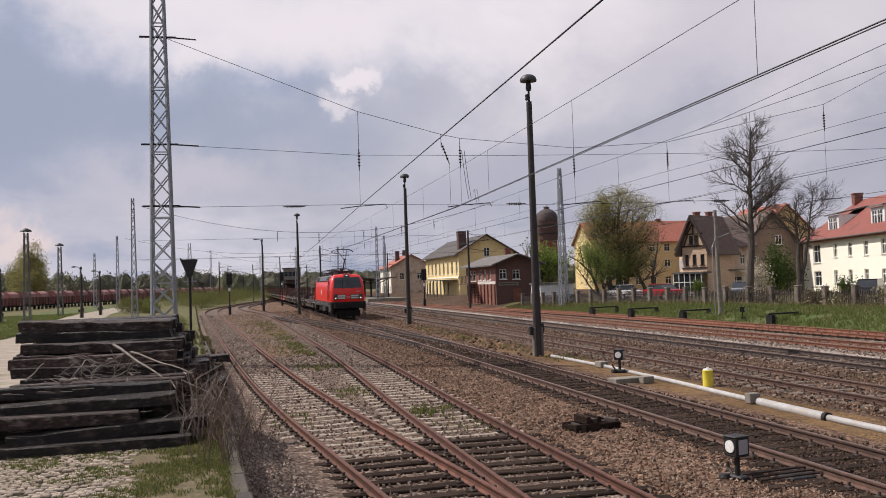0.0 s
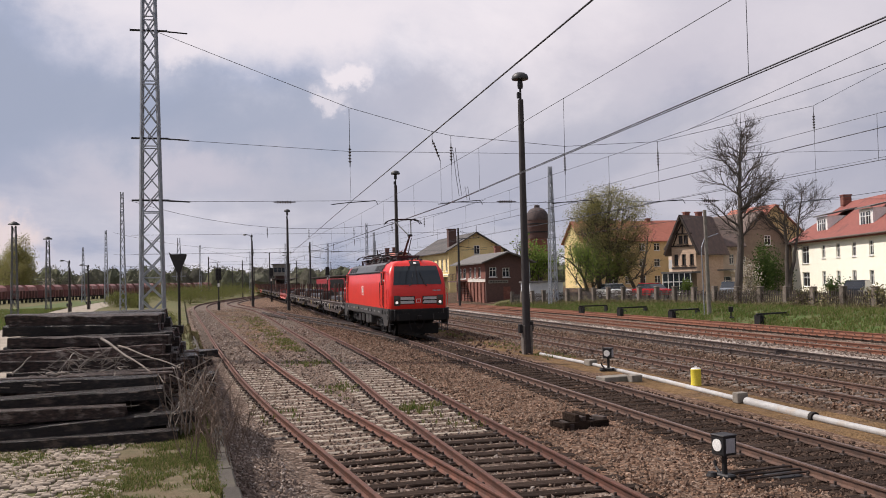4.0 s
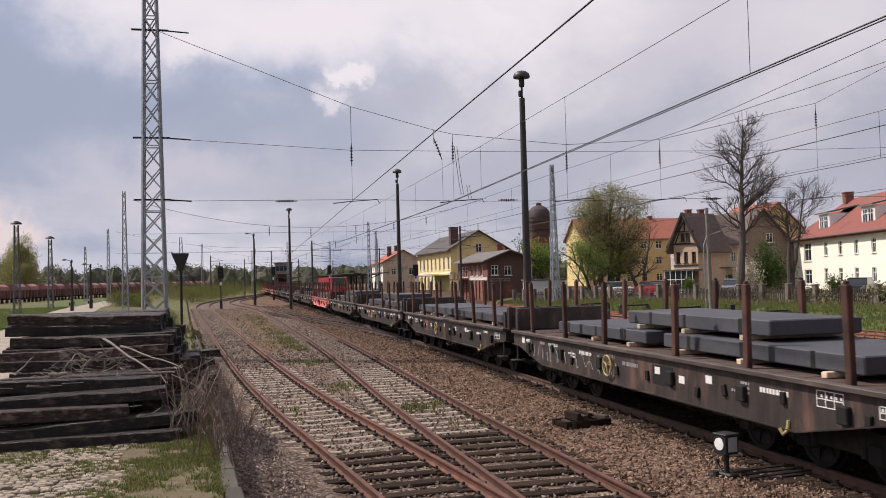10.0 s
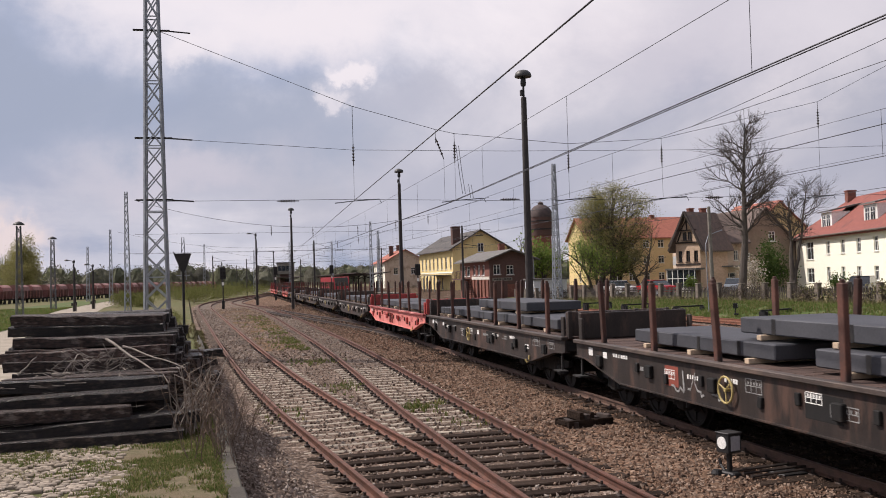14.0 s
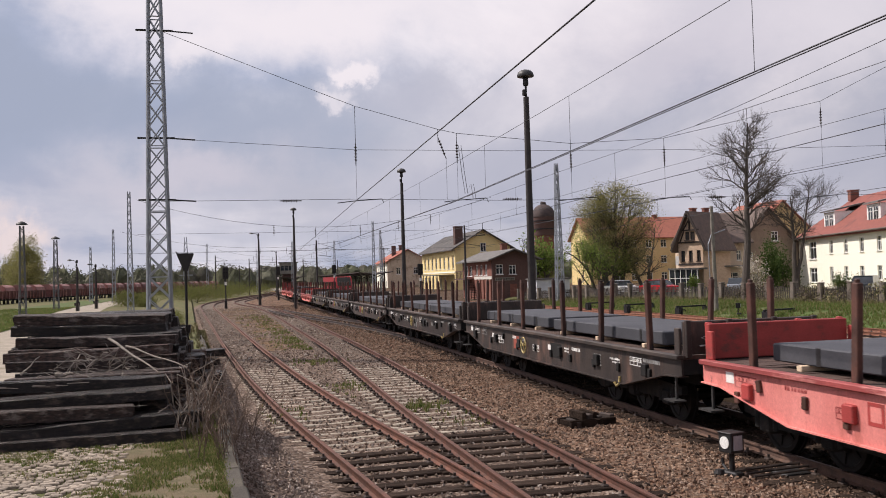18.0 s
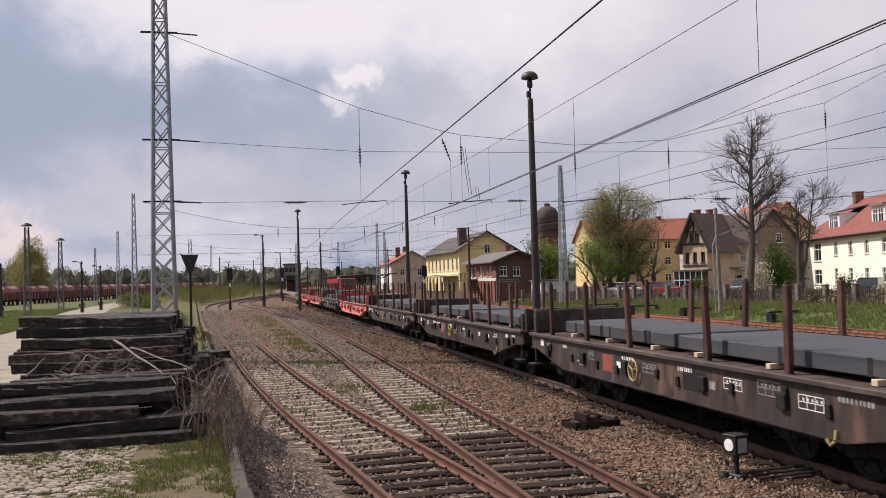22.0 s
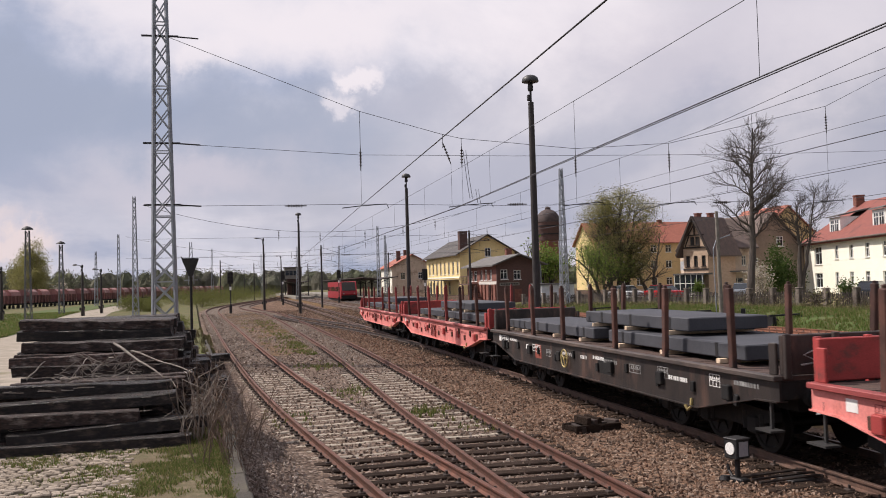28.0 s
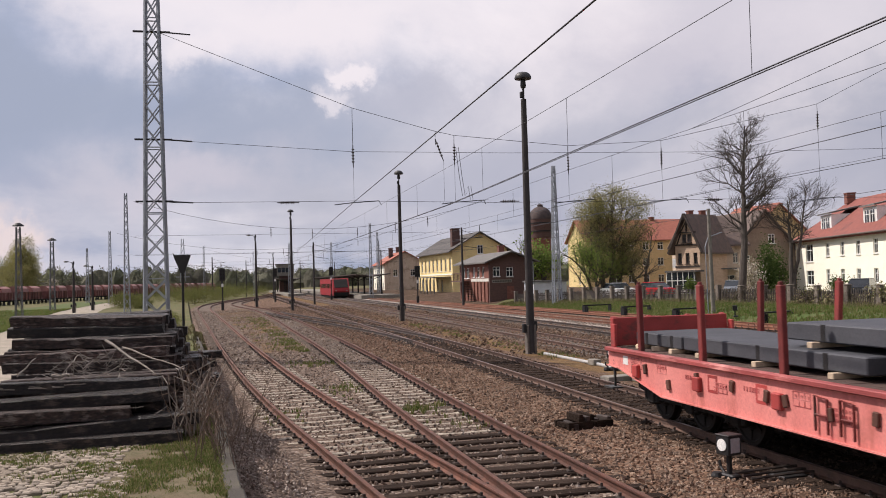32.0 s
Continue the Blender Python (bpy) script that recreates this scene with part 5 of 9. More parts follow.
    for xx in (-1.0, 1.0):
        g.box(xx - 0.02, b0 + 4.4, 0.50, xx + 0.02, b1 - 4.4, 0.9)
    g.tube([(-0.3, 5.3, 0.5), (-0.3, 10.8, 0.5)], 0.035, 6)
    part("brake_gear", g, M_BLACK, w)
    for yy, sg in ((b0 + 0.05, 1), (b1 - 0.05, -1)):
        e = part("end_board", END_BOARD[end_paint.name], None, w, "low steel end board", Matrix.Translation((0, yy, 0)))
        for xx in (-1.26, -0.45, 0.45, 1.26):
            part("board_stanchion", END_POST[end_paint.name], None, e, "", Matrix.Translation((xx, -sg * 0.07, 0)))
        for s in (-1, 1):
            part("corner_gusset", END_FLAP[end_paint.name], None, w, "", Matrix.Translation((s * 1.345, yy + sg * 0.145, 0)))
        g = Geo()
        for s in (-1, 1):
            g.tube([(s * 1.05, yy - sg * 0.10, 1.4), (s * 0.8, yy - sg * 0.16, 1.44), (s * 1.05, yy - sg * 0.16, 1.55), (s * 0.8, yy - sg * 0.1, 1.62)], 0.016, 6)
        part("hand_grip", g, M_SILVER, w)
        for s in (-1, 1):
            g = Geo()
            yb = b0 if sg > 0 else b1
            mm = Matrix.Translation((s * 0.875, yb, 1.04)) @ pose(0, 0, 0, 90 * sg, 0, 0)
            g.lathe([(0.14, -0.02), (0.14, 0.1), (0.09, 0.11), (0.09, 0.3), (0.22, 0.31), (0.23, 0.36), (0.05, 0.38)], 14, mm)
            part("buffer", g, M_BLACK, w, "", None, True)
        g = Geo()
        yb = b0 if sg > 0 else b1
        g.tube([(0, yb, 0.98), (0, yb - sg * 0.36, 0.95)], 0.06, 6)
        hose(g, (0.35, yb, 0.85), (0.2, yb - sg * 0.36, 0.8), 0.25)
        part("coupling", g, M_BLACK, w)
    # stakes
    for yy in STAKES:
        for s in (-1, 1):
            g = Geo()
            g.box(-0.046, -0.064, -0.3, 0.046, 0.064, 1.28, 0.012)
            g.box(-0.034, -0.028, 1.27, 0.034, 0.028, 1.33, 0.012)
            lean = rnd.uniform(-2.0, 4.2)
            part("stake", g, M_STAKE if not red or index == 4 or (index != 13 and rnd.random() < 0.5) else M_STAKER, w, "", Matrix.Translation((s * 1.30, yy, 1.25)) @ pose(0, 0, 0, lean, s * rnd.uniform(-0.5, 2.6), 0))
    for yb in (3.15, WAGON_LEN - 3.15):
        bg = part("bogie", BOGIE_MESH, None, w, "", Matrix.Translation((0, yb, 0)))
        for a in (-1.5, 0, 1.5):
            ws = part("wheelset", WAGON_WHEEL, None, bg, "", Matrix.Translation((0, a, 0.46)))
            WHEELS.append((ws, 0.46, (0, a, 0.46)))
    for ob in w.children:               # the body rides above its bogies and buffers
        if ob.name.split(".")[0] not in ("bogie", "buffer", "coupling"):
            ob.matrix_basis = Matrix.Translation((0, 0, DECK_LIFT)) @ ob.matrix_basis
    return w


RED_WAGONS = {4: M_WREDF, 10: M_WREDF, 12: M_WREDF, 13: M_WREDF}
TWO_LAYERS = {0, 2, 3, 11, 12, 13}
WAGONS, CARGO = [], []
for k in range(14):
    red = k in RED_WAGONS
    WAGONS.append(wagon(k, RED_WAGONS[k] if red else M_WBROWN, M_WRED if red else M_WBROWN, RED_WAGONS.get(k), 100 + k))



def slab(length, width, thick, x, y, z, wagon_index, seed):
    rnd = random.Random(seed)
    t = thing("steel_slab", "thick dark grey steel slab lying on pale timber blocks on a flat wagon" if z < 1.5 else "thick dark grey steel slab stacked on other slabs", "steel slab", group="slabs on the freight train")
    g = Geo()
    g.box(-width / 2, 0, 0, width / 2, length, thick, 0.02)
    part("slab_body", g, M_SLAB, t)
    g = Geo()
    n = max(2, int(length / 1.6))
    for k in range(n):
        yy = length * (k + 0.5) / n + rnd.uniform(-0.2, 0.2)
        g.box(-width / 2 - 0.004, yy - 0.05, 0.005, -width / 2 + 0.01, yy + 0.05, thick - 0.005)
    part("cut_mark", g, M_DARKMETAL, t)
    g = Geo()
    for yy in (length * 0.12, length * 0.5, length * 0.86):
        g.box(-width / 2 - 0.12, yy - 0.06, -0.085, width / 2 + 0.05, yy + 0.06, 0, 0.006)
    part("timber_block", g, M_DUNNAGE, t, "pale timber packing")
    CARGO.append((t, wagon_index, x, y, z + DECK_LIFT))


for k in range(14):
    r = random.Random(300 + k)
    if k in TWO_LAYERS:
        slab(5.6, 2.1, 0.26, 0.05, 1.9, 1.325, k, k)
        slab(4.9, 1.75, 0.25, -0.12, 8.2 + r.uniform(-0.3, 0.3), 1.325, k, k + 20)
        slab(5.2, 1.7, 0.26, 0.12, 4.6 + r.uniform(-0.6, 0.6), 1.68, k, k + 40)
        if k % 2:
            slab(1.9, 2.0, 0.24, 0.0, 13.2, 1.325, k, k + 60)
    else:
        slab(6.2, 2.15, 0.26, 0.0, 1.7 + r.uniform(-0.2, 0.2), 1.325, k, k)
        slab(5.9, 2.1, 0.27, 0.03, 8.3 + r.uniform(-0.2, 0.2), 1.325, k, k + 20)


def motions():
    """The train rolls past and gathers speed; its wheels turn."""
    times = [0.5 * i for i in range(65)]
    walk(LOCO, [(t, pose(TRAIN_X, LOCO_Y - gone(t), 0)) for t in times])
    for k, w in enumerate(WAGONS):
        y = LOCO_Y + LOCO_LEN + k * WAGON_LEN
        walk(w, [(t, pose(TRAIN_X, y - gone(t), 0)) for t in times])
    for ob, k, x, dy, z in CARGO:
        y = LOCO_Y + LOCO_LEN + k * WAGON_LEN + dy
        walk(ob, [(t, pose(TRAIN_X + x, y - gone(t), z)) for t in times])
    ticks = [i * 0.0667 for i in range(480)] + [32.0]
    spun = {}
    for ob, r, p in WHEELS:
        if r not in spun:
            spun[r] = [(t, math.degrees(gone(t) / r)) for t in ticks]
        walk(ob, [(t, pose(p[0], p[1], p[2], a, 0, 0)) for t, a in spun[r]])


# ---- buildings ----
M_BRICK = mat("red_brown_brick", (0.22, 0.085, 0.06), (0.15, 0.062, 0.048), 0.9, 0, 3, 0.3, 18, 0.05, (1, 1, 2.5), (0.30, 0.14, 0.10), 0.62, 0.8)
M_BRICKD = mat("dark_and_shaded_brick", (0.12, 0.066, 0.055), (0.085, 0.05, 0.044), 0.9, 0, 3, 0.3, 18, 0.05, (1, 1, 2.5))
M_YPLASTER = mat("yellow_render", (0.76, 0.60, 0.29), (0.69, 0.54, 0.26), 0.9, 0, 1.2, 0.08, 25, 0.03, (1, 1, 1), (0.45, 0.33, 0.14), 0.66, 0.4)
M_OCHRE = mat("ochre_render", (0.68, 0.48, 0.25), (0.60, 0.42, 0.21), 0.9, 0, 1.0, 0.08, 25, 0.03, (1, 1, 1), (0.38, 0.25, 0.10), 0.66, 0.4)
M_CREAM = mat("cream_render", (0.87, 0.84, 0.72), (0.83, 0.80, 0.68), 0.88, 0, 0.8, 0.05, 25, 0.02)
M_PALEW = mat("off_white_render", (0.66, 0.62, 0.55), (0.55, 0.52, 0.47), 0.9, 0, 0.8, 0.05, 25, 0.02, (1, 1, 1), (0.44, 0.40, 0.36), 0.66, 0.4)
M_SANDBRICK = mat("sandy_yellow_brick", (0.60, 0.44, 0.32), (0.49, 0.35, 0.25), 0.9, 0, 2, 0.25, 20, 0.03, (1, 1, 2.5))
M_WINGWALL = mat("pale_brown_render", (0.58, 0.46, 0.35), (0.48, 0.38, 0.285), 0.9, 0, 1.2, 0.1, 25, 0.03, (1, 1, 1), (0.26, 0.19, 0.13), 0.6, 0.5)
M_BROWNWALL = mat("brown_plaster", (0.30, 0.225, 0.165), (0.235, 0.175, 0.13), 0.9, 0, 1.2, 0.1, 25, 0.03)
M_TILE = mat("red_roof_tile", (0.25, 0.078, 0.06), (0.19, 0.063, 0.05), 0.85, 0, 2, 0.25, 12, 0.04, (1, 1, 1), (0.12, 0.05, 0.042), 0.64, 0.5)
M_TILEO = mat("orange_roof_tile", (0.36, 0.125, 0.085), (0.28, 0.098, 0.068), 0.85, 0, 2, 0.25, 12, 0.04, (1, 1, 1), (0.28, 0.10, 0.065), 0.64, 0.5)
M_SLATE = mat("dark_grey_roofing", (0.078, 0.070, 0.066), (0.055, 0.050, 0.048), 0.85, 0, 2, 0.2, 14, 0.04, (1, 1, 1), (0.15, 0.13, 0.11), 0.62, 0.6)
M_BRTILE = mat("brown_roof_tile", (0.145, 0.105, 0.088), (0.105, 0.08, 0.07), 0.85, 0, 2, 0.25, 12, 0.04)
M_GREYROOF = mat("grey_brown_felt", (0.15, 0.14, 0.13), (0.105, 0.098, 0.092), 0.9, 0, 1.5, 0.1, 20, 0.03)
M_DWOOD = mat("dark_timber_frame", (0.05, 0.035, 0.028), (0.035, 0.026, 0.022), 0.8, 0, 3, 0.2, 30, 0.1)
M_BLUEWALL = mat("pale_metal_cladding", (0.62, 0.63, 0.64), (0.52, 0.53, 0.55), 0.6, 0.1, 1.5, 0.05, 25, 0.02)


def wall_geo(length, height, holes, thick=0.35, top=None):
    """A wall in the x-z plane, its face at y = 0, built round its openings (x, z, w, h)."""
    xs = sorted({0.0, length, *[h[0] for h in holes], *[h[0] + h[2] for h in holes]})
    zs = sorted({0.0, height, *[h[1] for h in holes], *[h[1] + h[3] for h in holes]})

    def solid_cell(i, j):
        x, z = (xs[i] + xs[i + 1]) / 2, (zs[j] + zs[j + 1]) / 2
        return not any(h[0] < x < h[0] + h[2] and h[1] < z < h[1] + h[3] for h in holes)
    return grid_geo(xs, zs, 0.0, thick, solid_cell)


def grid_geo(xs, zs, d0, d1, solid_cell):
    """A slab of grid cells in one piece, open where a cell is not solid."""
    g = Geo()
    nx, nz = len(xs), len(zs)
    g.v = [(x, d, z) for d in (d0, d1) for z in zs for x in xs]

    def full(i, j):
        return 0 <= i < nx - 1 and 0 <= j < nz - 1 and solid_cell(i, j)
    o = nx * nz
    for j in range(nz - 1):
        for i in range(nx - 1):
            if not full(i, j):
                continue
            a, b, c, d = j * nx + i, j * nx + i + 1, (j + 1) * nx + i + 1, (j + 1) * nx + i
            g.f += [(a, b, c, d), (a + o, d + o, c + o, b + o)]
            for (p, q), ok in (((a, b), full(i, j - 1)), ((b, c), full(i + 1, j)), ((c, d), full(i, j + 1)), ((d, a), full(i - 1, j))):
                if not ok:
                    g.f.append((p, p + o, q + o, q))
    return g


def frame_geo(xs, zs, d0, d1):
    """A window frame with its bars in one piece: every second cell of the grid stays open."""
    return grid_geo(xs, zs, d0, d1, lambda i, j: not (i % 2 and j % 2))


def window_part(parent, m, x, z, w, h, frame_mat, bars_n=1, sill=True, cross=True, label=""):
    t = 0.07
    xs = [x, x + t]
    for k in range(bars_n):
        xx = x + w * (k + 1) / (bars_n + 1)
        xs += [xx - 0.035, xx + 0.035]
    xs += [x + w - t, x + w]
    zs = [z, z + t] + ([z + h * 0.64, z + h * 0.64 + 0.06] if cross else []) + [z + h - t, z + h]
    g = frame_geo(xs, zs, 0.10, 0.17)
    win = part("window", g, frame_mat, parent, label, m)
    g = Geo()
    g.box(x + 0.02, 0.13, z + 0.02, x + w - 0.02, 0.145, z + h - 0.02)
    part("pane", g, M_GLASS, win)
    if sill:
        g = Geo()
        g.box(x - 0.08, -0.10, z - 0.07, x + w + 0.08, 0.10, z - 0.004)
        part("sill", g, frame_mat, win)
    return win


def gable_roof(L, D, H, rise, over, ridge, thick=0.16):
    """Two slabs that meet at the ridge, running along x or y, with their eaves."""
    g = Geo()
    if ridge == "x":
        k = rise / (D / 2)
        for s in (0, 1):
            a = (-over, H - over * k) if s == 0 else (D + over, H - over * k)
            o = [a, (D / 2, H + rise), (D / 2, H + rise + thick), (a[0], a[1] + thick)]
            g.prism(o, -over, L + over, "x")
    else:
        k = rise / (L / 2)
        for s in (0, 1):
            a = (-over, H - over * k) if s == 0 else (L + over, H - over * k)
            o = [a, (L / 2, H + rise), (L / 2, H + rise + thick), (a[0], a[1] + thick)]
            g.prism(o, -over, D + over, "y")
    return g


def gable_wall(width, H, rise, thick, axis, at):
    g = Geo()
    if axis == "y":      # closes the front: outline in x-z
        g.prism([(0, H), (width, H), (width / 2, H + rise)], at, at + thick, "y")
    else:
        g.prism([(0, H), (width, H), (width / 2, H + rise)], at, at + thick, "x")
    return g


def chimney(parent, x, y, z0, z1, w=0.6, m=None):
    g = Geo()
    g.box(x - w / 2, y - w / 2, z0, x + w / 2, y + w / 2, z1 - 0.12)
    g.box(x - w / 2 - 0.07, y - w / 2 - 0.07, z1 - 0.12, x + w / 2 + 0.07, y + w / 2 + 0.07, z1)
    part("chimney", g, m or M_BRICK, parent)


def house(name, label, at, L, D, H, rise, ridge, walls, roof_mat, front=(), left=(), over=0.45, frames=None, front_bars=1, side_mat=None, top_wins=(), kinds="house"):
    h = thing(name, label, kinds, at)
    frames = frames or M_WHITE
    side_mat = side_mat or walls
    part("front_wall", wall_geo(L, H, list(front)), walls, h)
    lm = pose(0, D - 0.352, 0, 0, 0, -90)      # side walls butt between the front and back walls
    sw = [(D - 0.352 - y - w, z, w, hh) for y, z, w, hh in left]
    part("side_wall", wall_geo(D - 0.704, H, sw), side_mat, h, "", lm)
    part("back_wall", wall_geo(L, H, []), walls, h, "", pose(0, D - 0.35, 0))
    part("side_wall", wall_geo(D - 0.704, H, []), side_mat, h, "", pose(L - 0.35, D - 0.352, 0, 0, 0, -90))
    g = Geo()
    if ridge == "y":
        for y in (0.002, D - 0.352):
            part("gable", gable_wall(L, H, rise, 0.35, "y", y), walls, h)
    elif ridge == "x":
        for x in (0.002, L - 0.352):
            part("gable", gable_wall(D, H, rise, 0.35, "x", x), side_mat, h)
    if ridge != "hip":
        part("roof", gable_roof(L, D, H + 0.01, rise, over, ridge), roof_mat, h)
    for x, z, w, hh in front:
        window_part(h, None, x, z, w, hh, frames, front_bars)
    for x, z, w, hh in sw:
        window_part(h, lm, x, z, w, hh, frames, front_bars)
    for x, z, w, hh in top_wins:      # in the gable: set on the face
        window_part(h, pose(0, -0.16, 0), x, z, w, hh, frames, 1)
    return h


# brick signal box beside the tracks; front shade painted in as darker brick than the sides
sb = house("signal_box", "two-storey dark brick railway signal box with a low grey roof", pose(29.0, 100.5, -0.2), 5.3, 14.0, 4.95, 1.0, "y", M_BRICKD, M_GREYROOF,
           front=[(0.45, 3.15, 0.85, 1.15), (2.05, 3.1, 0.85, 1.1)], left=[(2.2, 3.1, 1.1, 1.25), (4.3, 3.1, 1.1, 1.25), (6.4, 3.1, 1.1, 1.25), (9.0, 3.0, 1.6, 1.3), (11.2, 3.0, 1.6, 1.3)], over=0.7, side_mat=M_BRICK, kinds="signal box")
g = Geo()
g.box(0.3, -0.06, 2.42, 2.7, -0.003, 2.78)
part("name_board", g, M_CONC, sb, "pale name board")
g = Geo()
for k in range(11):
    g.box(0.42 + k * 0.2, -0.07, 2.52, 0.55 + k * 0.2, -0.062, 2.68)
tagged(part("name_lettering", g, M_DARKMETAL, sb), kind="stuff")
g = Geo()
g.box(2.1, -0.05, 0.2, 2.95, -0.004, 2.0)
part("door", g, M_BRICK, sb, "painted brown door")
for k in range(9):      # brick piers along the side
    g = Geo()
    g.box(-0.14, 0.4 + k * 1.55, 0.0, -0.003, 0.8 + k * 1.55, 2.6)
    part("brick_pier", g, M_BRICK, sb)
g = Geo()
g.box(-0.06, 0.2, 2.6, -0.003, 8.0, 2.95)
part("white_band", g, M_PALEW, sb)
g = Geo()
g.box(-1.2, 8.4, 2.6, -0.004, 13.8, 2.75)
for k in range(8):
    g.box(-1.18, 8.5 + k * 0.72, 2.75, -1.12, 8.56 + k * 0.72, 3.7)
g.box(-1.18, 8.5, 3.64, -1.12, 13.6, 3.7)
part("gallery", g, M_BRICKD, sb, "railed timber gallery")
g = Geo()
for k in range(12):
    g.box(-1.1, 4.6 + k * 0.32, 0.2 * k, -0.2, 4.95 + k * 0.32, 0.2 * k + 0.05)
part("outside_stair", g, M_DWOOD, sb)
chimney(sb, 3.6, 7, 5.5, 7.0, 0.7)
g = Geo()
g.tube([(5.35, -0.08, 0), (5.35, -0.08, 4.9)], 0.06, 8)
part("downpipe", g, M_GALV, sb)

# yellow station building
front = [(4.1, 6.75, 0.95, 1.35)]
left = [(1.0 + k * 3.15, 4.35, 1.25, 2.0) for k in range(8)] + [(1.0 + k * 3.15, 0.9, 1.25, 2.1) for k in range(2, 8)]
st = house("station_building", "yellow rendered station building with a dark pitched roof", pose(34.3, 140, -0.25), 9.2, 26.5, 7.7, 2.75, "y", M_YPLASTER, M_SLATE, front=(), left=left, over=0.75, kinds="station",
           top_wins=[(4.2, 7.0, 0.95, 1.4)])
g = Geo()
g.box(-0.08, 0, 3.7, -0.003, 26.5, 3.9)
part("string_course", g, M_CREAM, st)
g = Geo()
g.box(-3.0, 1.0, 3.3, -0.01, 12.5, 3.45)
for k in range(5):
    g.box(-2.85, 1.3 + k * 2.7, 0, -2.7, 1.45 + k * 2.7, 3.3)
part("canopy", g, M_GREYROOF, st, "platform canopy on thin posts")
chimney(st, 1.3, 3.0, 8.0, 11.3, 1.3, M_BRICKD)
g = Geo()
g.tube([(4.6, -0.3, 10.5), (4.6, -0.3, 11.6)], 0.05, 6)
part("finial", g, M_DARKMETAL, st)
wh = house("railway_house", "off-white two-storey house with a red tiled roof", pose(33.2, 200, -0.3), 9.4, 16.0, 6.9, 2.6, "y", M_WINGWALL, M_TILEO, side_mat=M_CREAM, left=[(1.2 + k * 2.9, z, 1.1, 1.6) for k in range(5) for z in (1.0, 4.0)], front=[(2.0, 4.0, 1.0, 1.5), (6.0, 4.0, 1.0, 1.5)], over=0.6)
chimney(wh, 2.4, 5, 8.0, 10.6, 0.9, M_BRICKD)
chimney(wh, 5.2, 11, 9.0, 11.0, 0.9, M_BRICKD)

# ochre apartment block with an orange roof; sunlight on its ends painted as paler yellow
front = [(2.2 + k * 2.9, z, 1.15, 1.35) for k in range(7) for z in (1.5, 4.55, 7.4)]
ap = house("apartment_block", "three-storey ochre apartment block with an orange tiled roof", pose(61.4, 150, -0.3), 23.0, 9.0, 9.4, 3.6, "x", M_OCHRE, M_TILEO, front=front, left=[(3.0, z, 1.0, 1.35) for z in (1.5, 4.55, 7.4)], over=0.5, side_mat=M_YPLASTER, kinds="apartment block")
for k, z in enumerate((3.9, 6.9)):
    g = Geo()
    g.box(16.6, -1.3, z, 19.0, -0.004, z + 0.15)
    g.box(16.6, -1.3, z + 0.15, 19.0, -1.22, z + 1.0)
    g.box(16.6, -1.22, z + 0.15, 16.68, -0.004, z + 1.0)
    g.box(18.92, -1.22, z + 0.15, 19.0, -0.004, z + 1.0)
    part("balcony", g, M_BLUEWALL, ap)
for x in (7.5, 15.0):
    chimney(ap, x, 4.5, 12.0, 13.6, 0.7)

# house with a timbered gable that faces the sun, and its long wing
ht = house("gabled_house", "sandy brick house with a dark timber-framed gable and glazed veranda", pose(47.9, 91.3, 0.0, 0, 0, -62), 3.1, 5.4, 5.9, 3.2, "y", M_SANDBRICK, M_BRTILE, over=0.55,
           front=[(0.3, 3.75, 0.5, 1.2), (1.3, 3.75, 0.5, 1.2), (2.3, 3.75, 0.5, 1.2)], left=[(2.0, 3.9, 0.9, 1.4)], frames=M_DWOOD, top_wins=[(1.0, 6.1, 0.45, 0.9), (1.65, 6.1, 0.45, 0.9)])
for a, b, w in (((-0.62, -0.5, 4.95), (1.55, -0.5, 9.25), 0.2), ((3.72, -0.5, 4.95), (1.55, -0.5, 9.25), 0.2), ((0.35, -0.12, 7.2), (2.75, -0.12, 7.2), 0.13), ((1.55, -0.12, 7.2), (1.55, -0.12, 8.9), 0.12), ((0.75, -0.1, 7.2), (1.5, -0.1, 8.3), 0.1), ((2.35, -0.1, 7.2), (1.6, -0.1, 8.3), 0.1), ((0.05, -0.05, 5.85), (3.05, -0.05, 5.85), 0.16), ((0.3, -0.05, 5.95), (0.8, -0.05, 7.1), 0.1), ((2.8, -0.05, 5.95), (2.3, -0.05, 7.1), 0.1)):
    g = Geo()
    g.bar(a, b, w)
    part("timber_brace", g, M_DWOOD, ht)
g = Geo()
g.box(-0.02, -0.06, 3.35, 3.12, -0.004, 3.55)
part("timber_band", g, M_DWOOD, ht)
g = Geo()
g.box(-0.3, -1.7, 2.85, 3.6, -0.004, 3.05)
ver = part("veranda_roof", g, M_GREYROOF, ht, "flat grey veranda roof")
for k in range(6):
    g = Geo()
    g.box(-0.2 + k * 0.7, -1.62, 0, -0.12 + k * 0.7, -1.54, 2.85)
    part("veranda_post", g, M_WHITE, ver)
g = Geo()
g.box(-0.2, -1.6, 0, 3.5, -1.56, 0.9)
part("veranda_panel", g, M_PALEW, ver)
g = Geo()
g.box(-0.2, -1.59, 0.9, 3.5, -1.57, 2.85)
part("veranda_glass", g, M_GLASS, ver)
g = Geo()
g.box(-0.2, -1.61, 1.9, 3.5, -1.55, 1.98)
part("veranda_bar", g, M_WHITE, ver)
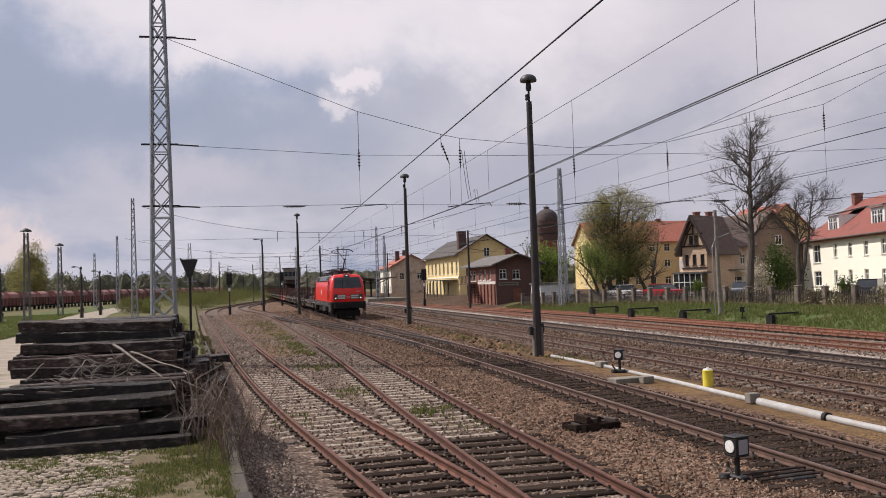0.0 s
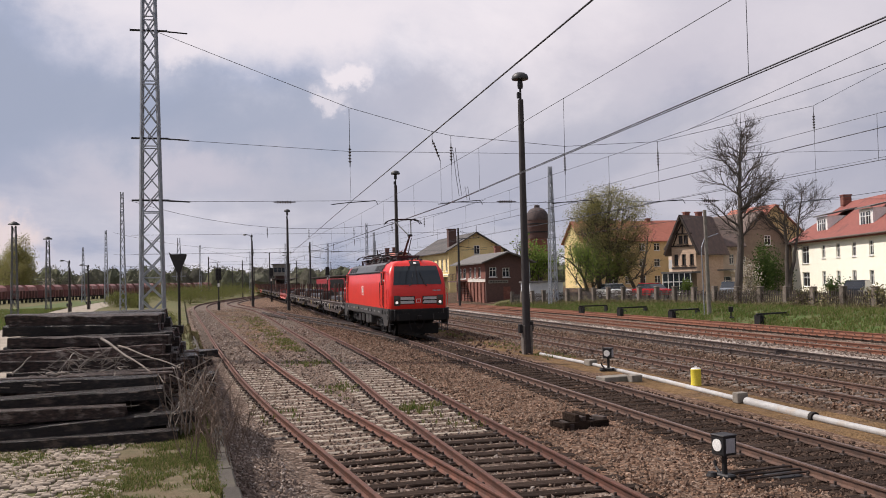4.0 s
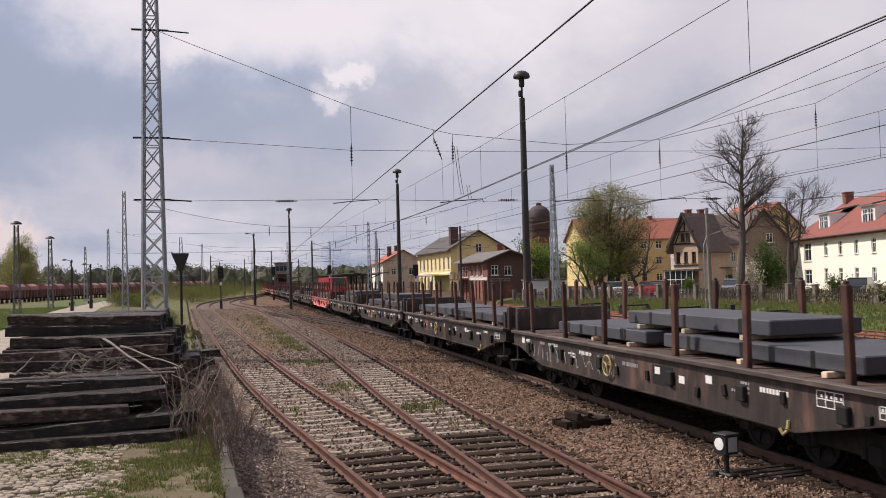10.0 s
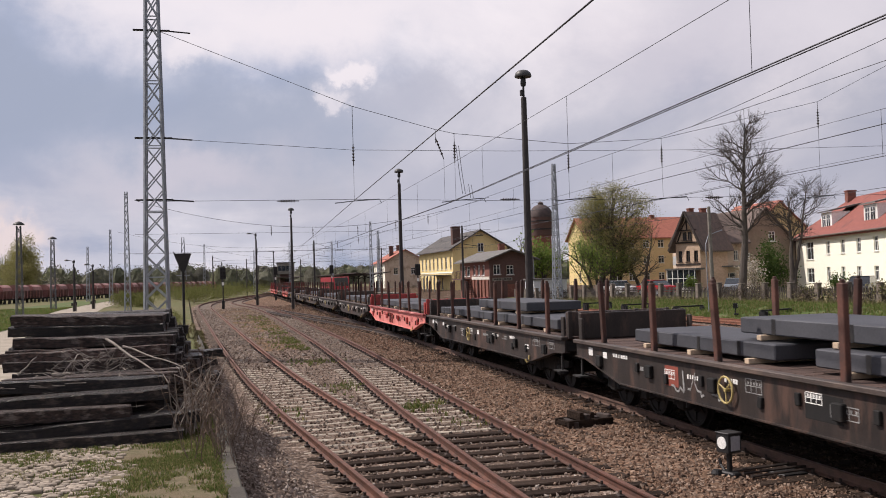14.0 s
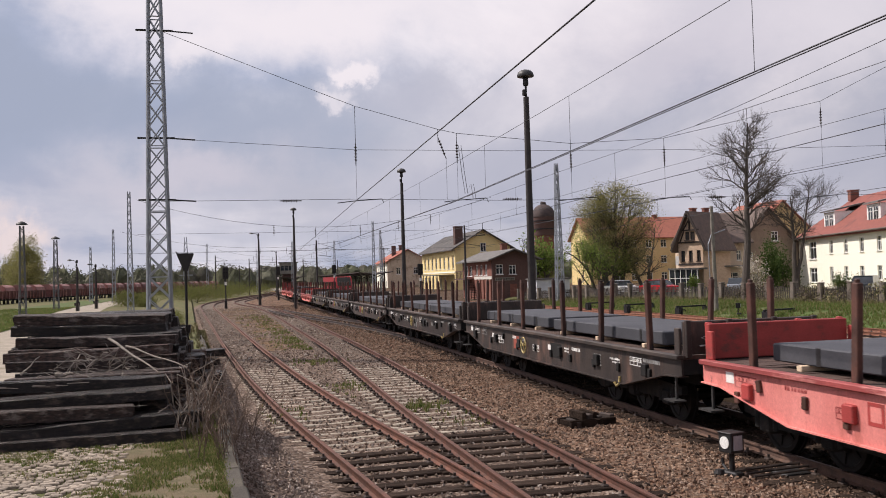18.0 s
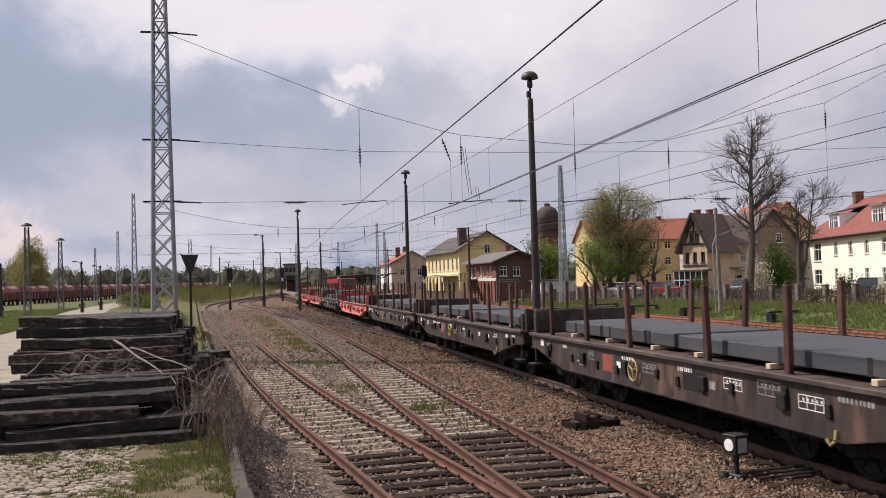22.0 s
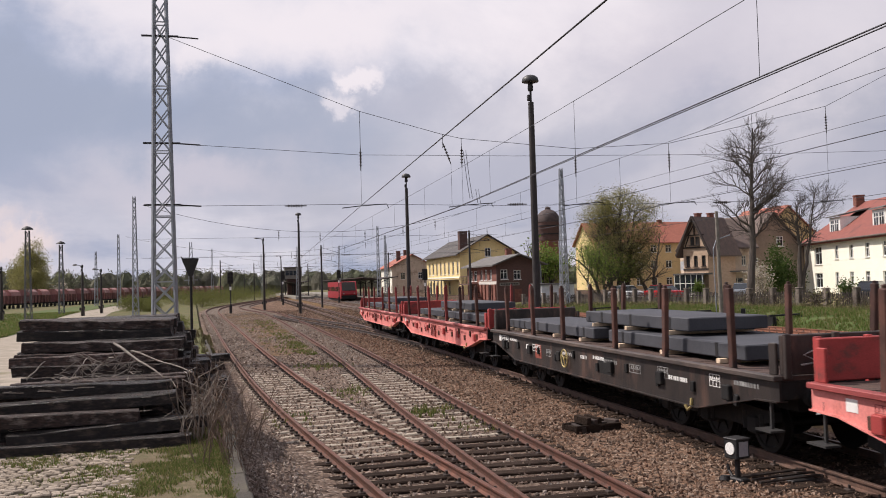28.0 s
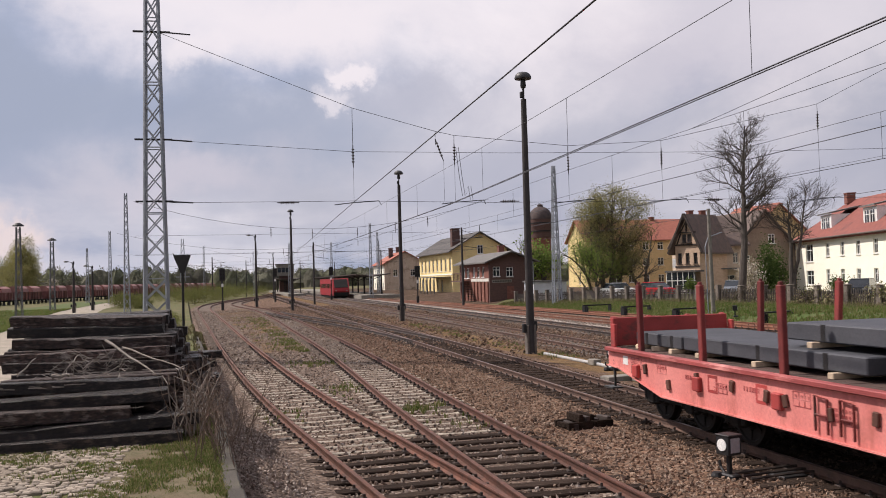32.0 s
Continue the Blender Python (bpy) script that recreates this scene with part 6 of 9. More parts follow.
for z in (3.4, 5.2):
    g = Geo()
    g.box(-1.1, 1.0, z, -0.004, 3.4, z + 0.14)
    g.box(-1.1, 1.0, z + 0.14, -1.03, 3.4, z + 1.0)
    g.box(-1.03, 1.0, z + 0.14, -0.004, 1.07, z + 1.0)
    part("balcony", g, M_BLUEWALL, ht, "pale blue-grey balcony")
wing = house("gabled_house_wing", "long brown plastered house wing with a dark tiled roof", pose(51.3, 91.6, 0.0), 5.5, 7.0, 6.0, 3.1, "x", M_WINGWALL, M_BRTILE, over=0.4, frames=M_PALEW,
             front=[(0.5, 3.75, 0.55, 1.15), (2.1, 3.75, 0.6, 1.15), (3.9, 3.75, 0.6, 1.15), (2.6, 0.9, 1.5, 1.5)])
g = Geo()
g.box(-1.2, -1.1, 3.05, 5.4, -0.004, 3.2)
part("porch_roof", g, M_GREYROOF, wing, "flat porch roof along the wing")
for x in (0.6, 2.2):
    chimney(wing, x, 3.5, 8.6, 10.0, 0.6)
rear = house("brown_gable_house", "dark brown gabled house behind trees", pose(55.9, 92.5, 0.0), 7.8, 12.0, 5.6, 4.1, "y", M_BROWNWALL, M_BRTILE, over=0.5, front=[(1.2, 3.4, 0.8, 1.2)], top_wins=[(4.4, 5.9, 0.8, 1.1)])
hinter = house("red_roofed_house", "ochre house with a steep red roof, half hidden", pose(78, 125, 0), 11.0, 12.0, 8.2, 5.0, "y", M_OCHRE, M_TILEO, over=0.5)
chimney(hinter, 8.3, 4, 10, 13.6, 0.9)

# cream apartment house with a hipped red roof and dormers
RZ = math.degrees(math.atan2(-0.956, -0.293))
wins = [(3.5, 3.6, 2.3, 1.95)] + [(9.8 + 4.05 * k, 4.1, 1.0, 1.38) for k in range(6)] + [(3.5, 1.05, 2.3, 1.6)] + [(9.7 + 4.05 * k, 1.4, 1.0, 1.35) for k in range(6)]
cr = house("cream_apartment_house", "cream rendered apartment house with a red hipped roof and white dormers", pose(63.5, 92.0, 0.0, 0, 0, RZ), 34.0, 11.0, 6.25, 3.6, "hip", M_CREAM, M_TILE, front=wins, frames=M_WHITE, kinds="apartment house", front_bars=1)
g = Geo()
L, D, H, R, o = 34.0, 11.0, 6.25, 4.2, 0.5
k = R / (D / 2)
e = H - o * k * 0.6
vs = [(-o, -o, e), (L + o, -o, e), (L + o, D + o, e), (-o, D + o, e), (2.6, D / 2, H + R), (L - 2.6, D / 2, H + R)]
vs += [(x, y, z - 0.18) for x, y, z in vs[:4]]
g.add(vs, [(0, 1, 5, 4), (1, 2, 5), (2, 3, 4, 5), (3, 0, 4), (0, 6, 7, 1), (1, 7, 8, 2), (2, 8, 9, 3), (3, 9, 6, 0), (6, 9, 8, 7)])
part("roof", g, M_TILE, cr, "red tiled hipped roof")
g = Geo()
g.tube([(-0.6, -0.62, e + 0.02), (L + 0.6, -0.62, e + 0.02)], 0.09, 8)
g.tube([(0.1, -0.12, 0.0), (0.1, -0.12, e)], 0.06, 8)
part("gutter", g, M_BRTILE, cr)
for x in (5.7, 17.4, 28.0):
    g = Geo()
    g.box(x, 1.0, 6.7, x + 3.2, 4.6, 8.6)
    dm = part("dormer", g, M_WHITE, cr, "white boxed dormer")
    g = Geo()
    g.prism([(0.7, 8.6), (4.6, 9.4), (4.6, 9.55), (0.7, 8.75)], x - 0.2, x + 3.4, "x")
    part("dormer_roof", g, M_GREYROOF, dm)
    for q in (0.35, 1.65):
        window_part(dm, pose(0, 0.86, 0), x + q, 6.95, 1.15, 1.4, M_WHITE, 1, False)
chimney(cr, 3.6, 5.0, 10.0, 11.2, 0.9)
chimney(cr, 14.0, 6.0, 10.0, 11.4, 0.9)

# brick water tower with a domed tank
wt = thing("water_tower", "old round brick water tower with a rusty domed tank", "water tower", pose(81.2, 230, -0.3))
g = Geo()
g.lathe([(2.75, 0), (2.65, 13.2), (2.75, 13.4)], 28)
part("shaft", g, M_BRICK, wt, "", None, True)
g = Geo()
g.lathe([(3.0, 13.4), (3.05, 14.0), (3.05, 16.2), (3.1, 16.3), (3.1, 18.4)], 28)
part("tank", g, M_BRICKD, wt, "", None, True)
g = Geo()
g.lathe([(3.2, 18.4), (3.2, 18.7), (3.0, 19.8), (2.5, 20.8), (1.7, 21.5), (0.8, 21.85), (0.75, 22.1), (0.8, 22.4), (0.3, 22.6)], 28)
part("dome", g, mat("rusty_dome", (0.085, 0.06, 0.055), (0.055, 0.042, 0.042), 0.8, 0.1, 1.5, 0.1, 20, 0), wt, "brown domed roof", None, True)
g = Geo()
for z in (15.0, 17.2):
    g.lathe([(3.0, z), (3.22, z + 0.02), (3.22, z + 0.3), (3.0, z + 0.32)], 28)
part("iron_ring", g, M_DARKMETAL, wt)

# small pale hut at the edge of the tracks
hut = thing("equipment_hut", "low pale equipment hut with a flat roof", "hut", pose(30.1, 88, 0.05))
g = Geo()
g.box(0, 0, 0, 3.6, 3.0, 2.2)
part("wall", g, M_BLUEWALL, hut)
g = Geo()
g.box(-0.15, -0.15, 2.2, 3.75, 3.15, 2.36)
part("flat_roof", g, M_GREYROOF, hut)
g = Geo()
g.box(-0.03, 0.7, 0.05, 0.01, 1.7, 2.0)
part("door", g, M_WHITE, hut, "white metal door")

# platform with its roof, the signal tower beyond, and the waiting railcar
pf = thing("platform", "low station platform with pale edge", "platform", pose(0, 0, 0), kind="structure")
g = Geo()
g.box(20.9, 150, -0.28, 27.5, 330, 0.45)
part("platform_body", g, M_CONC, pf)
g = Geo()
g.box(12.0, 205, -0.28, 16.0, 330, 0.4)
part("platform_body", g, M_CONC, pf)
for nm, x, y0, y1 in (("a", 24.2, 158, 250), ("b", 14.0, 225, 262)):
    pr = thing("platform_roof", "dark butterfly platform roof on steel columns", "platform roof", pose(x, 0, 0))
    g = Geo()
    g.prism([(-3.1, 3.95), (0, 3.55), (3.1, 3.95), (3.1, 4.1), (0, 3.72), (-3.1, 4.1)], y0, y1, "y")
    part("roof_sheet", g, M_DWOOD, pr)
    y = y0 + 3
    while y < y1:
        g = Geo()
        g.box(-0.14, y - 0.14, 0.4, 0.14, y + 0.14, 3.6)
        g.bar((0, y, 2.9), (-2.0, y, 3.75), 0.12)
        g.bar((0, y, 2.9), (2.0, y, 3.75), 0.12)
        part("column", g, M_DARKMETAL, pr)
        y += 8.5
ct = thing("control_tower", "square grey railway control tower with a glazed cabin", "control tower", pose(14.6, 262, -0.3))
g = Geo()
g.box(-1.7, -1.5, 0, 1.7, 1.5, 5.2)
part("tower_shaft", g, M_BRICKD, ct)
g = Geo()
g.box(-2.4, -2.2, 5.2, 2.4, 2.2, 8.4)
part("cabin", g, M_CONC, ct)
for k in range(4):
    g = Geo()
    g.box(-2.2 + k * 1.12, -2.24, 6.2, -1.25 + k * 1.12, -2.19, 7.5)
    part("cabin_window", g, M_GLASS, ct)
g = Geo()
g.box(-2.7, -2.5, 8.4, 2.7, 2.5, 8.6)
part("flat_roof", g, M_DWOOD, ct)

M_RAILCAR = mat("dull_railcar_red", (0.29, 0.010, 0.016), (0.24, 0.009, 0.013), 0.5, 0, 1, 0.02, 20, 0)
rc = thing("railcar", "red regional railcar standing at the platform", "train", pose(18.75, 160, 0))
for k in range(1):
    y = k * 25.5
    g = Geo()
    if k == 0:
        o = [(0.9, 0.35), (0.15, 0.6), (0.0, 1.2), (0.22, 1.75), (1.48, 3.25), (1.8, 3.4), (25.0, 3.4), (25.0, 0.35)]
    else:
        o = [(y, 0.35), (y, 3.85), (y + 25, 3.85), (y + 25, 0.35)]
    g.prism(o, -1.42, 1.42, "x")
    car = part("car_body", g, M_RAILCAR, rc)
    for s in (-1, 1):
        for q in range(9):
            g = Geo()
            g.box(s * 1.43 - 0.01, y + 2.6 + q * 2.45, 1.65, s * 1.43 + 0.01, y + 4.3 + q * 2.45, 2.5)
            part("side_window", g, M_GLASS, car)
    g = Geo()
    g.box(-1.25, y + 1.5, 0.0, 1.25, y + 24.5, 0.6)
    part("running_gear", g, M_BLACK, car)
g = Geo()
g.prism([(0.24, 1.75), (1.5, 3.25), (1.44, 3.29), (0.18, 1.79)], -1.2, 1.2, "x")
part("windscreen", g, M_BLACK, rc, "dark sloped windscreen")
g = Geo()
g.box(-1.3, 0.0, 0.3, 1.3, 0.25, 0.95)
part("bumper", g, M_BLACK, rc)
for s in (-1, 1):
    g = Geo()
    g.lathe([(0.12, 0), (0.12, 0.03), (0.03, 0.04)], 12, Matrix.Translation((s * 0.95, 0.02, 1.25)) @ pose(0, 0, 0, 90, 0, 0))
    part("headlight", g, M_LENSOFF, rc)


# ---- the yard: ramp, stack of sleepers, masts, wires, lamps, signals ----
def strip(name, fa, fb, ys, lift, material, label, category):
    def cols(y):
        a, b = fa(y), fb(y)
        return [a + (b - a) * k / 6 for k in range(7)]
    return sheet(cols, ys, lambda x, y: ramp_z(y) + lift, name, material, label, category)


def road_mid(y):
    return float(np.interp(y, [-20, 0, 15, 30, 45, 60, 90, 120, 150, 190], [-5.5, -5.5, -6.4, -7.9, -9.6, -11.5, -15.7, -18.5, -19.8, -21.0]))


strip("paved_road", lambda y: road_mid(y) - float(np.interp(y, [0, 50, 150], [4.2, 2.8, 2.2])) + 0.25 * bump2(3, y, 0.3), lambda y: road_mid(y) + float(np.interp(y, [0, 13.5, 18, 50, 150], [3.3, 3.2, 2.6, 2.5, 2.2])) + 0.3 * bump2(7, y, 0.35),
      [-20 + i * 2 for i in range(106)], 0.022, M_ROAD, "dusty pale stone-paved loading road", "road")

# kerb blocks on the ramp's edge, over a low retaining wall
kerb = thing("ramp_kerb", "weathered concrete edge of the loading ramp", "kerb", kind="structure")
kb = []
for s in range(3):
    r = random.Random(s)
    g = Geo()
    g.box(-0.16, -0.49, -0.22, 0.02, 0.49, 0.035 + 0.01 * r.random(), 0.02)
    kb.append(g.mesh("kerb_block", M_KERB))
rnd = random.Random(5)
y = 1.0
while y < 36:
    part("kerb_block", kb[rnd.randrange(3)], None, kerb, "", pose(ramp_edge(y) + rnd.uniform(-0.012, 0.012), y, ramp_z(y) + rnd.uniform(-0.01, 0.012), 0, rnd.uniform(-1.5, 1.5), math.degrees(0.05) + rnd.uniform(-0.6, 0.6)))
    y += 1.0
g = Geo()
for y in range(-10, 44):
    g.box(-0.05, y, -0.5, -0.01, y + 1.01, ramp_z(y) - 0.15, 0, Matrix.Translation((ramp_edge(y), 0, 0)))
part("retaining_wall", g, M_KERB, kerb)

# stone setts in front of the stack
setts = thing("cobbled_paving", "worn pale stone setts with dirt and grass in the joints", "paving", kind="structure")
M_SETT = mat("pale_sett", (0.31, 0.255, 0.20), (0.205, 0.165, 0.128), 0.85, 0, 6, 0.3, 45, 0.25)
M_SETTS = island_mat("pale_setts", [(0.195, 0.158, 0.122), (0.295, 0.243, 0.19), (0.245, 0.2, 0.155), (0.36, 0.305, 0.245)], 0.85, 0.3)


def sett_geo(w, d, h):
    g = Geo()
    k = 0.012
    vs = [(-w, -d, -0.04), (w, -d, -0.04), (w, d, -0.04), (-w, d, -0.04), (-w, -d, h - k), (w, -d, h - k), (w, d, h - k), (-w, d, h - k), (-w + k, -d + k, h), (w - k, -d + k, h), (w - k, d - k, h), (-w + k, d - k, h)]
    fs = [(0, 1, 5, 4), (1, 2, 6, 5), (2, 3, 7, 6), (3, 0, 4, 7), (4, 5, 9, 8), (5, 6, 10, 9), (6, 7, 11, 10), (7, 4, 8, 11), (8, 9, 10, 11)]
    return g.add(vs, fs)


sett_meshes = []
for k in range(5):
    sett_meshes.append(sett_geo(0.046 + 0.005 * (k % 3), 0.040 + 0.004 * (k % 2), 0.03).mesh("sett", M_SETT))
rest = Geo()
rnd = random.Random(11)
row = 0
y = 7.6
count = 0
while y < 14.6:
    x = -7.2 + 0.07 * (row % 2)
    edge = -1.0 + 0.6 * bump2(1, y, 0.9) - 0.25 * max(0, y - 10.5)
    while x < edge:
        if rnd.random() > 0.05 + 0.25 * max(0, (x + 2.8)):
            m = pose(x + rnd.uniform(-0.012, 0.012), y + rnd.uniform(-0.01, 0.01) + 0.05 * math.sin(x * 1.3), ramp_z(y) + 0.008 + rnd.uniform(-0.01, 0.006), rnd.uniform(-5, 5), rnd.uniform(-5, 5), rnd.uniform(-7, 7))
            if 9.3 < y < 11.4 and -3.9 < x and count < 300:
                part("sett", sett_meshes[rnd.randrange(5)], None, setts, "", m)
                count += 1
            else:
                sg = sett_geo(rnd.uniform(0.042, 0.056), rnd.uniform(0.037, 0.046), 0.03)
                rest.add([m @ Vector(p) for p in sg.v], sg.f)
        x += 0.108
    y += 0.092
    row += 1
tagged(part("sett_field", rest, M_SETTS, setts), kind="stuff")

# stack of old sleepers
M_TIMBERB = mat("brown_split_timber", (0.085, 0.050, 0.039), (0.010, 0.007, 0.006), 0.6, 0, 9.0, 1.0, 70, 0.45, (1.5, 4, 4), (0.24, 0.195, 0.17), 0.61, 3.0, 0.35)
TIMBERS = []
for k in range(8):
    r = random.Random(40 + k)
    n = 8
    g = Geo()
    L = 2.5 + r.uniform(-0.12, 0.1)
    vs, fs = [], []
    # square-sawn section with worn edges; a few broken-out edges
    sec = ((-0.13, 0.0), (0.13, 0.0), (0.13, 0.145), (0.118, 0.16), (-0.118, 0.16), (-0.13, 0.145))
    bite = [0 < i < n - 1 and r.random() < 0.12 for i in range(n)]
    for i in range(n):
        x = -L / 2 + L * i / (n - 1) + (0 if i in (0, n - 1) else r.uniform(-0.06, 0.06))
        last = i in (0, n - 1)
        for q, (dy, dz) in enumerate(sec):
            cut = r.uniform(0.02, 0.05) if bite[i] and q > 3 else 0.0
            vs.append((x + (r.uniform(-0.03, 0.03) if last else 0), dy + r.uniform(-0.003, 0.003) + 0.6 * cut, max(0.0, dz + r.uniform(-0.002, 0.002) - cut)))
    m = len(sec)
    for i in range(n - 1):
        for j in range(m):
            q = (j + 1) % m
            fs.append((i * m + j, i * m + q, i * m + m + q, i * m + m + j))
    fs += [tuple(range(m - 1, -1, -1)), tuple((n - 1) * m + j for j in range(m))]
    TIMBERS.append(g.add(vs, fs).mesh("timber_sleeper", M_TIMBER if k % 5 not in (0, 3) else M_TIMBERB))
rnd = random.Random(21)


def old_sleeper(k, x, y, z, pit, yaw, roll=0.0):
    ob = new("timber_sleeper", TIMBERS[k % 8])
    ob.matrix_basis = pose(x, y, z, roll, pit, yaw)
    tagged(ob, "old black tarred railway sleeper in a loose stack", "sleeper", "sleepers in the stack")


for layer in range(10):
    z = 0.755 + layer * 0.165
    y = (13.15, 13.3, 13.2, 13.35, 13.5, 15.0, 15.15, 15.35, 16.3, 16.6)[layer]
    mid = (-2.2, -2.3, -2.4, -2.35, -2.25, -2.12, -2.22, -2.2, -2.42, -2.44)[layer]
    stop = 18.9 - 0.05 * layer
    start = y
    while y < stop:
        near = y < start + 0.6
        jx = (rnd.uniform(-0.10, 0.16) if layer > 4 else rnd.uniform(-0.30, 0.26)) if near else (rnd.uniform(-0.06, 0.06) if layer > 4 else rnd.uniform(-0.12, 0.16) + 0.126 * (y - start))
        yaw = rnd.uniform(3.0, 8.0) if near and layer < 5 else rnd.uniform(-4.0, 6.0)
        if rnd.random() < 0.9:
            old_sleeper(rnd.randrange(8), mid + jx, y + (rnd.uniform(-0.16, 0.1) if near else 0), z, rnd.uniform(-1.8, 1.8), yaw, rnd.uniform(-7, 7))
        y += 0.285 + rnd.uniform(0, 0.07)
for k, (x, y, z, yaw, pit) in enumerate([(-3.2, 12.86, 0.755, 3, 0), (-1.95, 12.72, 0.755, 4.5, 0), (-1.75, 12.98, 0.92, 9, -1.5), (-2.6, 13.0, 1.1, 5, 1.0), (-0.72, 15.6, 0.755, 80, 0), (-0.74, 15.8, 0.92, 86, 0), (-0.70, 17.0, 1.09, 84, 0), (-0.95, 16.4, 1.26, 86, 0), (-0.9, 16.9, 1.42, 82, 0), (-1.05, 17.4, 1.59, 87, 0)]):
    old_sleeper(k, x, y, z, pit, yaw)
# driftwood sticks and roots on the stack
M_STICK = mat("bleached_wood", (0.38, 0.33, 0.285), (0.20, 0.165, 0.135), 0.9, 0, 5, 0.3, 60, 0.3)
for a, b, r0 in (((-1.95, 14.86, 2.06), (-1.12, 13.75, 1.60), 0.022), ((-1.7, 14.84, 1.94), (-0.75, 14.2, 1.62), 0.015), ((-2.55, 13.9, 1.62), (-2.3, 13.8, 1.64), 0.035), ((-3.15, 14.5, 1.59), (-2.95, 14.82, 1.84), 0.014)):
    g = Geo()
    a, b = Vector(a), Vector(b)
    pts = [a.lerp(b, t / 6) + Vector((0, 0, 0.012 * math.sin(t * 1.7))) for t in range(7)]
    g.tube(pts, r0, 7, True, r0 * 0.5)
    solid("driftwood_stick", g, M_STICK, "bleached dead branch lying on the sleeper stack", "branch", group="branches on the stack", smooth=True)
g = Geo()
rnd = random.Random(8)
for k in range(26):         # pale splinters on the front faces
    p = Vector((rnd.uniform(-3.2, -1.2), 13.1, rnd.choice((1.06, 1.22, 1.39, 1.55, 1.72)) + rnd.uniform(-0.02, 0.02)))
    p.y = 13.0 + 0.45 * (p.z - 0.9)
    q = rnd.uniform(0.06, 0.3)
    g.bar(p, p + Vector((q, q * 0.08, rnd.uniform(-0.02, 0.03))), 0.012, 0.008)
for k in range(75):
    p = Vector((rnd.gauss(-2.05, 0.34), rnd.uniform(13.6, 14.85), 1.59))
    p.z += rnd.uniform(0, 0.28) * max(0, 1 - abs(p.x + 2.05))
    d = Vector((rnd.uniform(-1, 1), rnd.uniform(-0.5, 0.3), rnd.uniform(-0.3, 0.6))).normalized() * rnd.uniform(0.1, 0.35)
    g.tube([p, p + d * 0.5 + Vector((0, 0, rnd.uniform(-0.03, 0.05))), p + d], rnd.uniform(0.003, 0.008), 4)
solid("root_litter", g, M_STICK, "tangle of thin dry roots and bark on the stack", "debris", kind="stuff")

# ---- lattice masts and overhead wires ----
def lattice(name, label, x, y, z0, h, w0, w1, material, cap=False, rz=0, step=None):
    t = thing(name, label, "mast", pose(x, y, z0, 0, 0, rz))

    def corner(k, z):
        w = (w0 + (w1 - w0) * z / h) / 2
        return Vector(((-w, w, w, -w)[k % 4], (-w, -w, w, w)[k % 4], z))
    big = w0 > 0.7
    leg = 0.085 if big else 0.06
    for k in range(4):
        g = Geo()
        g.bar(corner(k, 0), corner(k, h), leg)
        part("leg", g, material, t)
    n = int(h / (step or 0.95 * w0))
    for k in range(4):
        g = Geo()
        for i in range(n):
            a, b = h * i / n, h * (i + 1) / n
            g.bar(corner(k, a), corner(k + 1, b), leg * 0.55)
            g.bar(corner(k + 1, a), corner(k, b), leg * 0.55)
            if i % 3 == 0:
                g.bar(corner(k, a), corner(k + 1, a), leg * 0.5)
        part("lattice_bracing", g, material, t)
    g = Geo()
    g.box(-w0 * 0.9, -w0 * 0.9, -0.5, w0 * 0.9, w0 * 0.9, 0.12, 0.03)
    part("foundation", g, M_CONC, t)
    if cap:
        g = Geo()
        g.lathe([(0.55, 0), (0.5, 0.12), (0.2, 0.3), (0.06, 0.34)], 14, Matrix.Translation((0, 0, h + 0.1)))
        part("lamp_hood", g, M_DARKMETAL, t, "", None, True)
    return t


M_GALVD = mat("dull_grey_steel", (0.15, 0.15, 0.155), (0.10, 0.10, 0.105), 0.7, 0.3, 3, 0.1, 60, 0.06)
SPAN_Y = 38.0
main_mast = lattice("catenary_mast", "tall galvanised lattice mast that carries the cross-span", -3.02, SPAN_Y, 0.55, 18.5, 0.92, 0.34, M_GALV)
for z in (13.25, 8.84, 6.32):
    g = Geo()
    g.bar((-0.75, 0, z - 0.55), (0.7, 0, z - 0.55), 0.07)
    g.tube([(0.4, 0, z - 0.55), (1.5, 0, z - 0.62)], 0.03, 8)
    part("wire_anchor", g, M_DARKMETAL, main_mast)
lattice("catenary_mast", "tall galvanised lattice mast that carries the cross-span", 33.4, SPAN_Y, 0.2, 18.5, 0.92, 0.34, M_GALV)
for k, (x, y, h, w) in enumerate(((-10.7, 98, 12.6, 0.6), (-20.1, 160, 12.4, 0.6), (-26.7, 180, 10.4, 0.6), (30.4, 82, 13.75, 0.75), (20.3, 190, 11.4, 0.55), (22.6, 150, 12.8, 0.55), (27.0, 170, 12.4, 0.55), (30.7, 192, 11.7, 0.55), (12.4, 205, 12, 0.5), (-6.5, 215, 12, 0.5), (5.5, 250, 12, 0.5))):
    lattice("catenary_mast", "slim grey lattice catenary mast", x, y, -0.25 if x > 0 else 0.05, h, w, 0.24, M_GALV, step=0.9)
for x, y, h in ((-20.4, 95, 9.0), (-21.9, 120, 8.8)):
    lattice("yard_light_mast", "dull grey lattice light mast with a hooded lamp", x, y, 0.05, h, 0.62, 0.34, M_GALVD, True, step=0.9)


def wire(a, b, sag, r, n=16):
    a, b = Vector(a), Vector(b)
    g = Geo()
    g.tube([a.lerp(b, t / n) - Vector((0, 0, 4 * sag * (t / n) * (1 - t / n))) for t in range(n + 1)], r, 5, False)
    return g


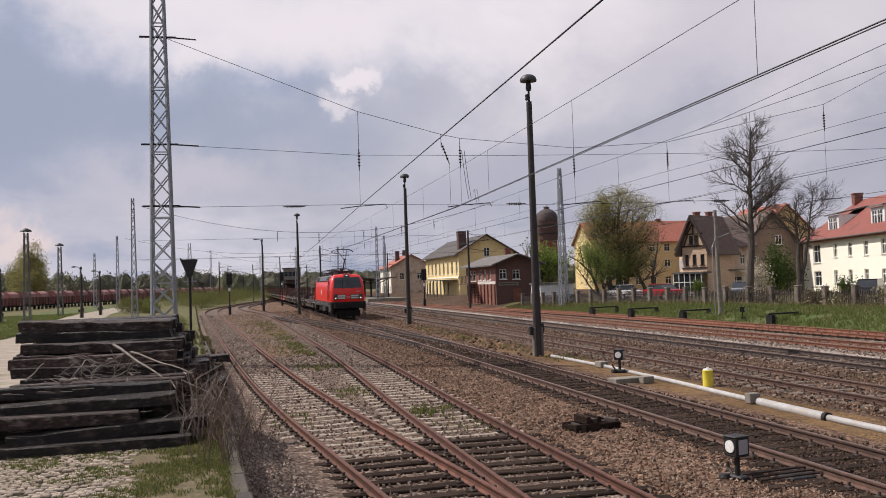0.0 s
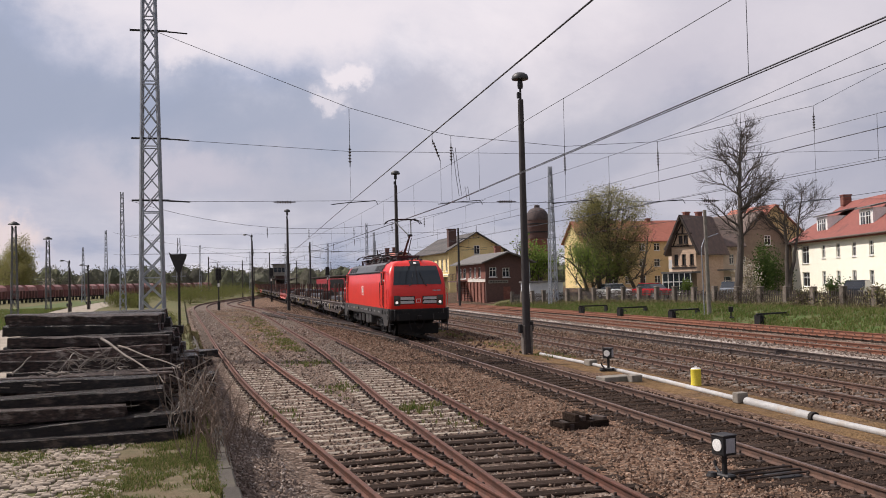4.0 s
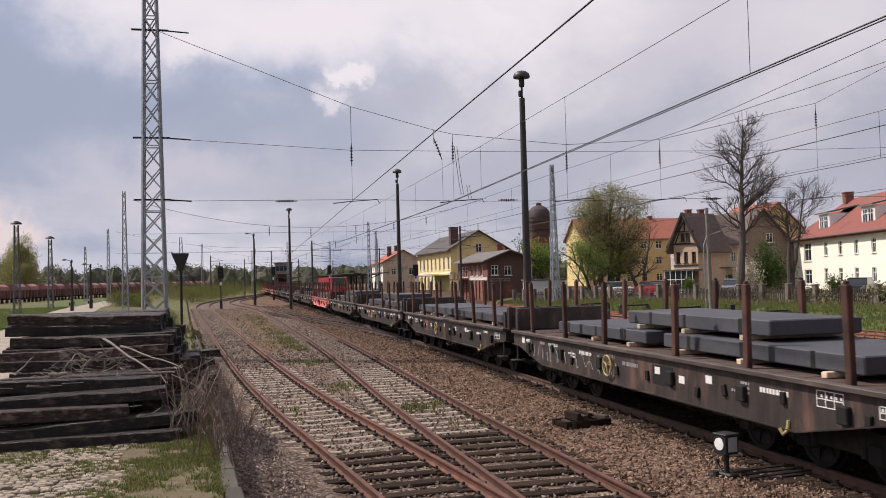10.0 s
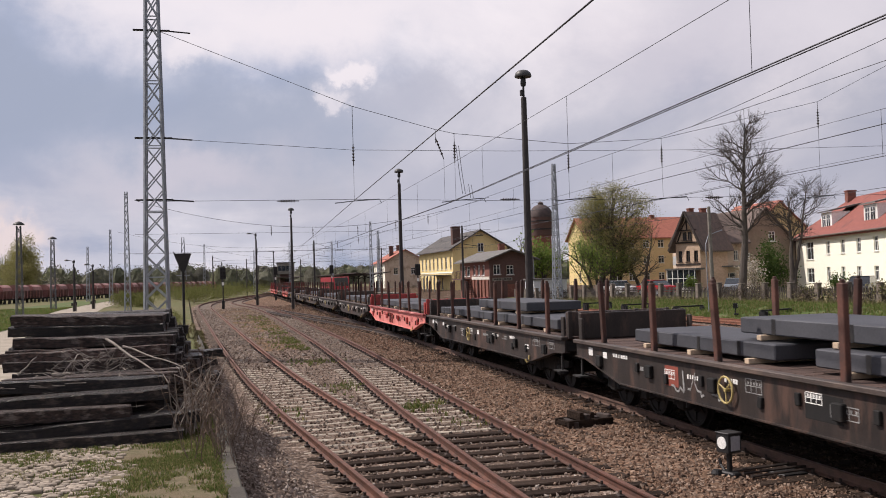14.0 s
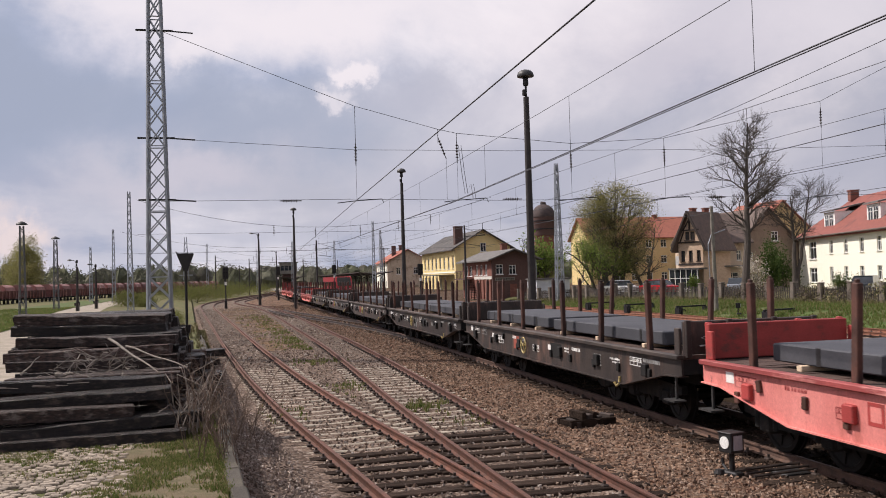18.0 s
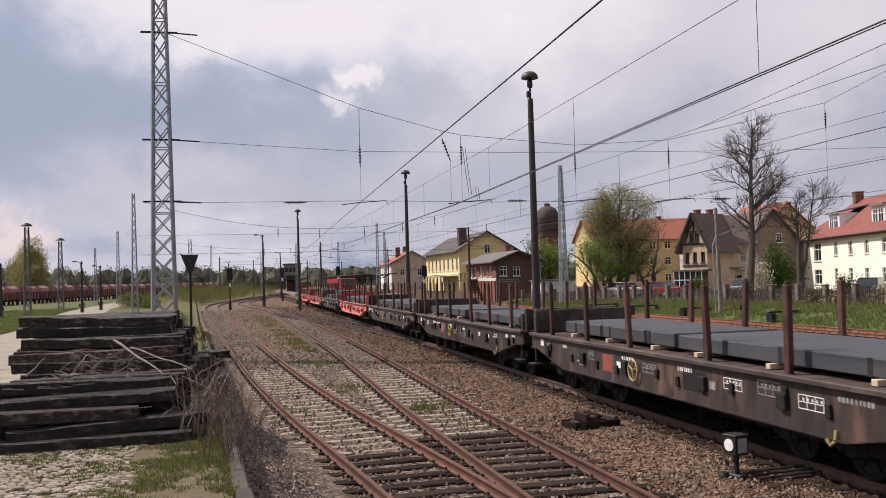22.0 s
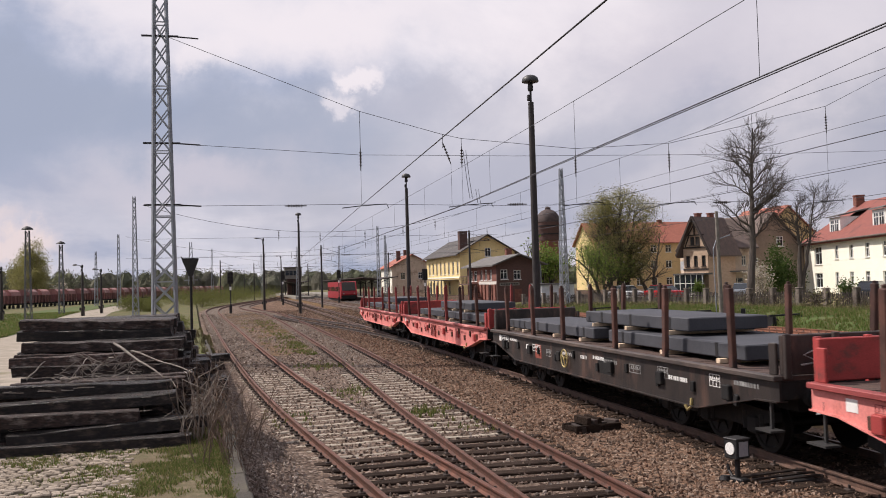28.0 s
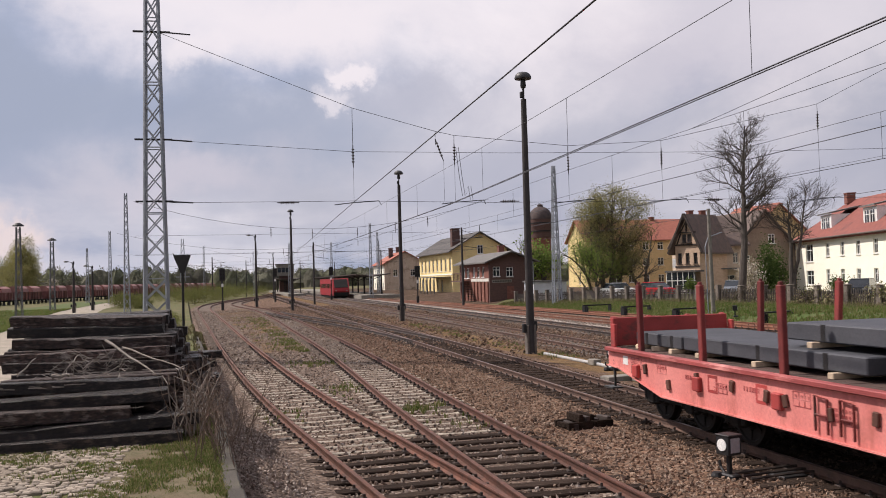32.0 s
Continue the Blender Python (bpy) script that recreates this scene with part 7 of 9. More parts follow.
def insulator_geo(a, b, n=5, r=0.055):
    """A string of sheds from a down to b."""
    g = Geo()
    a, b = Vector(a), Vector(b)
    m = Matrix.Translation(a) @ (b - a).to_track_quat('Z', 'Y').to_matrix().to_4x4()
    L = (b - a).length
    prof = [(0.02, 0)]
    for k in range(n):
        z = L * (0.15 + 0.7 * k / n)
        prof += [(0.022, z), (r, z + 0.25 * L / n * 0.6), (0.022, z + 0.6 * L / n * 0.7)]
    prof += [(0.02, L)]
    g.lathe(prof, 8, m)
    return g


cs = thing("cross_span", "steel cross-span wires over all the tracks", "catenary", pose(0, SPAN_Y, 0))
# sagging carrying wire: through its suspension points
TOP = [(-2.9, 13.28), (5.08, 10.26), (8.69, 9.3), (9.53, 9.13), (14.81, 8.71), (19.4, 8.98), (27.71, 10.83), (33.2, 13.4)]
g = Geo()
g.tube([(x, 0, z) for x, z in TOP], 0.011, 5, False)
part("carrying_wire", g, M_WIRE, cs)
for line in (((-2.9, 8.84), (5, 8.39), (12, 8.37), (20, 8.45), (26, 8.55), (33.2, 8.75)), ((-2.9, 6.26), (2.3, 6.27), (5.1, 6.28), (11.4, 6.17), (17, 6.18), (21.7, 6.25), (33.2, 6.3))):
    g = Geo()
    g.tube([(x, 0, z) for x, z in line], 0.009, 5, False)
    part("steady_wire", g, M_WIRE, cs)
for x, z in ((2.3, 6.23), (12.0, 6.22), (22.0, 6.22)):
    part("section_insulator", insulator_geo((x - 0.45, 0, z), (x + 0.45, 0, z), 6, 0.075), M_INSUL, cs)
for (x, z), tilt_x in zip(TOP[1:-1], (0.0, 0.35, 0.0, 0, 0, 0)):
    g = Geo()
    g.tube([(x, 0, z), (x, 0, z - (1.6 if x < 7 else 0.6))], 0.012, 5)
    h = part("hanger", g, M_WIRE, cs)
    zz = z - (1.6 if x < 7 else 0.35)
    part("insulator", insulator_geo((x, 0, zz), (x + tilt_x, 0, zz - 0.95), 5, 0.07), M_INSUL, cs)
    g = Geo()
    g.tube([(x + tilt_x, 0, zz - 0.95), (x + tilt_x, 0, 6.25)], 0.007, 4)
    part("dropper", g, M_WIRE, cs)
# registration arms at the contact wires
for x in (4.35, 9.0, 14.25, 18.8, 26.6):
    g = Geo()
    g.tube([(x - 0.1, 0, 6.12), (x + 0.6, 0, 6.2), (x + 1.8, 0, 6.28)], 0.02, 5)
    g.tube([(x + 1.8, 0, 6.28), (x + 1.9, 0, 6.1)], 0.014, 5)
    part("steady_arm", g, M_DARKMETAL, cs)
g = Geo()
for dx in (0, 0.12):
    g.tube([(9.6 + dx, 0, 8.6), (9.75 + dx, 0.1, 7.4), (9.9 + dx, 0.2, 6.5), (10.15 + dx, 0.1, 6.9), (10.2 + dx, 0, 6.3)], 0.012, 5)
part("jumper_cable", g, M_WIRE, cs)

SUPPORTS = [-30, SPAN_Y, 104, 170, 240, 320]
# per line: (x, height) of the contact wire at the first supports, then the carrying wire's height
LINE_RUNS = [([(3.45, 6.28), (5.13, 6.28), (6.9, 6.2), (8.4, 6.1), (8.9, 6.1), (9.0, 6.1)], 0),
             ([(7.92, 6.48), (9.22, 6.1), (8.8, 6.1), (9.2, 6.1), (8.8, 6.1), (9.0, 6.1)], 7.72),
             ([(14.3, 6.12), (14.3, 5.98), (14.1, 6.05), (14.5, 6.05), (14.1, 6.05), (14.3, 6.05)], 7.45),
             ([(18.85, 6.05), (18.85, 6.08), (18.6, 6.05), (19.0, 6.05), (18.6, 6.05), (18.8, 6.05)], 7.5),
             ([(26.4, 6.1), (26.8, 6.1), (26.4, 6.1), (24.0, 6.1), (22.6, 6.1), (22.4, 6.1)], 7.55)]
for k, (run, zm) in enumerate(LINE_RUNS):
    ln = thing("overhead_line", "overhead contact line with carrying wire and droppers", "catenary", group="overhead lines")
    pts = [(x, y, z) for (x, z), y in zip(run, SUPPORTS)]
    g = Geo()
    g.tube(pts, 0.014 if k < 2 else 0.011, 5, False)
    if k == 1:
        g.tube([(a + 0.07 + 0.0012 * (38 - b), b, c) for a, b, c in pts], 0.012, 5, False)
    part("contact_wire", g, M_WIRE, ln)
    if k == 0:
        continue
    g = Geo()
    for i, (a, b) in enumerate(zip(pts, pts[1:])):
        A, B = Vector(a), Vector(b)
        A.z, B.z = zm + (0.25 if i == 0 else 0), zm
        w = wire(A, B, 0.12, 0.008, 20)
        g.add(w.v, w.f)
    part("carrying_wire", g, M_WIRE, ln)
    for i, (a, b) in enumerate(zip(pts[:3], pts[1:4])):
        A, B = Vector(a), Vector(b)
        for t in (0.10, 0.235, 0.37, 0.507, 0.643, 0.778, 0.913):
            p = A.lerp(B, t)
            g = Geo()
            g.tube([tuple(p), (p.x, p.y, zm + (0.25 * (1 - t) if i == 0 else 0) - 0.48 * t * (1 - t))], 0.006, 4)
            part("dropper", g, M_WIRE, ln)
    if k == 2:
        g = Geo()
        g.tube([(14.3, 26, 7.42), (14.3, 17.3, 7.9), (14.3, -10, 10.6)], 0.008, 5, False)
        part("feeder_wire", g, M_WIRE, ln)
for y, xl, xr in ((104, -10.5, 30.2), (165, -19.5, 30.2), (230, -8, 30)):
    sp = thing("cross_span", "distant cross-span wires over the tracks", "catenary", pose(0, y, 0))
    g = Geo()
    w = wire((xl, 0, 12.3), (xr, 0, 12.3), 3.3, 0.02)
    g.add(w.v, w.f)
    g.tube([(xl, 0, 8.5), (xr, 0, 8.4)], 0.018, 4, False)
    g.tube([(xl, 0, 6.35), (xr, 0, 6.3)], 0.018, 4, False)
    part("span_wire", g, M_WIRE, sp)
    for x in (4.3, 9, 14.2, 18.7, 22.6):
        t = (x - xl) / (xr - xl)
        z = 12.3 - 4 * 3.3 * t * (1 - t)
        part("insulator", insulator_geo((x, 0, z), (x, 0, z - 1.2), 5, 0.1), M_INSUL, sp)
    for x in (6.5, 12, 17):
        part("section_insulator", insulator_geo((x - 0.7, 0, 6.32), (x + 0.7, 0, 6.32), 5, 0.12), M_INSUL, sp)


# ---- lamp posts ----
M_BASE = mat("brown_grey_concrete", (0.17, 0.145, 0.125), (0.11, 0.095, 0.083), 0.9, 0, 4, 0.3, 45, 0.1)


def lamp_post(x, y, z0, h, arm=0.0):
    t = thing("yard_lamp", "tall dark pole with a mushroom-shaped yard lamp" if not arm else "tall dark pole with a lamp on a side arm", "lamp post", pose(x, y, z0), group="yard lamps")
    g = Geo()
    g.tube([(0, 0, -0.3), (0, 0, h - 1.0)], 0.17, 12, True, 0.11)
    part("pole", g, M_POLE, t, "", None, True)
    g = Geo()
    for q in (-0.15, 0.15):
        g = Geo()
        g.box(q - 0.045, -0.15, -0.4, q + 0.045, 0.15, 1.15, 0.02)
        part("pole_base", g, M_BASE, t, "grey concrete cheek of the pole base")
    g = Geo()
    g.box(-0.34, -0.14, 0.85, -0.2, 0.08, 1.2, 0.02)
    part("cable_box", g, M_DARKMETAL, t)
    g = Geo()
    g.tube([(0, 0, h - 1.0), (0, 0, h - 0.2)], 0.045, 8)
    g.lathe([(0.10, 0), (0.12, 0.1), (0.1, 0.3), (0.05, 0.36)], 10, Matrix.Translation((0, 0, h - 0.55)))
    g.box(-0.14, -0.07, h - 0.95, -0.02, 0.07, h - 0.7, 0.02)
    part("lamp_stem", g, M_DARKMETAL, t)
    g = Geo()
    if arm:
        g.tube([(0, 0, h - 0.9), (-0.2, 0, h - 0.3), (-arm, 0, h - 0.15)], 0.04, 6)
        g.lathe([(0.12, 0), (0.28, 0.05), (0.2, 0.16), (0.05, 0.2)], 12, Matrix.Translation((-arm, 0, h - 0.3)))
    else:
        g.lathe([(0.12, 0), (0.33, 0.03), (0.34, 0.08), (0.30, 0.2), (0.2, 0.28), (0.06, 0.32)], 18, Matrix.Translation((0, 0, h - 0.22)))
    part("lamp_hood", g, M_LGREY, t, "grey mushroom lamp hood", None, True)
    g = Geo()
    g.box(0.12, -0.1, 0.9, 0.26, 0.1, 1.3, 0.02)
    part("switch_box", g, M_DARKMETAL, t)
    return t


lamp_post(11.44, 34.0, -0.2, 11.15)
lamp_post(12.12, 65.5, -0.2, 11.1)
lamp_post(6.3, 100, -0.25, 11.1)
lamp_post(2.95, 120, -0.25, 9.7, 0.9)
for x, y, h in ((-17.8, 110, 6.3), (-17.2, 120, 6.0), (8.2, 190, 9.5), (13.0, 210, 9.5), (-32, 130, 8.0), (-24, 100, 6)):
    lamp_post(x, y, -0.1, h, 0.8)
sp = thing("street_lamp_pole", "leaning grey concrete pole with a thin street lamp arm", "pole", pose(30.35, 53, 0.1, 0, -0.8, 0))
g = Geo()
g.tube([(0, 0, -0.3), (0, 0, 6.85)], 0.15, 12, True, 0.11)
part("pole", g, M_CONC, sp, "", None, True)
g = Geo()
g.tube([(-0.35, 0, 0), (-0.35, 0, 4.4), (-0.1, 0, 5.0), (0.9, 0, 5.3)], 0.035, 8)
part("lamp_arm", g, M_GALV, sp)
for k, y in enumerate((95, 125, 160, 185, 215, 240, 265, 290, 250, 230, 300)):
    lp = thing("catenary_pole", "thin far concrete catenary pole with a bracket", "pole", pose((24.4, 10.9, 26.0, -4, 3, -3, 12.5, 1, 27.5, 16.6, 8)[k], y, -0.2), group="far poles")
    g = Geo()
    g.tube([(0, 0, 0), (0, 0, 8.6)], 0.15, 8, True, 0.1)
    part("pole", g, M_POLE, lp)
    g = Geo()
    g.tube([(0, 0, 7.4), (2.4, 0, 7.5)], 0.035, 5)
    g.tube([(0, 0, 8.3), (2.4, 0, 7.5)], 0.02, 5)
    g.tube([(0, 0, 6.6), (2.0, 0, 6.3)], 0.03, 5)
    part("bracket", g, M_DARKMETAL, lp)


# ---- signals ----
def light_signal(x, y, z0, h, hood=True):
    t = thing("light_signal", "black railway light signal on a dark post", "signal", pose(x, y, z0), group="light signals")
    g = Geo()
    g.tube([(0, 0, 0), (0, 0, h - 1.2)], 0.075, 8)
    part("post", g, M_DARKMETAL, t)
    g = Geo()
    g.box(-0.34, -0.08, h - 1.35, 0.34, 0.06, h + 0.05, 0.05)
    hd = part("signal_head", g, M_DARKMETAL, t)
    g = Geo()
    for q in (-0.14, 0.14):
        for k in range(3):
            g.lathe([(0.09, 0), (0.09, 0.12), (0.07, 0.12)], 10, Matrix.Translation((q, -0.08, h - 0.2 - k * 0.42)) @ pose(0, 0, 0, 90, 0, 0))
    part("lens_hood", g, M_BLACK, hd)
    g = Geo()
    g.box(-0.12, -0.1, h - 2.1, 0.12, 0.0, h - 1.7)
    part("plate", g, M_WHITE if hood else M_DARKMETAL, t)
    g = Geo()
    g.box(-0.16, -0.14, 0, 0.16, 0.14, 1.0, 0.03)
    part("cable_box", g, M_DARKMETAL, t)


light_signal(-1.25, 110, -0.2, 4.9)
light_signal(6.7, 150, -0.2, 5.5)
light_signal(15.9, 150, -0.2, 5.5)
light_signal(22.4, 110, -0.2, 4.7)
light_signal(-19.0, 75, 0.1, 3.9, False)
fs = thing("funnel_signal", "dark post with a funnel-shaped hood and a lattice spike behind", "signal post", pose(-2.62, 50, 0.3))
g = Geo()
g.tube([(0, 0, 0), (0, 0, 3.3)], 0.07, 8)
part("post", g, M_DARKMETAL, fs)
g = Geo()
g.prism([(-0.10, 3.25), (0.10, 3.25), (0.43, 4.18), (0.40, 4.22), (-0.38, 4.22), (-0.50, 4.35), (-0.44, 4.12)], -0.16, 0.16, "y")
part("hood", g, M_DARKMETAL, fs, "black funnel-shaped hood")
g = Geo()
for dx in (-0.14, 0.14):
    g.bar((dx, 0.3, 2.8), (dx * 0.4, 0.3, 5.1), 0.04)
for k in range(6):
    g.bar((-0.13 + 0.015 * k, 0.3, 3.0 + k * 0.33), (0.13 - 0.015 * k, 0.3, 3.3 + k * 0.33), 0.03)
g.bar((-0.35, 0, 3.05), (0.35, 0, 3.05), 0.05)
part("spike", g, M_GALV, fs)


M_MILK = mat("milky_grey_glass", (0.36, 0.36, 0.38), (0.30, 0.30, 0.32), 0.3, 0, 5, 0, 40, 0)


def dwarf_signal(x, y, z, s, rz):
    t = thing("point_lantern", "small black point lantern with round white and square glass", "signal", pose(x, y, z, 0, 0, rz), group="point lanterns")
    g = Geo()
    g.box(-0.165 * s, -0.165 * s, 0.48 * s, 0.165 * s, 0.165 * s, 0.84 * s, 0.012)
    g.box(-0.18 * s, -0.18 * s, 0.83 * s, 0.18 * s, 0.18 * s, 0.865 * s, 0.01)
    part("lantern_box", g, M_DARKMETAL, t)
    g = Geo()
    g.lathe([(0.115 * s, 0), (0.115 * s, 0.012), (0.02, 0.014)], 20, Matrix.Translation((0.0, -0.166 * s, 0.67 * s)) @ pose(0, 0, 0, 90, 0, 0))
    part("round_glass", g, M_WHITE, t, "round milky glass")
    g = Geo()
    g.box(0.163 * s, -0.11 * s, 0.53 * s, 0.175 * s, 0.11 * s, 0.80 * s)
    part("square_glass", g, M_MILK, t, "pale grey square glass")
    g = Geo()
    g.cyl(0, 0, 0.0, 0.49 * s, 0.05 * s, 10)
    g.box(-0.22 * s, -0.1 * s, 0, 0.2 * s, 0.12 * s, 0.12 * s, 0.02)
    part("stand", g, M_DARKMETAL, t)
    g = Geo()
    g.tube([(-0.1 * s, 0, 0.06), (-0.25 * s, 0.02, 0.2 * s), (-0.28 * s, 0.02, 0.32 * s)], 0.03 * s, 6)
    g.lathe([(0.09 * s, 0), (0.11 * s, 0.06 * s), (0.08 * s, 0.13 * s)], 12, Matrix.Translation((-0.2 * s, -0.1, 0.0)))
    part("weight_lever", g, M_DARKMETAL, t)
    return t


dwarf_signal(7.06, 12.05, -0.2, 0.78, -76)
dwarf_signal(11.7, 26.75, -0.2, 0.86, -40)
dwarf_signal(29.2, 48.5, 0.1, 0.8, 60)

pm = thing("point_machine", "low black point lever frame beside the track", "point lever", pose(7.95, 11.9, -0.2, 0, 0, 4))
g = Geo()
g.box(-0.25, -0.24, 0, 0.2, 0.24, 0.06, 0.02)
part("base_plate", g, M_DARKMETAL, pm)
for q in (-0.2, 0.0, 0.22):
    g = Geo()
    g.tube([(-0.8, q, 0.09), (0.1, q, 0.11), (0.72, q, 0.08)], 0.022, 6)
    part("point_rod", g, M_FASTEN, pm)
g = Geo()
g.box(-0.9, -0.55, -0.04, 0.9, -0.33, 0.05, 0.015)
part("bearer", g, M_WOODSL, pm)
g = Geo()
g.box(-0.9, 0.33, -0.04, 0.9, 0.55, 0.05, 0.015)
part("bearer", g, M_WOODSL, pm)

# yellow drum, cable pipe, junction boxes, scrap
can = thing("yellow_marker_drum", "bright yellow steel drum with a pale lid", "drum", pose(12.3, 22.3, -0.2))
g = Geo()
g.lathe([(0.14, 0), (0.145, 0.02), (0.14, 0.04), (0.14, 0.42), (0.146, 0.44), (0.13, 0.45)], 18)
part("drum_body", g, mat("bright_yellow", (0.72, 0.60, 0.06), (0.64, 0.52, 0.05), 0.45, 0, 4, 0.05, 40, 0), can, "", None, True)
g = Geo()
g.lathe([(0.13, 0.45), (0.12, 0.475), (0.03, 0.48), (0.03, 0.52)], 18)
part("lid", g, M_WHITE, can)
M_PIPE = mat("pale_plastic_pipe", (0.40, 0.395, 0.385), (0.31, 0.30, 0.285), 0.6, 0, 3, 0.1, 40, 0.06, (1, 1, 1), (0.38, 0.32, 0.26), 0.62, 1.5)
cp = thing("cable_pipe", "pale grey cable pipe laid beside the track", "pipe")
for a, b, r in (((11.75, 33.3), (11.92, 28.4), 0.06), ((11.92, 28.4), (11.85, 23.9), 0.06), ((11.85, 23.9), (11.66, 19.2), 0.065), ((11.65, 18.8), (11.58, 16.25), 0.1), ((11.58, 16.2), (11.6, 11.5), 0.07), ((11.6, 11.5), (11.6, 4), 0.07)):
    g = Geo()
    A, B = Vector((*a, -0.15)), Vector((*b, -0.15))
    g.tube([A, A.lerp(B, 0.5) + Vector((0.03, 0, -0.01)), B], r, 12)
    part("pipe_section", g, M_PIPE, cp, "", None, True)
g = Geo()
g.tube([(11.58, 16.30, -0.15), (11.58, 16.20, -0.15)], 0.112, 14)
part("rubber_sleeve", g, M_BLACK, cp)
for x, y, w, d, h in ((11.6, 19.0, 0.3, 0.2, 0.24), (10.72, 24.1, 0.95, 0.5, 0.16), (11.2, 23.8, 0.35, 0.28, 0.2), (11.9, 28.7, 0.3, 0.4, 0.2)):
    g = Geo()
    g.box(-w / 2, -d / 2, 0, w / 2, d / 2, h, 0.015)
    solid("cable_duct_cover", g, M_CONC, "grey concrete cable duct box in the ballast", "duct box", pose(x, y, -0.2, 0, 0, 8), "duct boxes")
sc = thing("scrap_pile", "small pile of rusty rail plates on the ballast", "scrap", pose(6.82, 17.1, -0.18, 0, 0, 12))
rnd = random.Random(3)
for k in range(11):
    g = Geo()
    a = -0.5 + (k % 8) * 0.13
    z = 0.02 if k < 8 else 0.15
    g.box(a + 0.2 * (k > 7), -0.26, z, a + 0.10 + 0.2 * (k > 7), 0.22, z + 0.10 + 0.03 * (k % 3), 0.012)
    part("rail_plate", g, M_FASTEN if k % 2 else M_WOODSL, sc, "", pose(rnd.uniform(-0.03, 0.03), rnd.uniform(-0.06, 0.06), 0, rnd.uniform(-4, 4), rnd.uniform(-6, 6), rnd.uniform(-9, 9)))
for yy in (-0.3, 0.22):
    g = Geo()
    g.box(-0.52, yy, 0, 0.5, yy + 0.08, 0.15, 0.01)
    part("timber_bearer", g, M_WOODSL, sc, "", pose(0, 0, 0, 0, 0, rnd.uniform(-5, 5)))
for x, y, rz in ((27.95, 66.5, 10), (28.6, 60.8, 12), (29.2, 54.2, 15), (29.9, 45.4, 18)):
    t = thing("point_rod_stand", "low black steel rack standing in the grass", "rack", pose(x, y, 0.05, 0, 0, rz), group="racks in the grass")
    g = Geo()
    g.box(-1.3, -0.05, 0.36, 1.3, 0.05, 0.46, 0.01)
    part("rail_bar", g, M_DARKMETAL, t)
    for q in (-1.2, -0.95, 1.2):
        g = Geo()
        g.box(q - 0.04, -0.2, -0.2, q + 0.04, 0.2, 0.36, 0.01)
        part("leg", g, M_DARKMETAL, t)
    g = Geo()
    g.tube([(-1.0, 0.1, 0.1), (-0.5, 0.1, 0.2), (-0.4, 0.1, 0.1)], 0.03, 6)
    part("lever", g, M_DARKMETAL, t)


# ---- fence, cars ----
def fence_x(y):
    return fence_line(y)


M_POSTST = mat("brown_weathered_stone", (0.20, 0.165, 0.135), (0.12, 0.10, 0.082), 0.9, 0, 3, 0.35, 45, 0.25)
fence = thing("garden_fence", "long fence of stone posts and grey wooden pickets", "fence")
gp = Geo()
gp.box(-0.17, -0.17, -0.4, 0.17, 0.17, 1.28, 0.03)
gp.box(-0.2, -0.2, 1.28, 0.2, 0.2, 1.37, 0.03)
post_mesh = gp.mesh("stone_post", M_POSTST)
M_PICKET = mat("weathered_picket", (0.072, 0.058, 0.05), (0.04, 0.034, 0.031), 0.9, 0, 4, 0.2, 30, 0.3)
gk = Geo()
gk.box(-0.015, -0.045, -0.05, 0.015, 0.045, 1.0)
picket_mesh = gk.mesh("picket", M_PICKET)
y = 92.0
rnd = random.Random(2)
while y > 22:
    x = fence_x(y)
    z = ground_z(x, y)
    part("stone_post", post_mesh, None, fence, "", pose(x, y, z, rnd.uniform(-1, 1), rnd.uniform(-1, 1), 8))
    y2 = y - 2.35
    far_row = Geo()
    for k in range(13):
        t = (k + 0.9) / 14.2
        yy = y + (y2 - y) * t
        xx = fence_x(yy)
        hh = 1.08 + rnd.uniform(-0.05, 0.04)
        if 30 < y < 83:
            part("picket", picket_mesh, None, fence, "", Matrix.Translation((xx, yy, z)) @ Matrix.Diagonal((1, 1, hh, 1)))
        else:
            far_row.box(xx - 0.015, yy - 0.045, z - 0.05, xx + 0.015, yy + 0.045, z + hh)
    for zz in (0.25, 0.8):
        g = Geo()
        g.bar((fence_x(y - 0.2) + 0.04, y - 0.2, z + zz), (fence_x(y2 + 0.2) + 0.04, y2 + 0.2, z + zz), 0.05, 0.07)
        part("fence_rail", g, M_PICKET, fence)
    if far_row.v:
        tagged(part("picket_row", far_row, M_PICKET, fence), kind="stuff")
    y = y2
g = Geo()
for k in range(30):
    yy = 92 - k * 2.4
    g.box(fence_x(yy) - 0.1, yy - 2.4, 0.1, fence_x(yy) + 0.1, yy, ground_z(fence_x(yy), yy) + 0.12)
part("fence_plinth", g, M_CONC, fence)


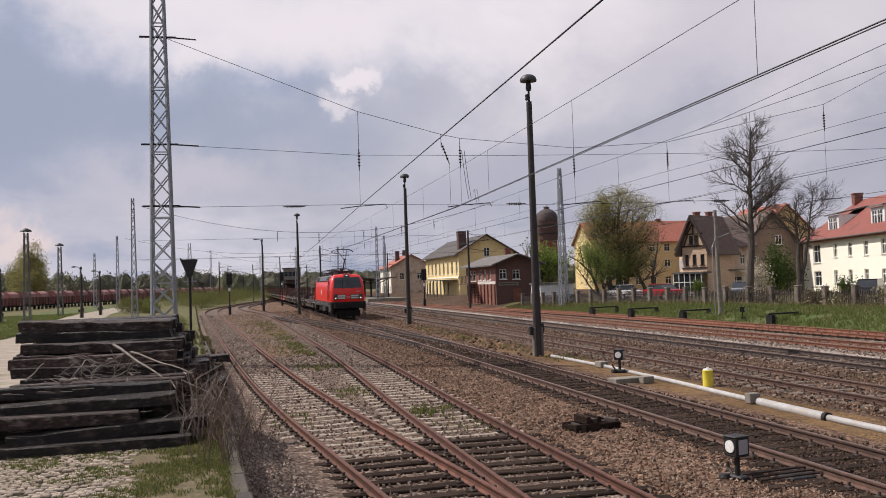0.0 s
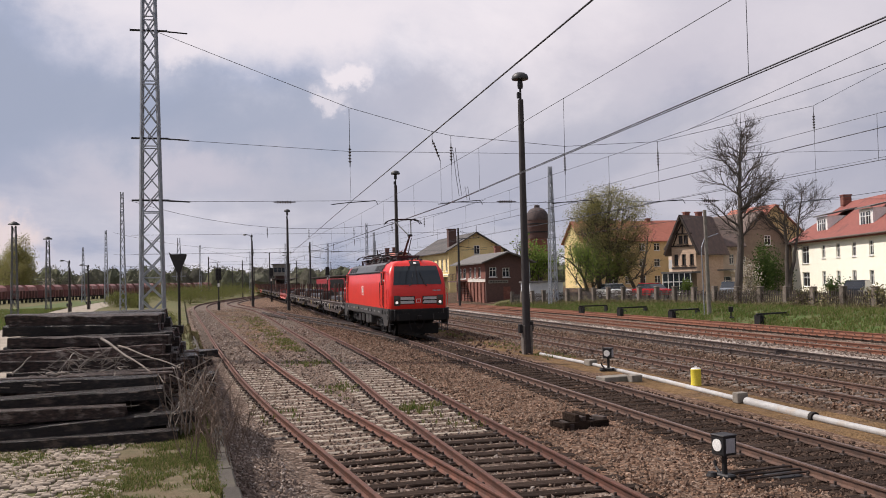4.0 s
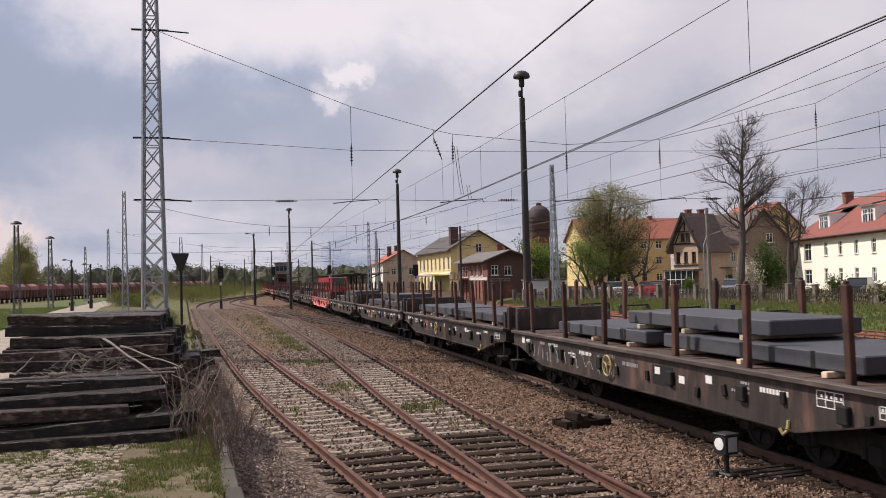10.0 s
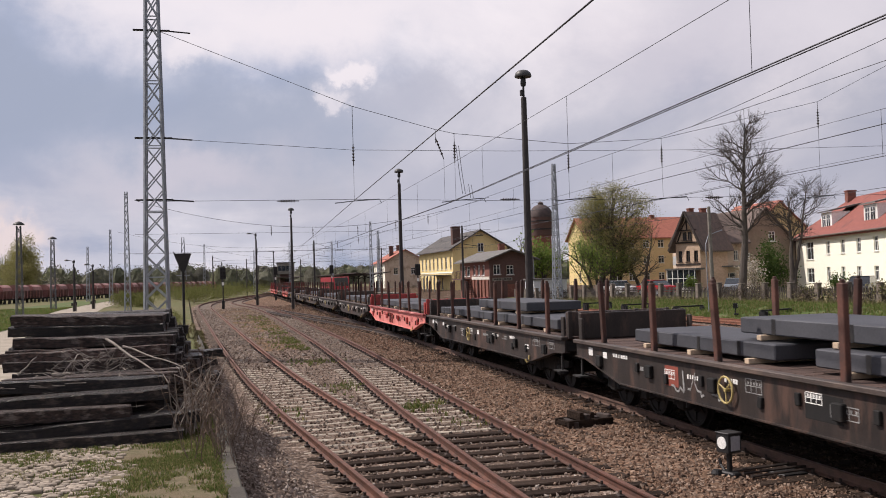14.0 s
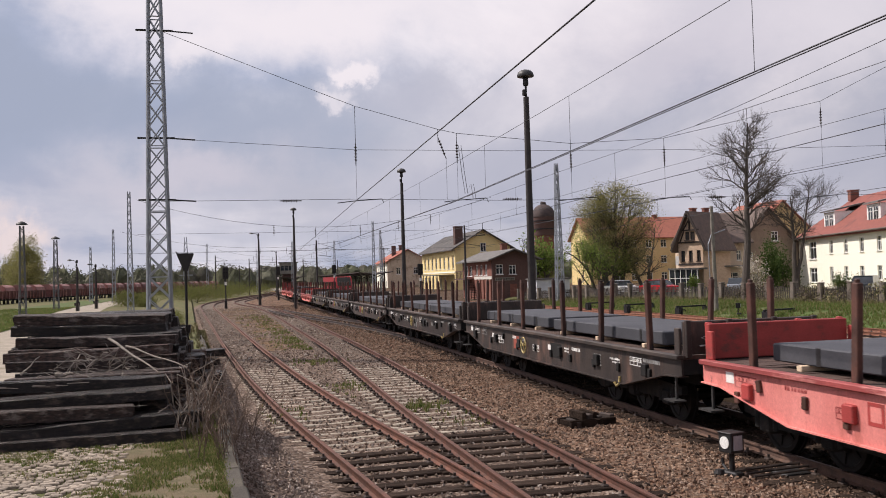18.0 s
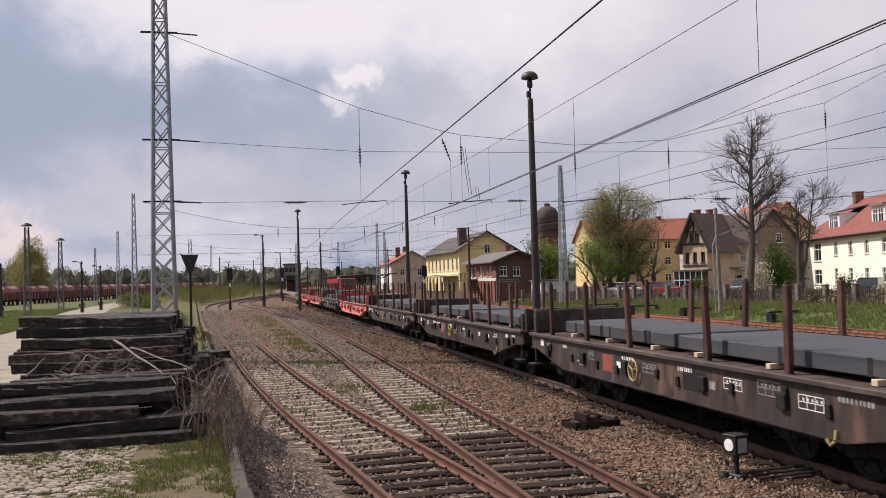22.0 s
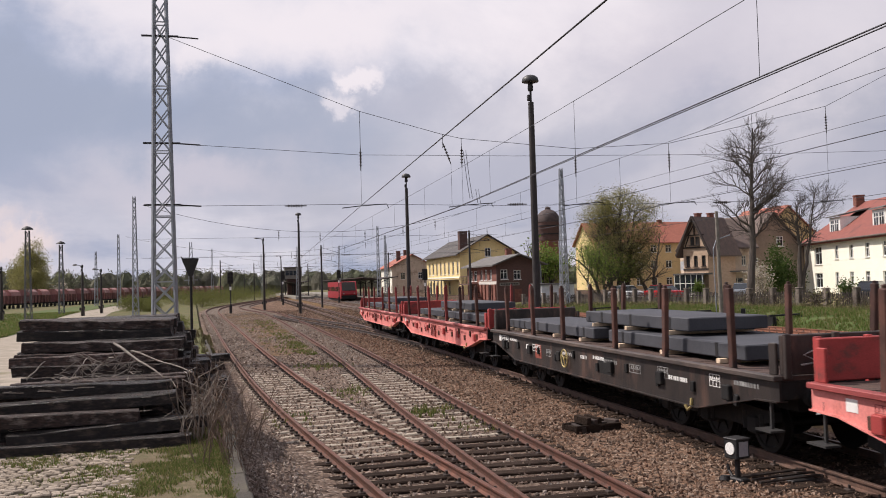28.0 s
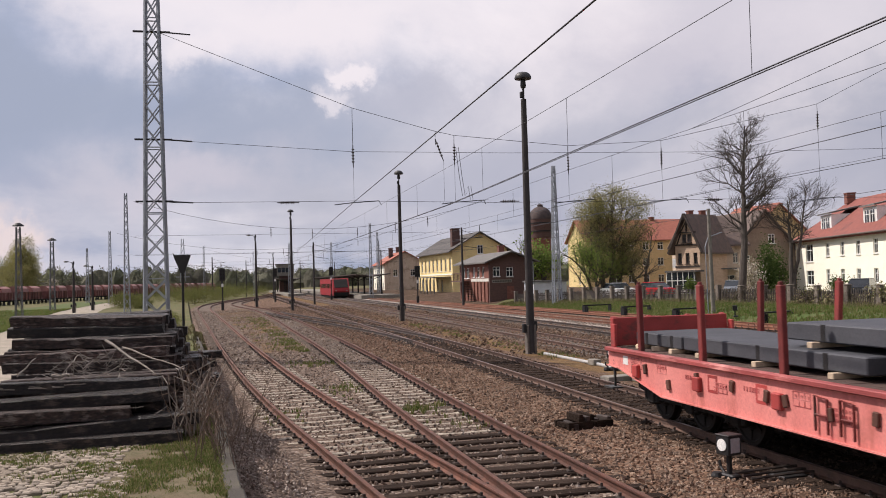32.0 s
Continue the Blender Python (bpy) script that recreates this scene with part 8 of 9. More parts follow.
def car(x, y, z, rz, col, name):
    t = thing("parked_car", name, "car", pose(x, y, z, 0, 0, rz), group="parked cars")
    paint = mat("car_" + name.split()[0], col, tuple(v * 0.9 for v in col), 0.25, 0.1, 2, 0, 40, 0)
    g = Geo()
    low = [(-2.1, 0.35), (-2.15, 0.6), (-2.05, 0.88), (-1.2, 0.98), (1.5, 0.98), (2.1, 0.9), (2.15, 0.5), (2.1, 0.3)]
    g.prism(low, -0.85, 0.85, "y")
    part("body", g, paint, t)
    g = Geo()
    vs = [(-1.25, -0.82, 0.98), (1.75, -0.82, 0.98), (1.2, -0.68, 1.45), (-0.55, -0.68, 1.47), (-1.25, 0.82, 0.98), (1.75, 0.82, 0.98), (1.2, 0.68, 1.45), (-0.55, 0.68, 1.47)]
    g.add(vs, [(0, 1, 2, 3), (4, 7, 6, 5), (0, 3, 7, 4), (1, 5, 6, 2)])
    part("glasshouse", g, M_GLASS, t)
    g = Geo()
    g.box(-0.6, -0.69, 1.44, 1.22, 0.69, 1.50, 0.02)
    part("roof", g, paint, t)
    for xx in (-1.3, 1.35):
        for s in (-1, 1):
            g = Geo()
            g.lathe([(0.31, -0.1), (0.32, 0), (0.31, 0.1)], 18, Matrix.Translation((xx, s * 0.78, 0.32)) @ pose(0, 0, 0, 90, 0, 0))
            w = part("wheel", g, M_BLACK, t)
            g = Geo()
            g.lathe([(0.19, -0.02), (0.17, 0.02)], 14, Matrix.Translation((xx, s * 0.885, 0.32)) @ pose(0, 0, 0, 90, 0, 0))
            part("rim", g, M_GALV, w)
    for s in (-1, 1):
        g = Geo()
        g.box(-2.16, s * 0.62 - 0.16, 0.62, -2.08, s * 0.62 + 0.16, 0.76)
        part("headlight", g, M_LENSOFF, t)


car(40.0, 80.5, 0.48, 100, (0.45, 0.02, 0.025), "red parked car behind the fence")
car(37.6, 84.0, 0.48, 95, (0.7, 0.7, 0.7), "white parked car behind the fence")
car(44.5, 74.0, 0.48, 60, (0.25, 0.27, 0.3), "grey parked car behind the fence")
car(48.6, 62.0, 0.48, 40, (0.03, 0.035, 0.04), "dark parked car by the cream house")
car(51.0, 59.0, 0.48, 50, (0.05, 0.06, 0.08), "navy parked car by the cream house")

# ---- red hopper wagons in the far sidings ----
M_HOPPER = mat("brown_red_hopper_paint", (0.15, 0.052, 0.048), (0.10, 0.040, 0.038), 0.7, 0, 1.5, 0.1, 20, 0.3, (1, 1, 1), (0.20, 0.085, 0.075), 0.6, 0.8)
M_HOPPERTOP = mat("worn_hopper_roof", (0.27, 0.125, 0.11), (0.17, 0.075, 0.066), 0.7, 0, 1.0, 0.1, 20, 0.45, (1, 1, 1), (0.36, 0.22, 0.20), 0.60, 0.5)
hop = thing("hopper_wagon", "brown-red covered hopper wagon standing in the far sidings", "railway wagon", group="hopper wagons")
g = Geo()
g.prism([(-1.35, 1.3), (-1.45, 2.6), (1.45, 2.6), (1.35, 1.3), (0.8, 0.9), (-0.8, 0.9)], 1.2, 11.0, "y")
part("hopper_body", g, M_HOPPER, hop)
g = Geo()
g.prism([(-1.5, 2.6), (-1.25, 3.3), (-0.6, 3.75), (0.6, 3.75), (1.25, 3.3), (1.5, 2.6)], 1.7, 5.3, "y")
part("swing_roof", g, M_HOPPERTOP, hop)
g = Geo()
g.prism([(-1.5, 2.6), (-1.25, 3.3), (-0.6, 3.75), (0.6, 3.75), (1.25, 3.3), (1.5, 2.6)], 6.9, 10.5, "y")
part("swing_roof", g, M_HOPPERTOP, hop)
for k in range(8):
    for s in (-1, 1):
        g = Geo()
        g.box(s * 1.47 - 0.08, 1.5 + k * 1.28, 1.1, s * 1.47 + 0.08, 1.68 + k * 1.28, 2.62)
        part("side_rib", g, M_HOPPERTOP, hop)
g = Geo()
g.box(-1.2, 0.5, 0.85, 1.2, 11.8, 1.12)
part("underframe", g, M_BLACK, hop)
for yy in (1.7, 3.5, 8.8, 10.6):
    for s in (-1, 1):
        g = Geo()
        g.lathe([(0.46, -0.06), (0.46, 0.06), (0.1, 0.08)], 14, Matrix.Translation((s * 0.8, yy, 0.46)) @ pose(0, 0, 0, 0, 90, 0))
        part("wheel", g, M_WHEEL, hop)
d = Vector((25, 103, 0)).normalized()
rz = -math.degrees(math.atan2(d.x, d.y))
p = Vector((-47.0, 165.0, -0.1)) + d * 22
hop.matrix_basis = pose(p.x, p.y, p.z, 0, 0, rz)
for k in [-3, -2, -1] + list(range(1, 13)):
    q = p + d * (12.3 * k)
    copy_thing(hop, pose(q.x, q.y, q.z, 0, 0, rz))
for off in (0.0,):
    t = thing("railway_track", "far rusty track under the hopper wagons", "railway track", kind="structure")
    side = Vector((d.y, -d.x, 0))
    for o in (-0.75, 0.75):
        g = Geo()
        g.bar(p + side * o + Vector((0, 0, -0.08)) - d * 60, p + side * o + d * 260 + Vector((0, 0, -0.08)), 0.07, 0.15)
        part("rail", g, M_RUST, t)


# ---- plants ----
M_BARK = mat("grey_brown_bark", (0.095, 0.078, 0.066), (0.06, 0.05, 0.043), 0.95, 0, 4, 0.4, 30, 0.1, (2, 2, 0.6))
M_TWIG = mat("thin_twig", (0.12, 0.095, 0.08), (0.085, 0.07, 0.06), 0.95, 0, 4, 0.0, 30, 0.1)
M_SHRUB = mat("dead_shrub_stem", (0.19, 0.135, 0.10), (0.10, 0.072, 0.055), 0.95, 0, 6, 0.0, 30, 0.1)
M_LEAF = island_mat("spring_leaves", [(0.20, 0.195, 0.07), (0.26, 0.25, 0.095), (0.23, 0.21, 0.095), (0.30, 0.27, 0.125)], 0.85, 0, 30, 0.5)
M_LEAFD = island_mat("dark_leaves", [(0.035, 0.06, 0.018), (0.06, 0.095, 0.026), (0.085, 0.115, 0.035)], 0.85, 0, 30, 0.4)
M_LEAFG = island_mat("fresh_green_leaves", [(0.12, 0.18, 0.04), (0.17, 0.235, 0.055), (0.22, 0.27, 0.08)], 0.85, 0, 30, 0.5)
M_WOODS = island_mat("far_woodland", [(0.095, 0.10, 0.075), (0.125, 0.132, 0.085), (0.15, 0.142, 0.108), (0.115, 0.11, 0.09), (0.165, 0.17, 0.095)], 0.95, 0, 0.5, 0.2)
M_YHEDGE = island_mat("yellow_green_scrub", [(0.105, 0.118, 0.038), (0.15, 0.155, 0.05), (0.125, 0.14, 0.042), (0.14, 0.122, 0.062)], 0.9, 0, 30, 0.45)
M_BLOSSOM = island_mat("white_blossom", [(0.55, 0.48, 0.42), (0.66, 0.60, 0.54), (0.30, 0.28, 0.16), (0.45, 0.38, 0.30)], 0.9, 0)
M_BLADE = island_mat("grass_blades", [(0.07, 0.10, 0.026), (0.10, 0.13, 0.036), (0.145, 0.145, 0.052), (0.27, 0.21, 0.12)], 0.9, 0, 30, 0.45)
M_LUSH = island_mat("lush_blades", [(0.085, 0.13, 0.03), (0.115, 0.165, 0.04), (0.17, 0.18, 0.065), (0.25, 0.21, 0.11)], 0.9, 0, 30, 0.45)
M_DRYGRASS = island_mat("dry_grass", [(0.24, 0.19, 0.11), (0.17, 0.145, 0.075), (0.12, 0.13, 0.045), (0.29, 0.24, 0.15)], 0.9, 0)


def quads(points, size, seed, flat=0.0):
    """Small leaf quads at given points, turned at random."""
    r = np.random.RandomState(seed)
    n = len(points)
    P = np.asarray(points)
    a = r.normal(size=(n, 3)); a /= np.linalg.norm(a, axis=1)[:, None]
    b = r.normal(size=(n, 3)); b -= a * (a * b).sum(1)[:, None]; b /= np.linalg.norm(b, axis=1)[:, None]
    s = size * r.uniform(0.6, 1.35, size=(n, 1))
    V = np.stack([P - a * s * 0.8, P - b * s * 0.5, P + a * s, P + b * s * 0.5], 1).reshape(-1, 3)
    g = Geo()
    g.v = [tuple(v) for v in V]
    g.f = [(4 * i, 4 * i + 1, 4 * i + 2, 4 * i + 3) for i in range(n)]
    return g


def raw_mesh(name, g, material):
    me = bpy.data.meshes.new(name)
    me.from_pydata(g.v, [], g.f)
    me.materials.append(material)
    return me


def branch(g, p, d, length, r, depth, rnd, tips, spread=0.6, up=0.25, sides=6, kids=(2, 4), wob=0.16, sub=None):
    """A limb that bends, thins and forks."""
    n = 4 if depth > 1 else 3
    pts = [p.copy()]
    dirs = []
    for i in range(n):
        d = (d + Vector((rnd.uniform(-wob, wob), rnd.uniform(-wob, wob), rnd.uniform(-wob, wob) + up * 0.12))).normalized()
        pts.append(pts[-1] + d * (length / n))
        dirs.append(d.copy())
    g.tube(pts, r, max(3, sides), False, r * (0.55 if depth else 0.2))
    if depth == 0:
        tips.append(pts[-1])
        tips.append(pts[-2])
        return
    for k in range(rnd.randint(*kids)):
        i = rnd.randint(1, n)
        a = rnd.uniform(0, 2 * math.pi)
        side = dirs[i - 1].orthogonal().normalized()
        side.rotate(Matrix.Rotation(a, 3, dirs[i - 1]))
        nd = (dirs[i - 1] * (1 - spread * 0.4) + side * spread + Vector((0, 0, up))).normalized()
        branch(sub or g, pts[i], nd, length * rnd.uniform(0.55, 0.8), r * 0.55 * (1 - 0.1 * (i < n)), depth - 1, rnd, tips, spread, up, sides - 1, kids, wob)
    branch(sub or g, pts[-1], d, length * 0.72, r * 0.55, depth - 1, rnd, tips, spread, up, sides - 1, kids, wob)


def tree(name, label, x, y, z, trunks, seed, depth, leaf=None, leaf_size=0.2, per_tip=0, haze=0.5, spread=0.6, up=0.25, kids=(2, 4), category="tree"):
    rnd = random.Random(seed)
    t = thing(name, label, category, pose(x, y, z))
    tips = []
    g, g2 = Geo(), Geo()
    for (lx, ly, lz), length, r in trunks:
        base = Vector((lx * 0.15, ly * 0.15, -0.3))
        d = Vector((lx, ly, lz)).normalized()
        branch(g, base, d, length, r, depth, rnd, tips, spread, up, 8, kids, 0.16, g2)
    part("trunk", raw_mesh("trunk", g, M_BARK), None, t)
    tagged(part("branch_work", raw_mesh("branch_work", g2, M_BARK), None, t), kind="stuff")
    if leaf:
        pts = []
        nr = np.random.RandomState(seed)
        for p in tips:
            for k in range(per_tip):
                pts.append(np.array(p) + nr.normal(size=3) * haze)
        part("crown", raw_mesh("crown", quads(pts, leaf_size, seed), leaf), None, t, "sparse fresh spring leaves")
    return t


def leader_tree(name, label, x, y, z, stems, seed, depth, reach, leaf=None, leaf_size=0.2, per_tip=0, haze=0.5, low=0.25, limbs=22, up=0.35, kids=(2, 3), shape=0.6):
    """A tree with stems that run to the top, and limbs all along them: shorter at the foot and the tip."""
    rnd = random.Random(seed)
    t = thing(name, label, "tree", pose(x, y, z))
    tips = []
    g, g2 = Geo(), Geo()
    for (bx, by), (tx, ty), h, r0 in stems:
        pts = []
        n = 14
        wx = wy = 0.0
        for i in range(n + 1):
            f = i / n
            wx += rnd.gauss(0, 0.05)
            wy += rnd.gauss(0, 0.05)
            pts.append(Vector((bx + (tx - bx) * f + wx, by + (ty - by) * f + wy, -0.3 + (h + 0.3) * f)))
        g.tube(pts, r0, 9, False, r0 * 0.12)
        for k in range(limbs):
            f = low + (0.97 - low) * (k + rnd.random()) / limbs
            i = min(n - 1, int(f * n))
            p = pts[i].lerp(pts[i + 1], f * n - i)
            a = rnd.uniform(0, 2 * math.pi)
            env = math.sin(math.pi * min(1.0, 0.12 + ((f - low) / (1 - low)) ** shape * 0.86))
            d = Vector((math.cos(a), math.sin(a), up + 0.6 * f)).normalized()
            branch(g2, p, d, reach * (0.35 + 0.65 * env) * rnd.uniform(0.75, 1.1) * 0.52, r0 * (1 - 0.72 * f) * 0.4, depth, rnd, tips, 0.62, 0.2, 6, kids, 0.24)
    part("trunk", raw_mesh("trunk", g, M_BARK), None, t)
    tagged(part("branch_work", raw_mesh("branch_work", g2, M_BARK), None, t), kind="stuff")
    if leaf:
        nr = np.random.RandomState(seed)
        pts = [np.array(p) + nr.normal(size=3) * haze for p in tips for _ in range(per_tip)]
        part("crown", raw_mesh("crown", quads(pts, leaf_size, seed), leaf), None, t, "thin fresh spring leaves")
    return t


leader_tree("linden_tree", "broad multi-stemmed tree in thin young leaf", 38.6, 88, 0.4, [((0.2, 0), (0.6, 0.3), 10.4, 0.42), ((-0.6, 0.2), (-1.3, 0), 9.2, 0.34), ((0.9, 0.1), (2.0, -0.2), 9.4, 0.30)], 3, 3, 4.0, M_LEAF, 0.06, 10, 0.36, 0.18, 24, shape=0.75)
tree("leafy_tree", "lighter leafy tree leaning beside the big one", 36.4, 87, 0.4, [((-0.3, 0, 1), 2.9, 0.22), ((0.2, 0, 1), 2.8, 0.2)], 13, 3, M_LEAFG, 0.085, 22, 0.5, 0.6, 0.2)
leader_tree("bare_tree", "tall bare tree with fine twigs", 39.7, 65, 0.4, [((0, 0), (0.9, 0.4), 14.2, 0.36)], 5, 4, 3.5, None, low=0.36, limbs=28, up=0.45, kids=(2, 4), shape=0.8)
leader_tree("bare_pollard_tree", "bare pruned tree with knobbly limbs", 44.3, 65, 0.4, [((0, 0), (0.4, 0), 8.2, 0.27), ((0, 0), (2.0, 0), 9.4, 0.19)], 8, 3, 3.2, None, low=0.55, limbs=13, up=0.2, kids=(3, 4))
leader_tree("bare_young_tree", "small bare bent tree before the ochre house", 42.9, 90, 0.4, [((0.6, 0), (-2.0, 0), 5.8, 0.26), ((0.6, 0), (1.5, 0), 7.4, 0.2)], 19, 2, 3.6, None, low=0.3, limbs=14)
tree("leafy_tree", "green tree behind the equipment hut", 37.0, 108, 0.2, [((0, 0, 1), 3.0, 0.3), ((0.4, 0, 1), 2.8, 0.2)], 23, 3, M_LEAFG, 0.2, 10, 0.55, 0.55, 0.25)
tree("leafy_tree", "green tree behind the equipment hut", 42.5, 122, 0.2, [((0, 0, 1), 2.6, 0.3), ((-0.4, 0, 1), 2.4, 0.2)], 29, 3, M_LEAF, 0.2, 10, 0.55, 0.55, 0.25)
for x, y, h in ((63, 190, 3.6), (65.5, 194, 3.9)):
    tree("poplar_tree", "slim bare poplar far behind the houses", x, y, 0, [((0, 0, 1), h * 1.25, 0.22)], int(x), 3, None, 0, 0, 0, 0.25, 0.6, (3, 4))


def bush(name, label, x, y, z, rx, ry, rz, n, leaf, size, seed, category="bush"):
    r = np.random.RandomState(seed)
    t = thing(name, label, category, pose(x, y, z))
    g = Geo()
    rnd = random.Random(seed)
    for k in range(9):
        a = rnd.uniform(0, 6.28)
        q = Vector((math.cos(a) * rx * 0.7 * rnd.random(), math.sin(a) * ry * 0.7 * rnd.random(), rz * 1.5))
        g.tube([(q.x * 0.1, q.y * 0.1, -0.2), tuple(q * 0.5), tuple(q)], 0.03, 4, False, 0.008)
    part("woody_stem", raw_mesh("woody_stem", g, M_TWIG), None, t)
    c = r.normal(size=(14, 3)) * [rx * 0.45, ry * 0.45, rz * 0.4] + [0, 0, rz]
    c[:, 2] = np.maximum(c[:, 2], 0.25)
    pts = c[r.randint(0, 14, n)] + r.normal(size=(n, 3)) * [rx * 0.3, ry * 0.3, rz * 0.3]
    pts[:, 2] = np.maximum(pts[:, 2], 0.03)
    part("leaves", raw_mesh("leaves", quads(pts, size, seed), leaf), None, t)
    return t


bush("evergreen_bush", "dark green tall garden bush", 52.0, 80, 0.4, 1.2, 1.0, 2.6, 2600, M_LEAFD, 0.13, 31)
bush("evergreen_bush", "dark green tall garden bush", 54.6, 82, 0.4, 1.6, 1.2, 2.0, 2200, M_LEAFD, 0.13, 32)
bush("blossoming_shrub", "shrub covered in white blossom", 49.6, 79, 0.4, 1.3, 1.0, 1.7, 2000, M_BLOSSOM, 0.10, 33)
bush("garden_bush", "round clipped dark bush by the cream house", 52.6, 70, 0.4, 0.9, 0.9, 0.9, 1200, M_LEAFD, 0.10, 34)
bush("garden_bush", "green shrub by the veranda", 46.8, 86, 0.4, 0.8, 0.8, 0.9, 1000, M_LEAFG, 0.11, 35)
bush("climber_bush", "bare creeper heaped on the fence", 35.9, 50, 0.4, 0.7, 1.6, 0.6, 900, M_DRYGRASS, 0.08, 36)
bush("climber_bush", "bare creeper heaped on the fence", 36.7, 44, 0.4, 0.7, 1.8, 0.7, 1000, M_DRYGRASS, 0.08, 37)
M_CREEPER = island_mat("bare_creeper", [(0.085, 0.062, 0.05), (0.13, 0.10, 0.08), (0.06, 0.045, 0.038), (0.11, 0.105, 0.055)], 0.95, 0)
for k in range(9):
    yy = 58 - 3.6 * k
    bush("climber_bush", "leafless brown creeper grown over the fence", fence_x(yy) - 0.1, yy, ground_z(fence_x(yy), yy), 0.4, 1.9, 0.55, 1300, M_CREEPER, 0.05, 90 + k)
for k, (x, y, a, b, c, n) in enumerate(((-13.4, 126, 1.9, 2.5, 1.1, 2200), (-11.4, 122, 0.9, 2, 0.8, 1200), (-6.2, 150, 3.0, 6, 1.4, 1800), (-3.0, 180, 4, 8, 1.5, 1900), (0.5, 215, 5, 10, 1.6, 1900), (-10.0, 170, 5, 8, 1.6, 1800), (-4.6, 66, 1.0, 3.0, 0.5, 900), (5.0, 260, 6, 8, 1.7, 1500))):
    bush("scrub_bush", "yellow-green scrub beside the track", x, y, 0.0, a, b, c, n * 4, M_YHEDGE, 0.085 if y > 90 else 0.05, 60 + k)
for k, (x, y, h) in enumerate(((-47.6, 225, 13.6), (-53.0, 240, 11.0), (-49.5, 232, 11.5))):
    leader_tree("birch_tree", "tall birch in thin spring leaf", x, y, 0, [((0, 0), (0.3, 0), h, 0.26), ((0.3, 0.2), (1.2, 0.4), h * 0.8, 0.18)], 70 + k, 2, 4.6, M_LEAF, 0.17, 12, 0.6, 0.15, 16, shape=0.6)
bush("blossoming_shrub", "white flowering cherry at the wood's edge", -43.2, 231, 0.0, 2.6, 2.2, 2.6, 3600, M_BLOSSOM, 0.16, 41)

# far woods round the horizon: crowns closing into one band, with fringed tops
r = np.random.RandomState(5)
core = Geo()
pts = []
for k in range(560):
    ang = radians(-62 + 125 * k / 560.0) + r.normal() * 0.004
    dist = r.uniform(300, 420) if ang < 0.0 else r.uniform(430, 600)
    h = (r.uniform(8.5, 13.0) if ang < -0.17 else r.uniform(7.5, 11.0) if ang < 0 else r.uniform(6.0, 9.0)) * dist / 350.0
    cx, cy = math.sin(ang) * dist, math.cos(ang) * dist
    w = r.uniform(2.6, 4.6) * dist / 350.0
    n = 10
    for ring, (f, z) in enumerate(((1.0, -0.5), (1.05, h * 0.35), (0.8, h * 0.62), (0.4, h * 0.82))):
        for j in range(n):
            q = f * w * r.uniform(0.7, 1.2)
            core.v.append((cx + q * math.cos(j * 0.6283), cy + q * math.sin(j * 0.6283), z + r.normal() * 0.05 * h))
    core.v.append((cx, cy, h * 0.88))
    o = len(core.v) - 4 * n - 1
    for ring in range(3):
        for j in range(n):
            core.f.append((o + ring * n + j, o + ring * n + (j + 1) % n, o + ring * n + n + (j + 1) % n, o + ring * n + n + j))
    core.f.extend((o + 3 * n + j, o + 3 * n + (j + 1) % n, o + 4 * n) for j in range(n))
    m = 330
    u = r.normal(size=(m, 3))
    u /= np.linalg.norm(u, axis=1)[:, None]
    u = u * (r.uniform(0.75, 1.1, size=(m, 1))) * [w * 0.95, w * 0.95, h * 0.48] + [cx, cy, h * 0.5]
    pts.append(u)
leafy = quads(np.concatenate(pts), 0.36, 6)
core.add(leafy.v, leafy.f)
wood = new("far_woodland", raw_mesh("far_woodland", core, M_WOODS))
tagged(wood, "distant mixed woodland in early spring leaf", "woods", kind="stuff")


def tufts(name, label, spots, h, blades, material, seed, lean=0.35, width=0.012):
    """Grass: each tuft is a few thin bent blades."""
    r = np.random.RandomState(seed)
    S = np.asarray(spots)
    n = len(S) * blades
    B = np.repeat(S, blades, 0) + np.concatenate([r.normal(size=(n, 2)) * 0.035, np.zeros((n, 1))], 1)
    ang = r.uniform(0, 2 * np.pi, n)
    hh = h * r.uniform(0.45, 1.3, n)
    le = lean * hh * r.uniform(0.2, 1.2, n)
    dx, dy = np.cos(ang), np.sin(ang)
    w = width * r.uniform(0.7, 1.4, n)
    v0 = B + np.stack([-dy * w, dx * w, 0 * w], 1)
    v1 = B - np.stack([-dy * w, dx * w, 0 * w], 1)
    v2 = B + np.stack([dx * le * 0.4, dy * le * 0.4, hh * 0.6], 1) - np.stack([-dy * w * 0.7, dx * w * 0.7, 0 * w], 1)
    v3 = B + np.stack([dx * le * 0.4, dy * le * 0.4, hh * 0.6], 1) + np.stack([-dy * w * 0.7, dx * w * 0.7, 0 * w], 1)
    v4 = B + np.stack([dx * le, dy * le, hh], 1)
    V = np.stack([v0, v1, v2, v3, v4], 1).reshape(-1, 3)
    g = Geo()
    g.v = [tuple(p) for p in V]
    g.f = [f for i in range(n) for f in ((5 * i, 5 * i + 1, 5 * i + 2, 5 * i + 3), (5 * i + 3, 5 * i + 2, 5 * i + 4))]
    ob = new(name, raw_mesh(name, g, material))
    return tagged(ob, label, "grass", kind="stuff")


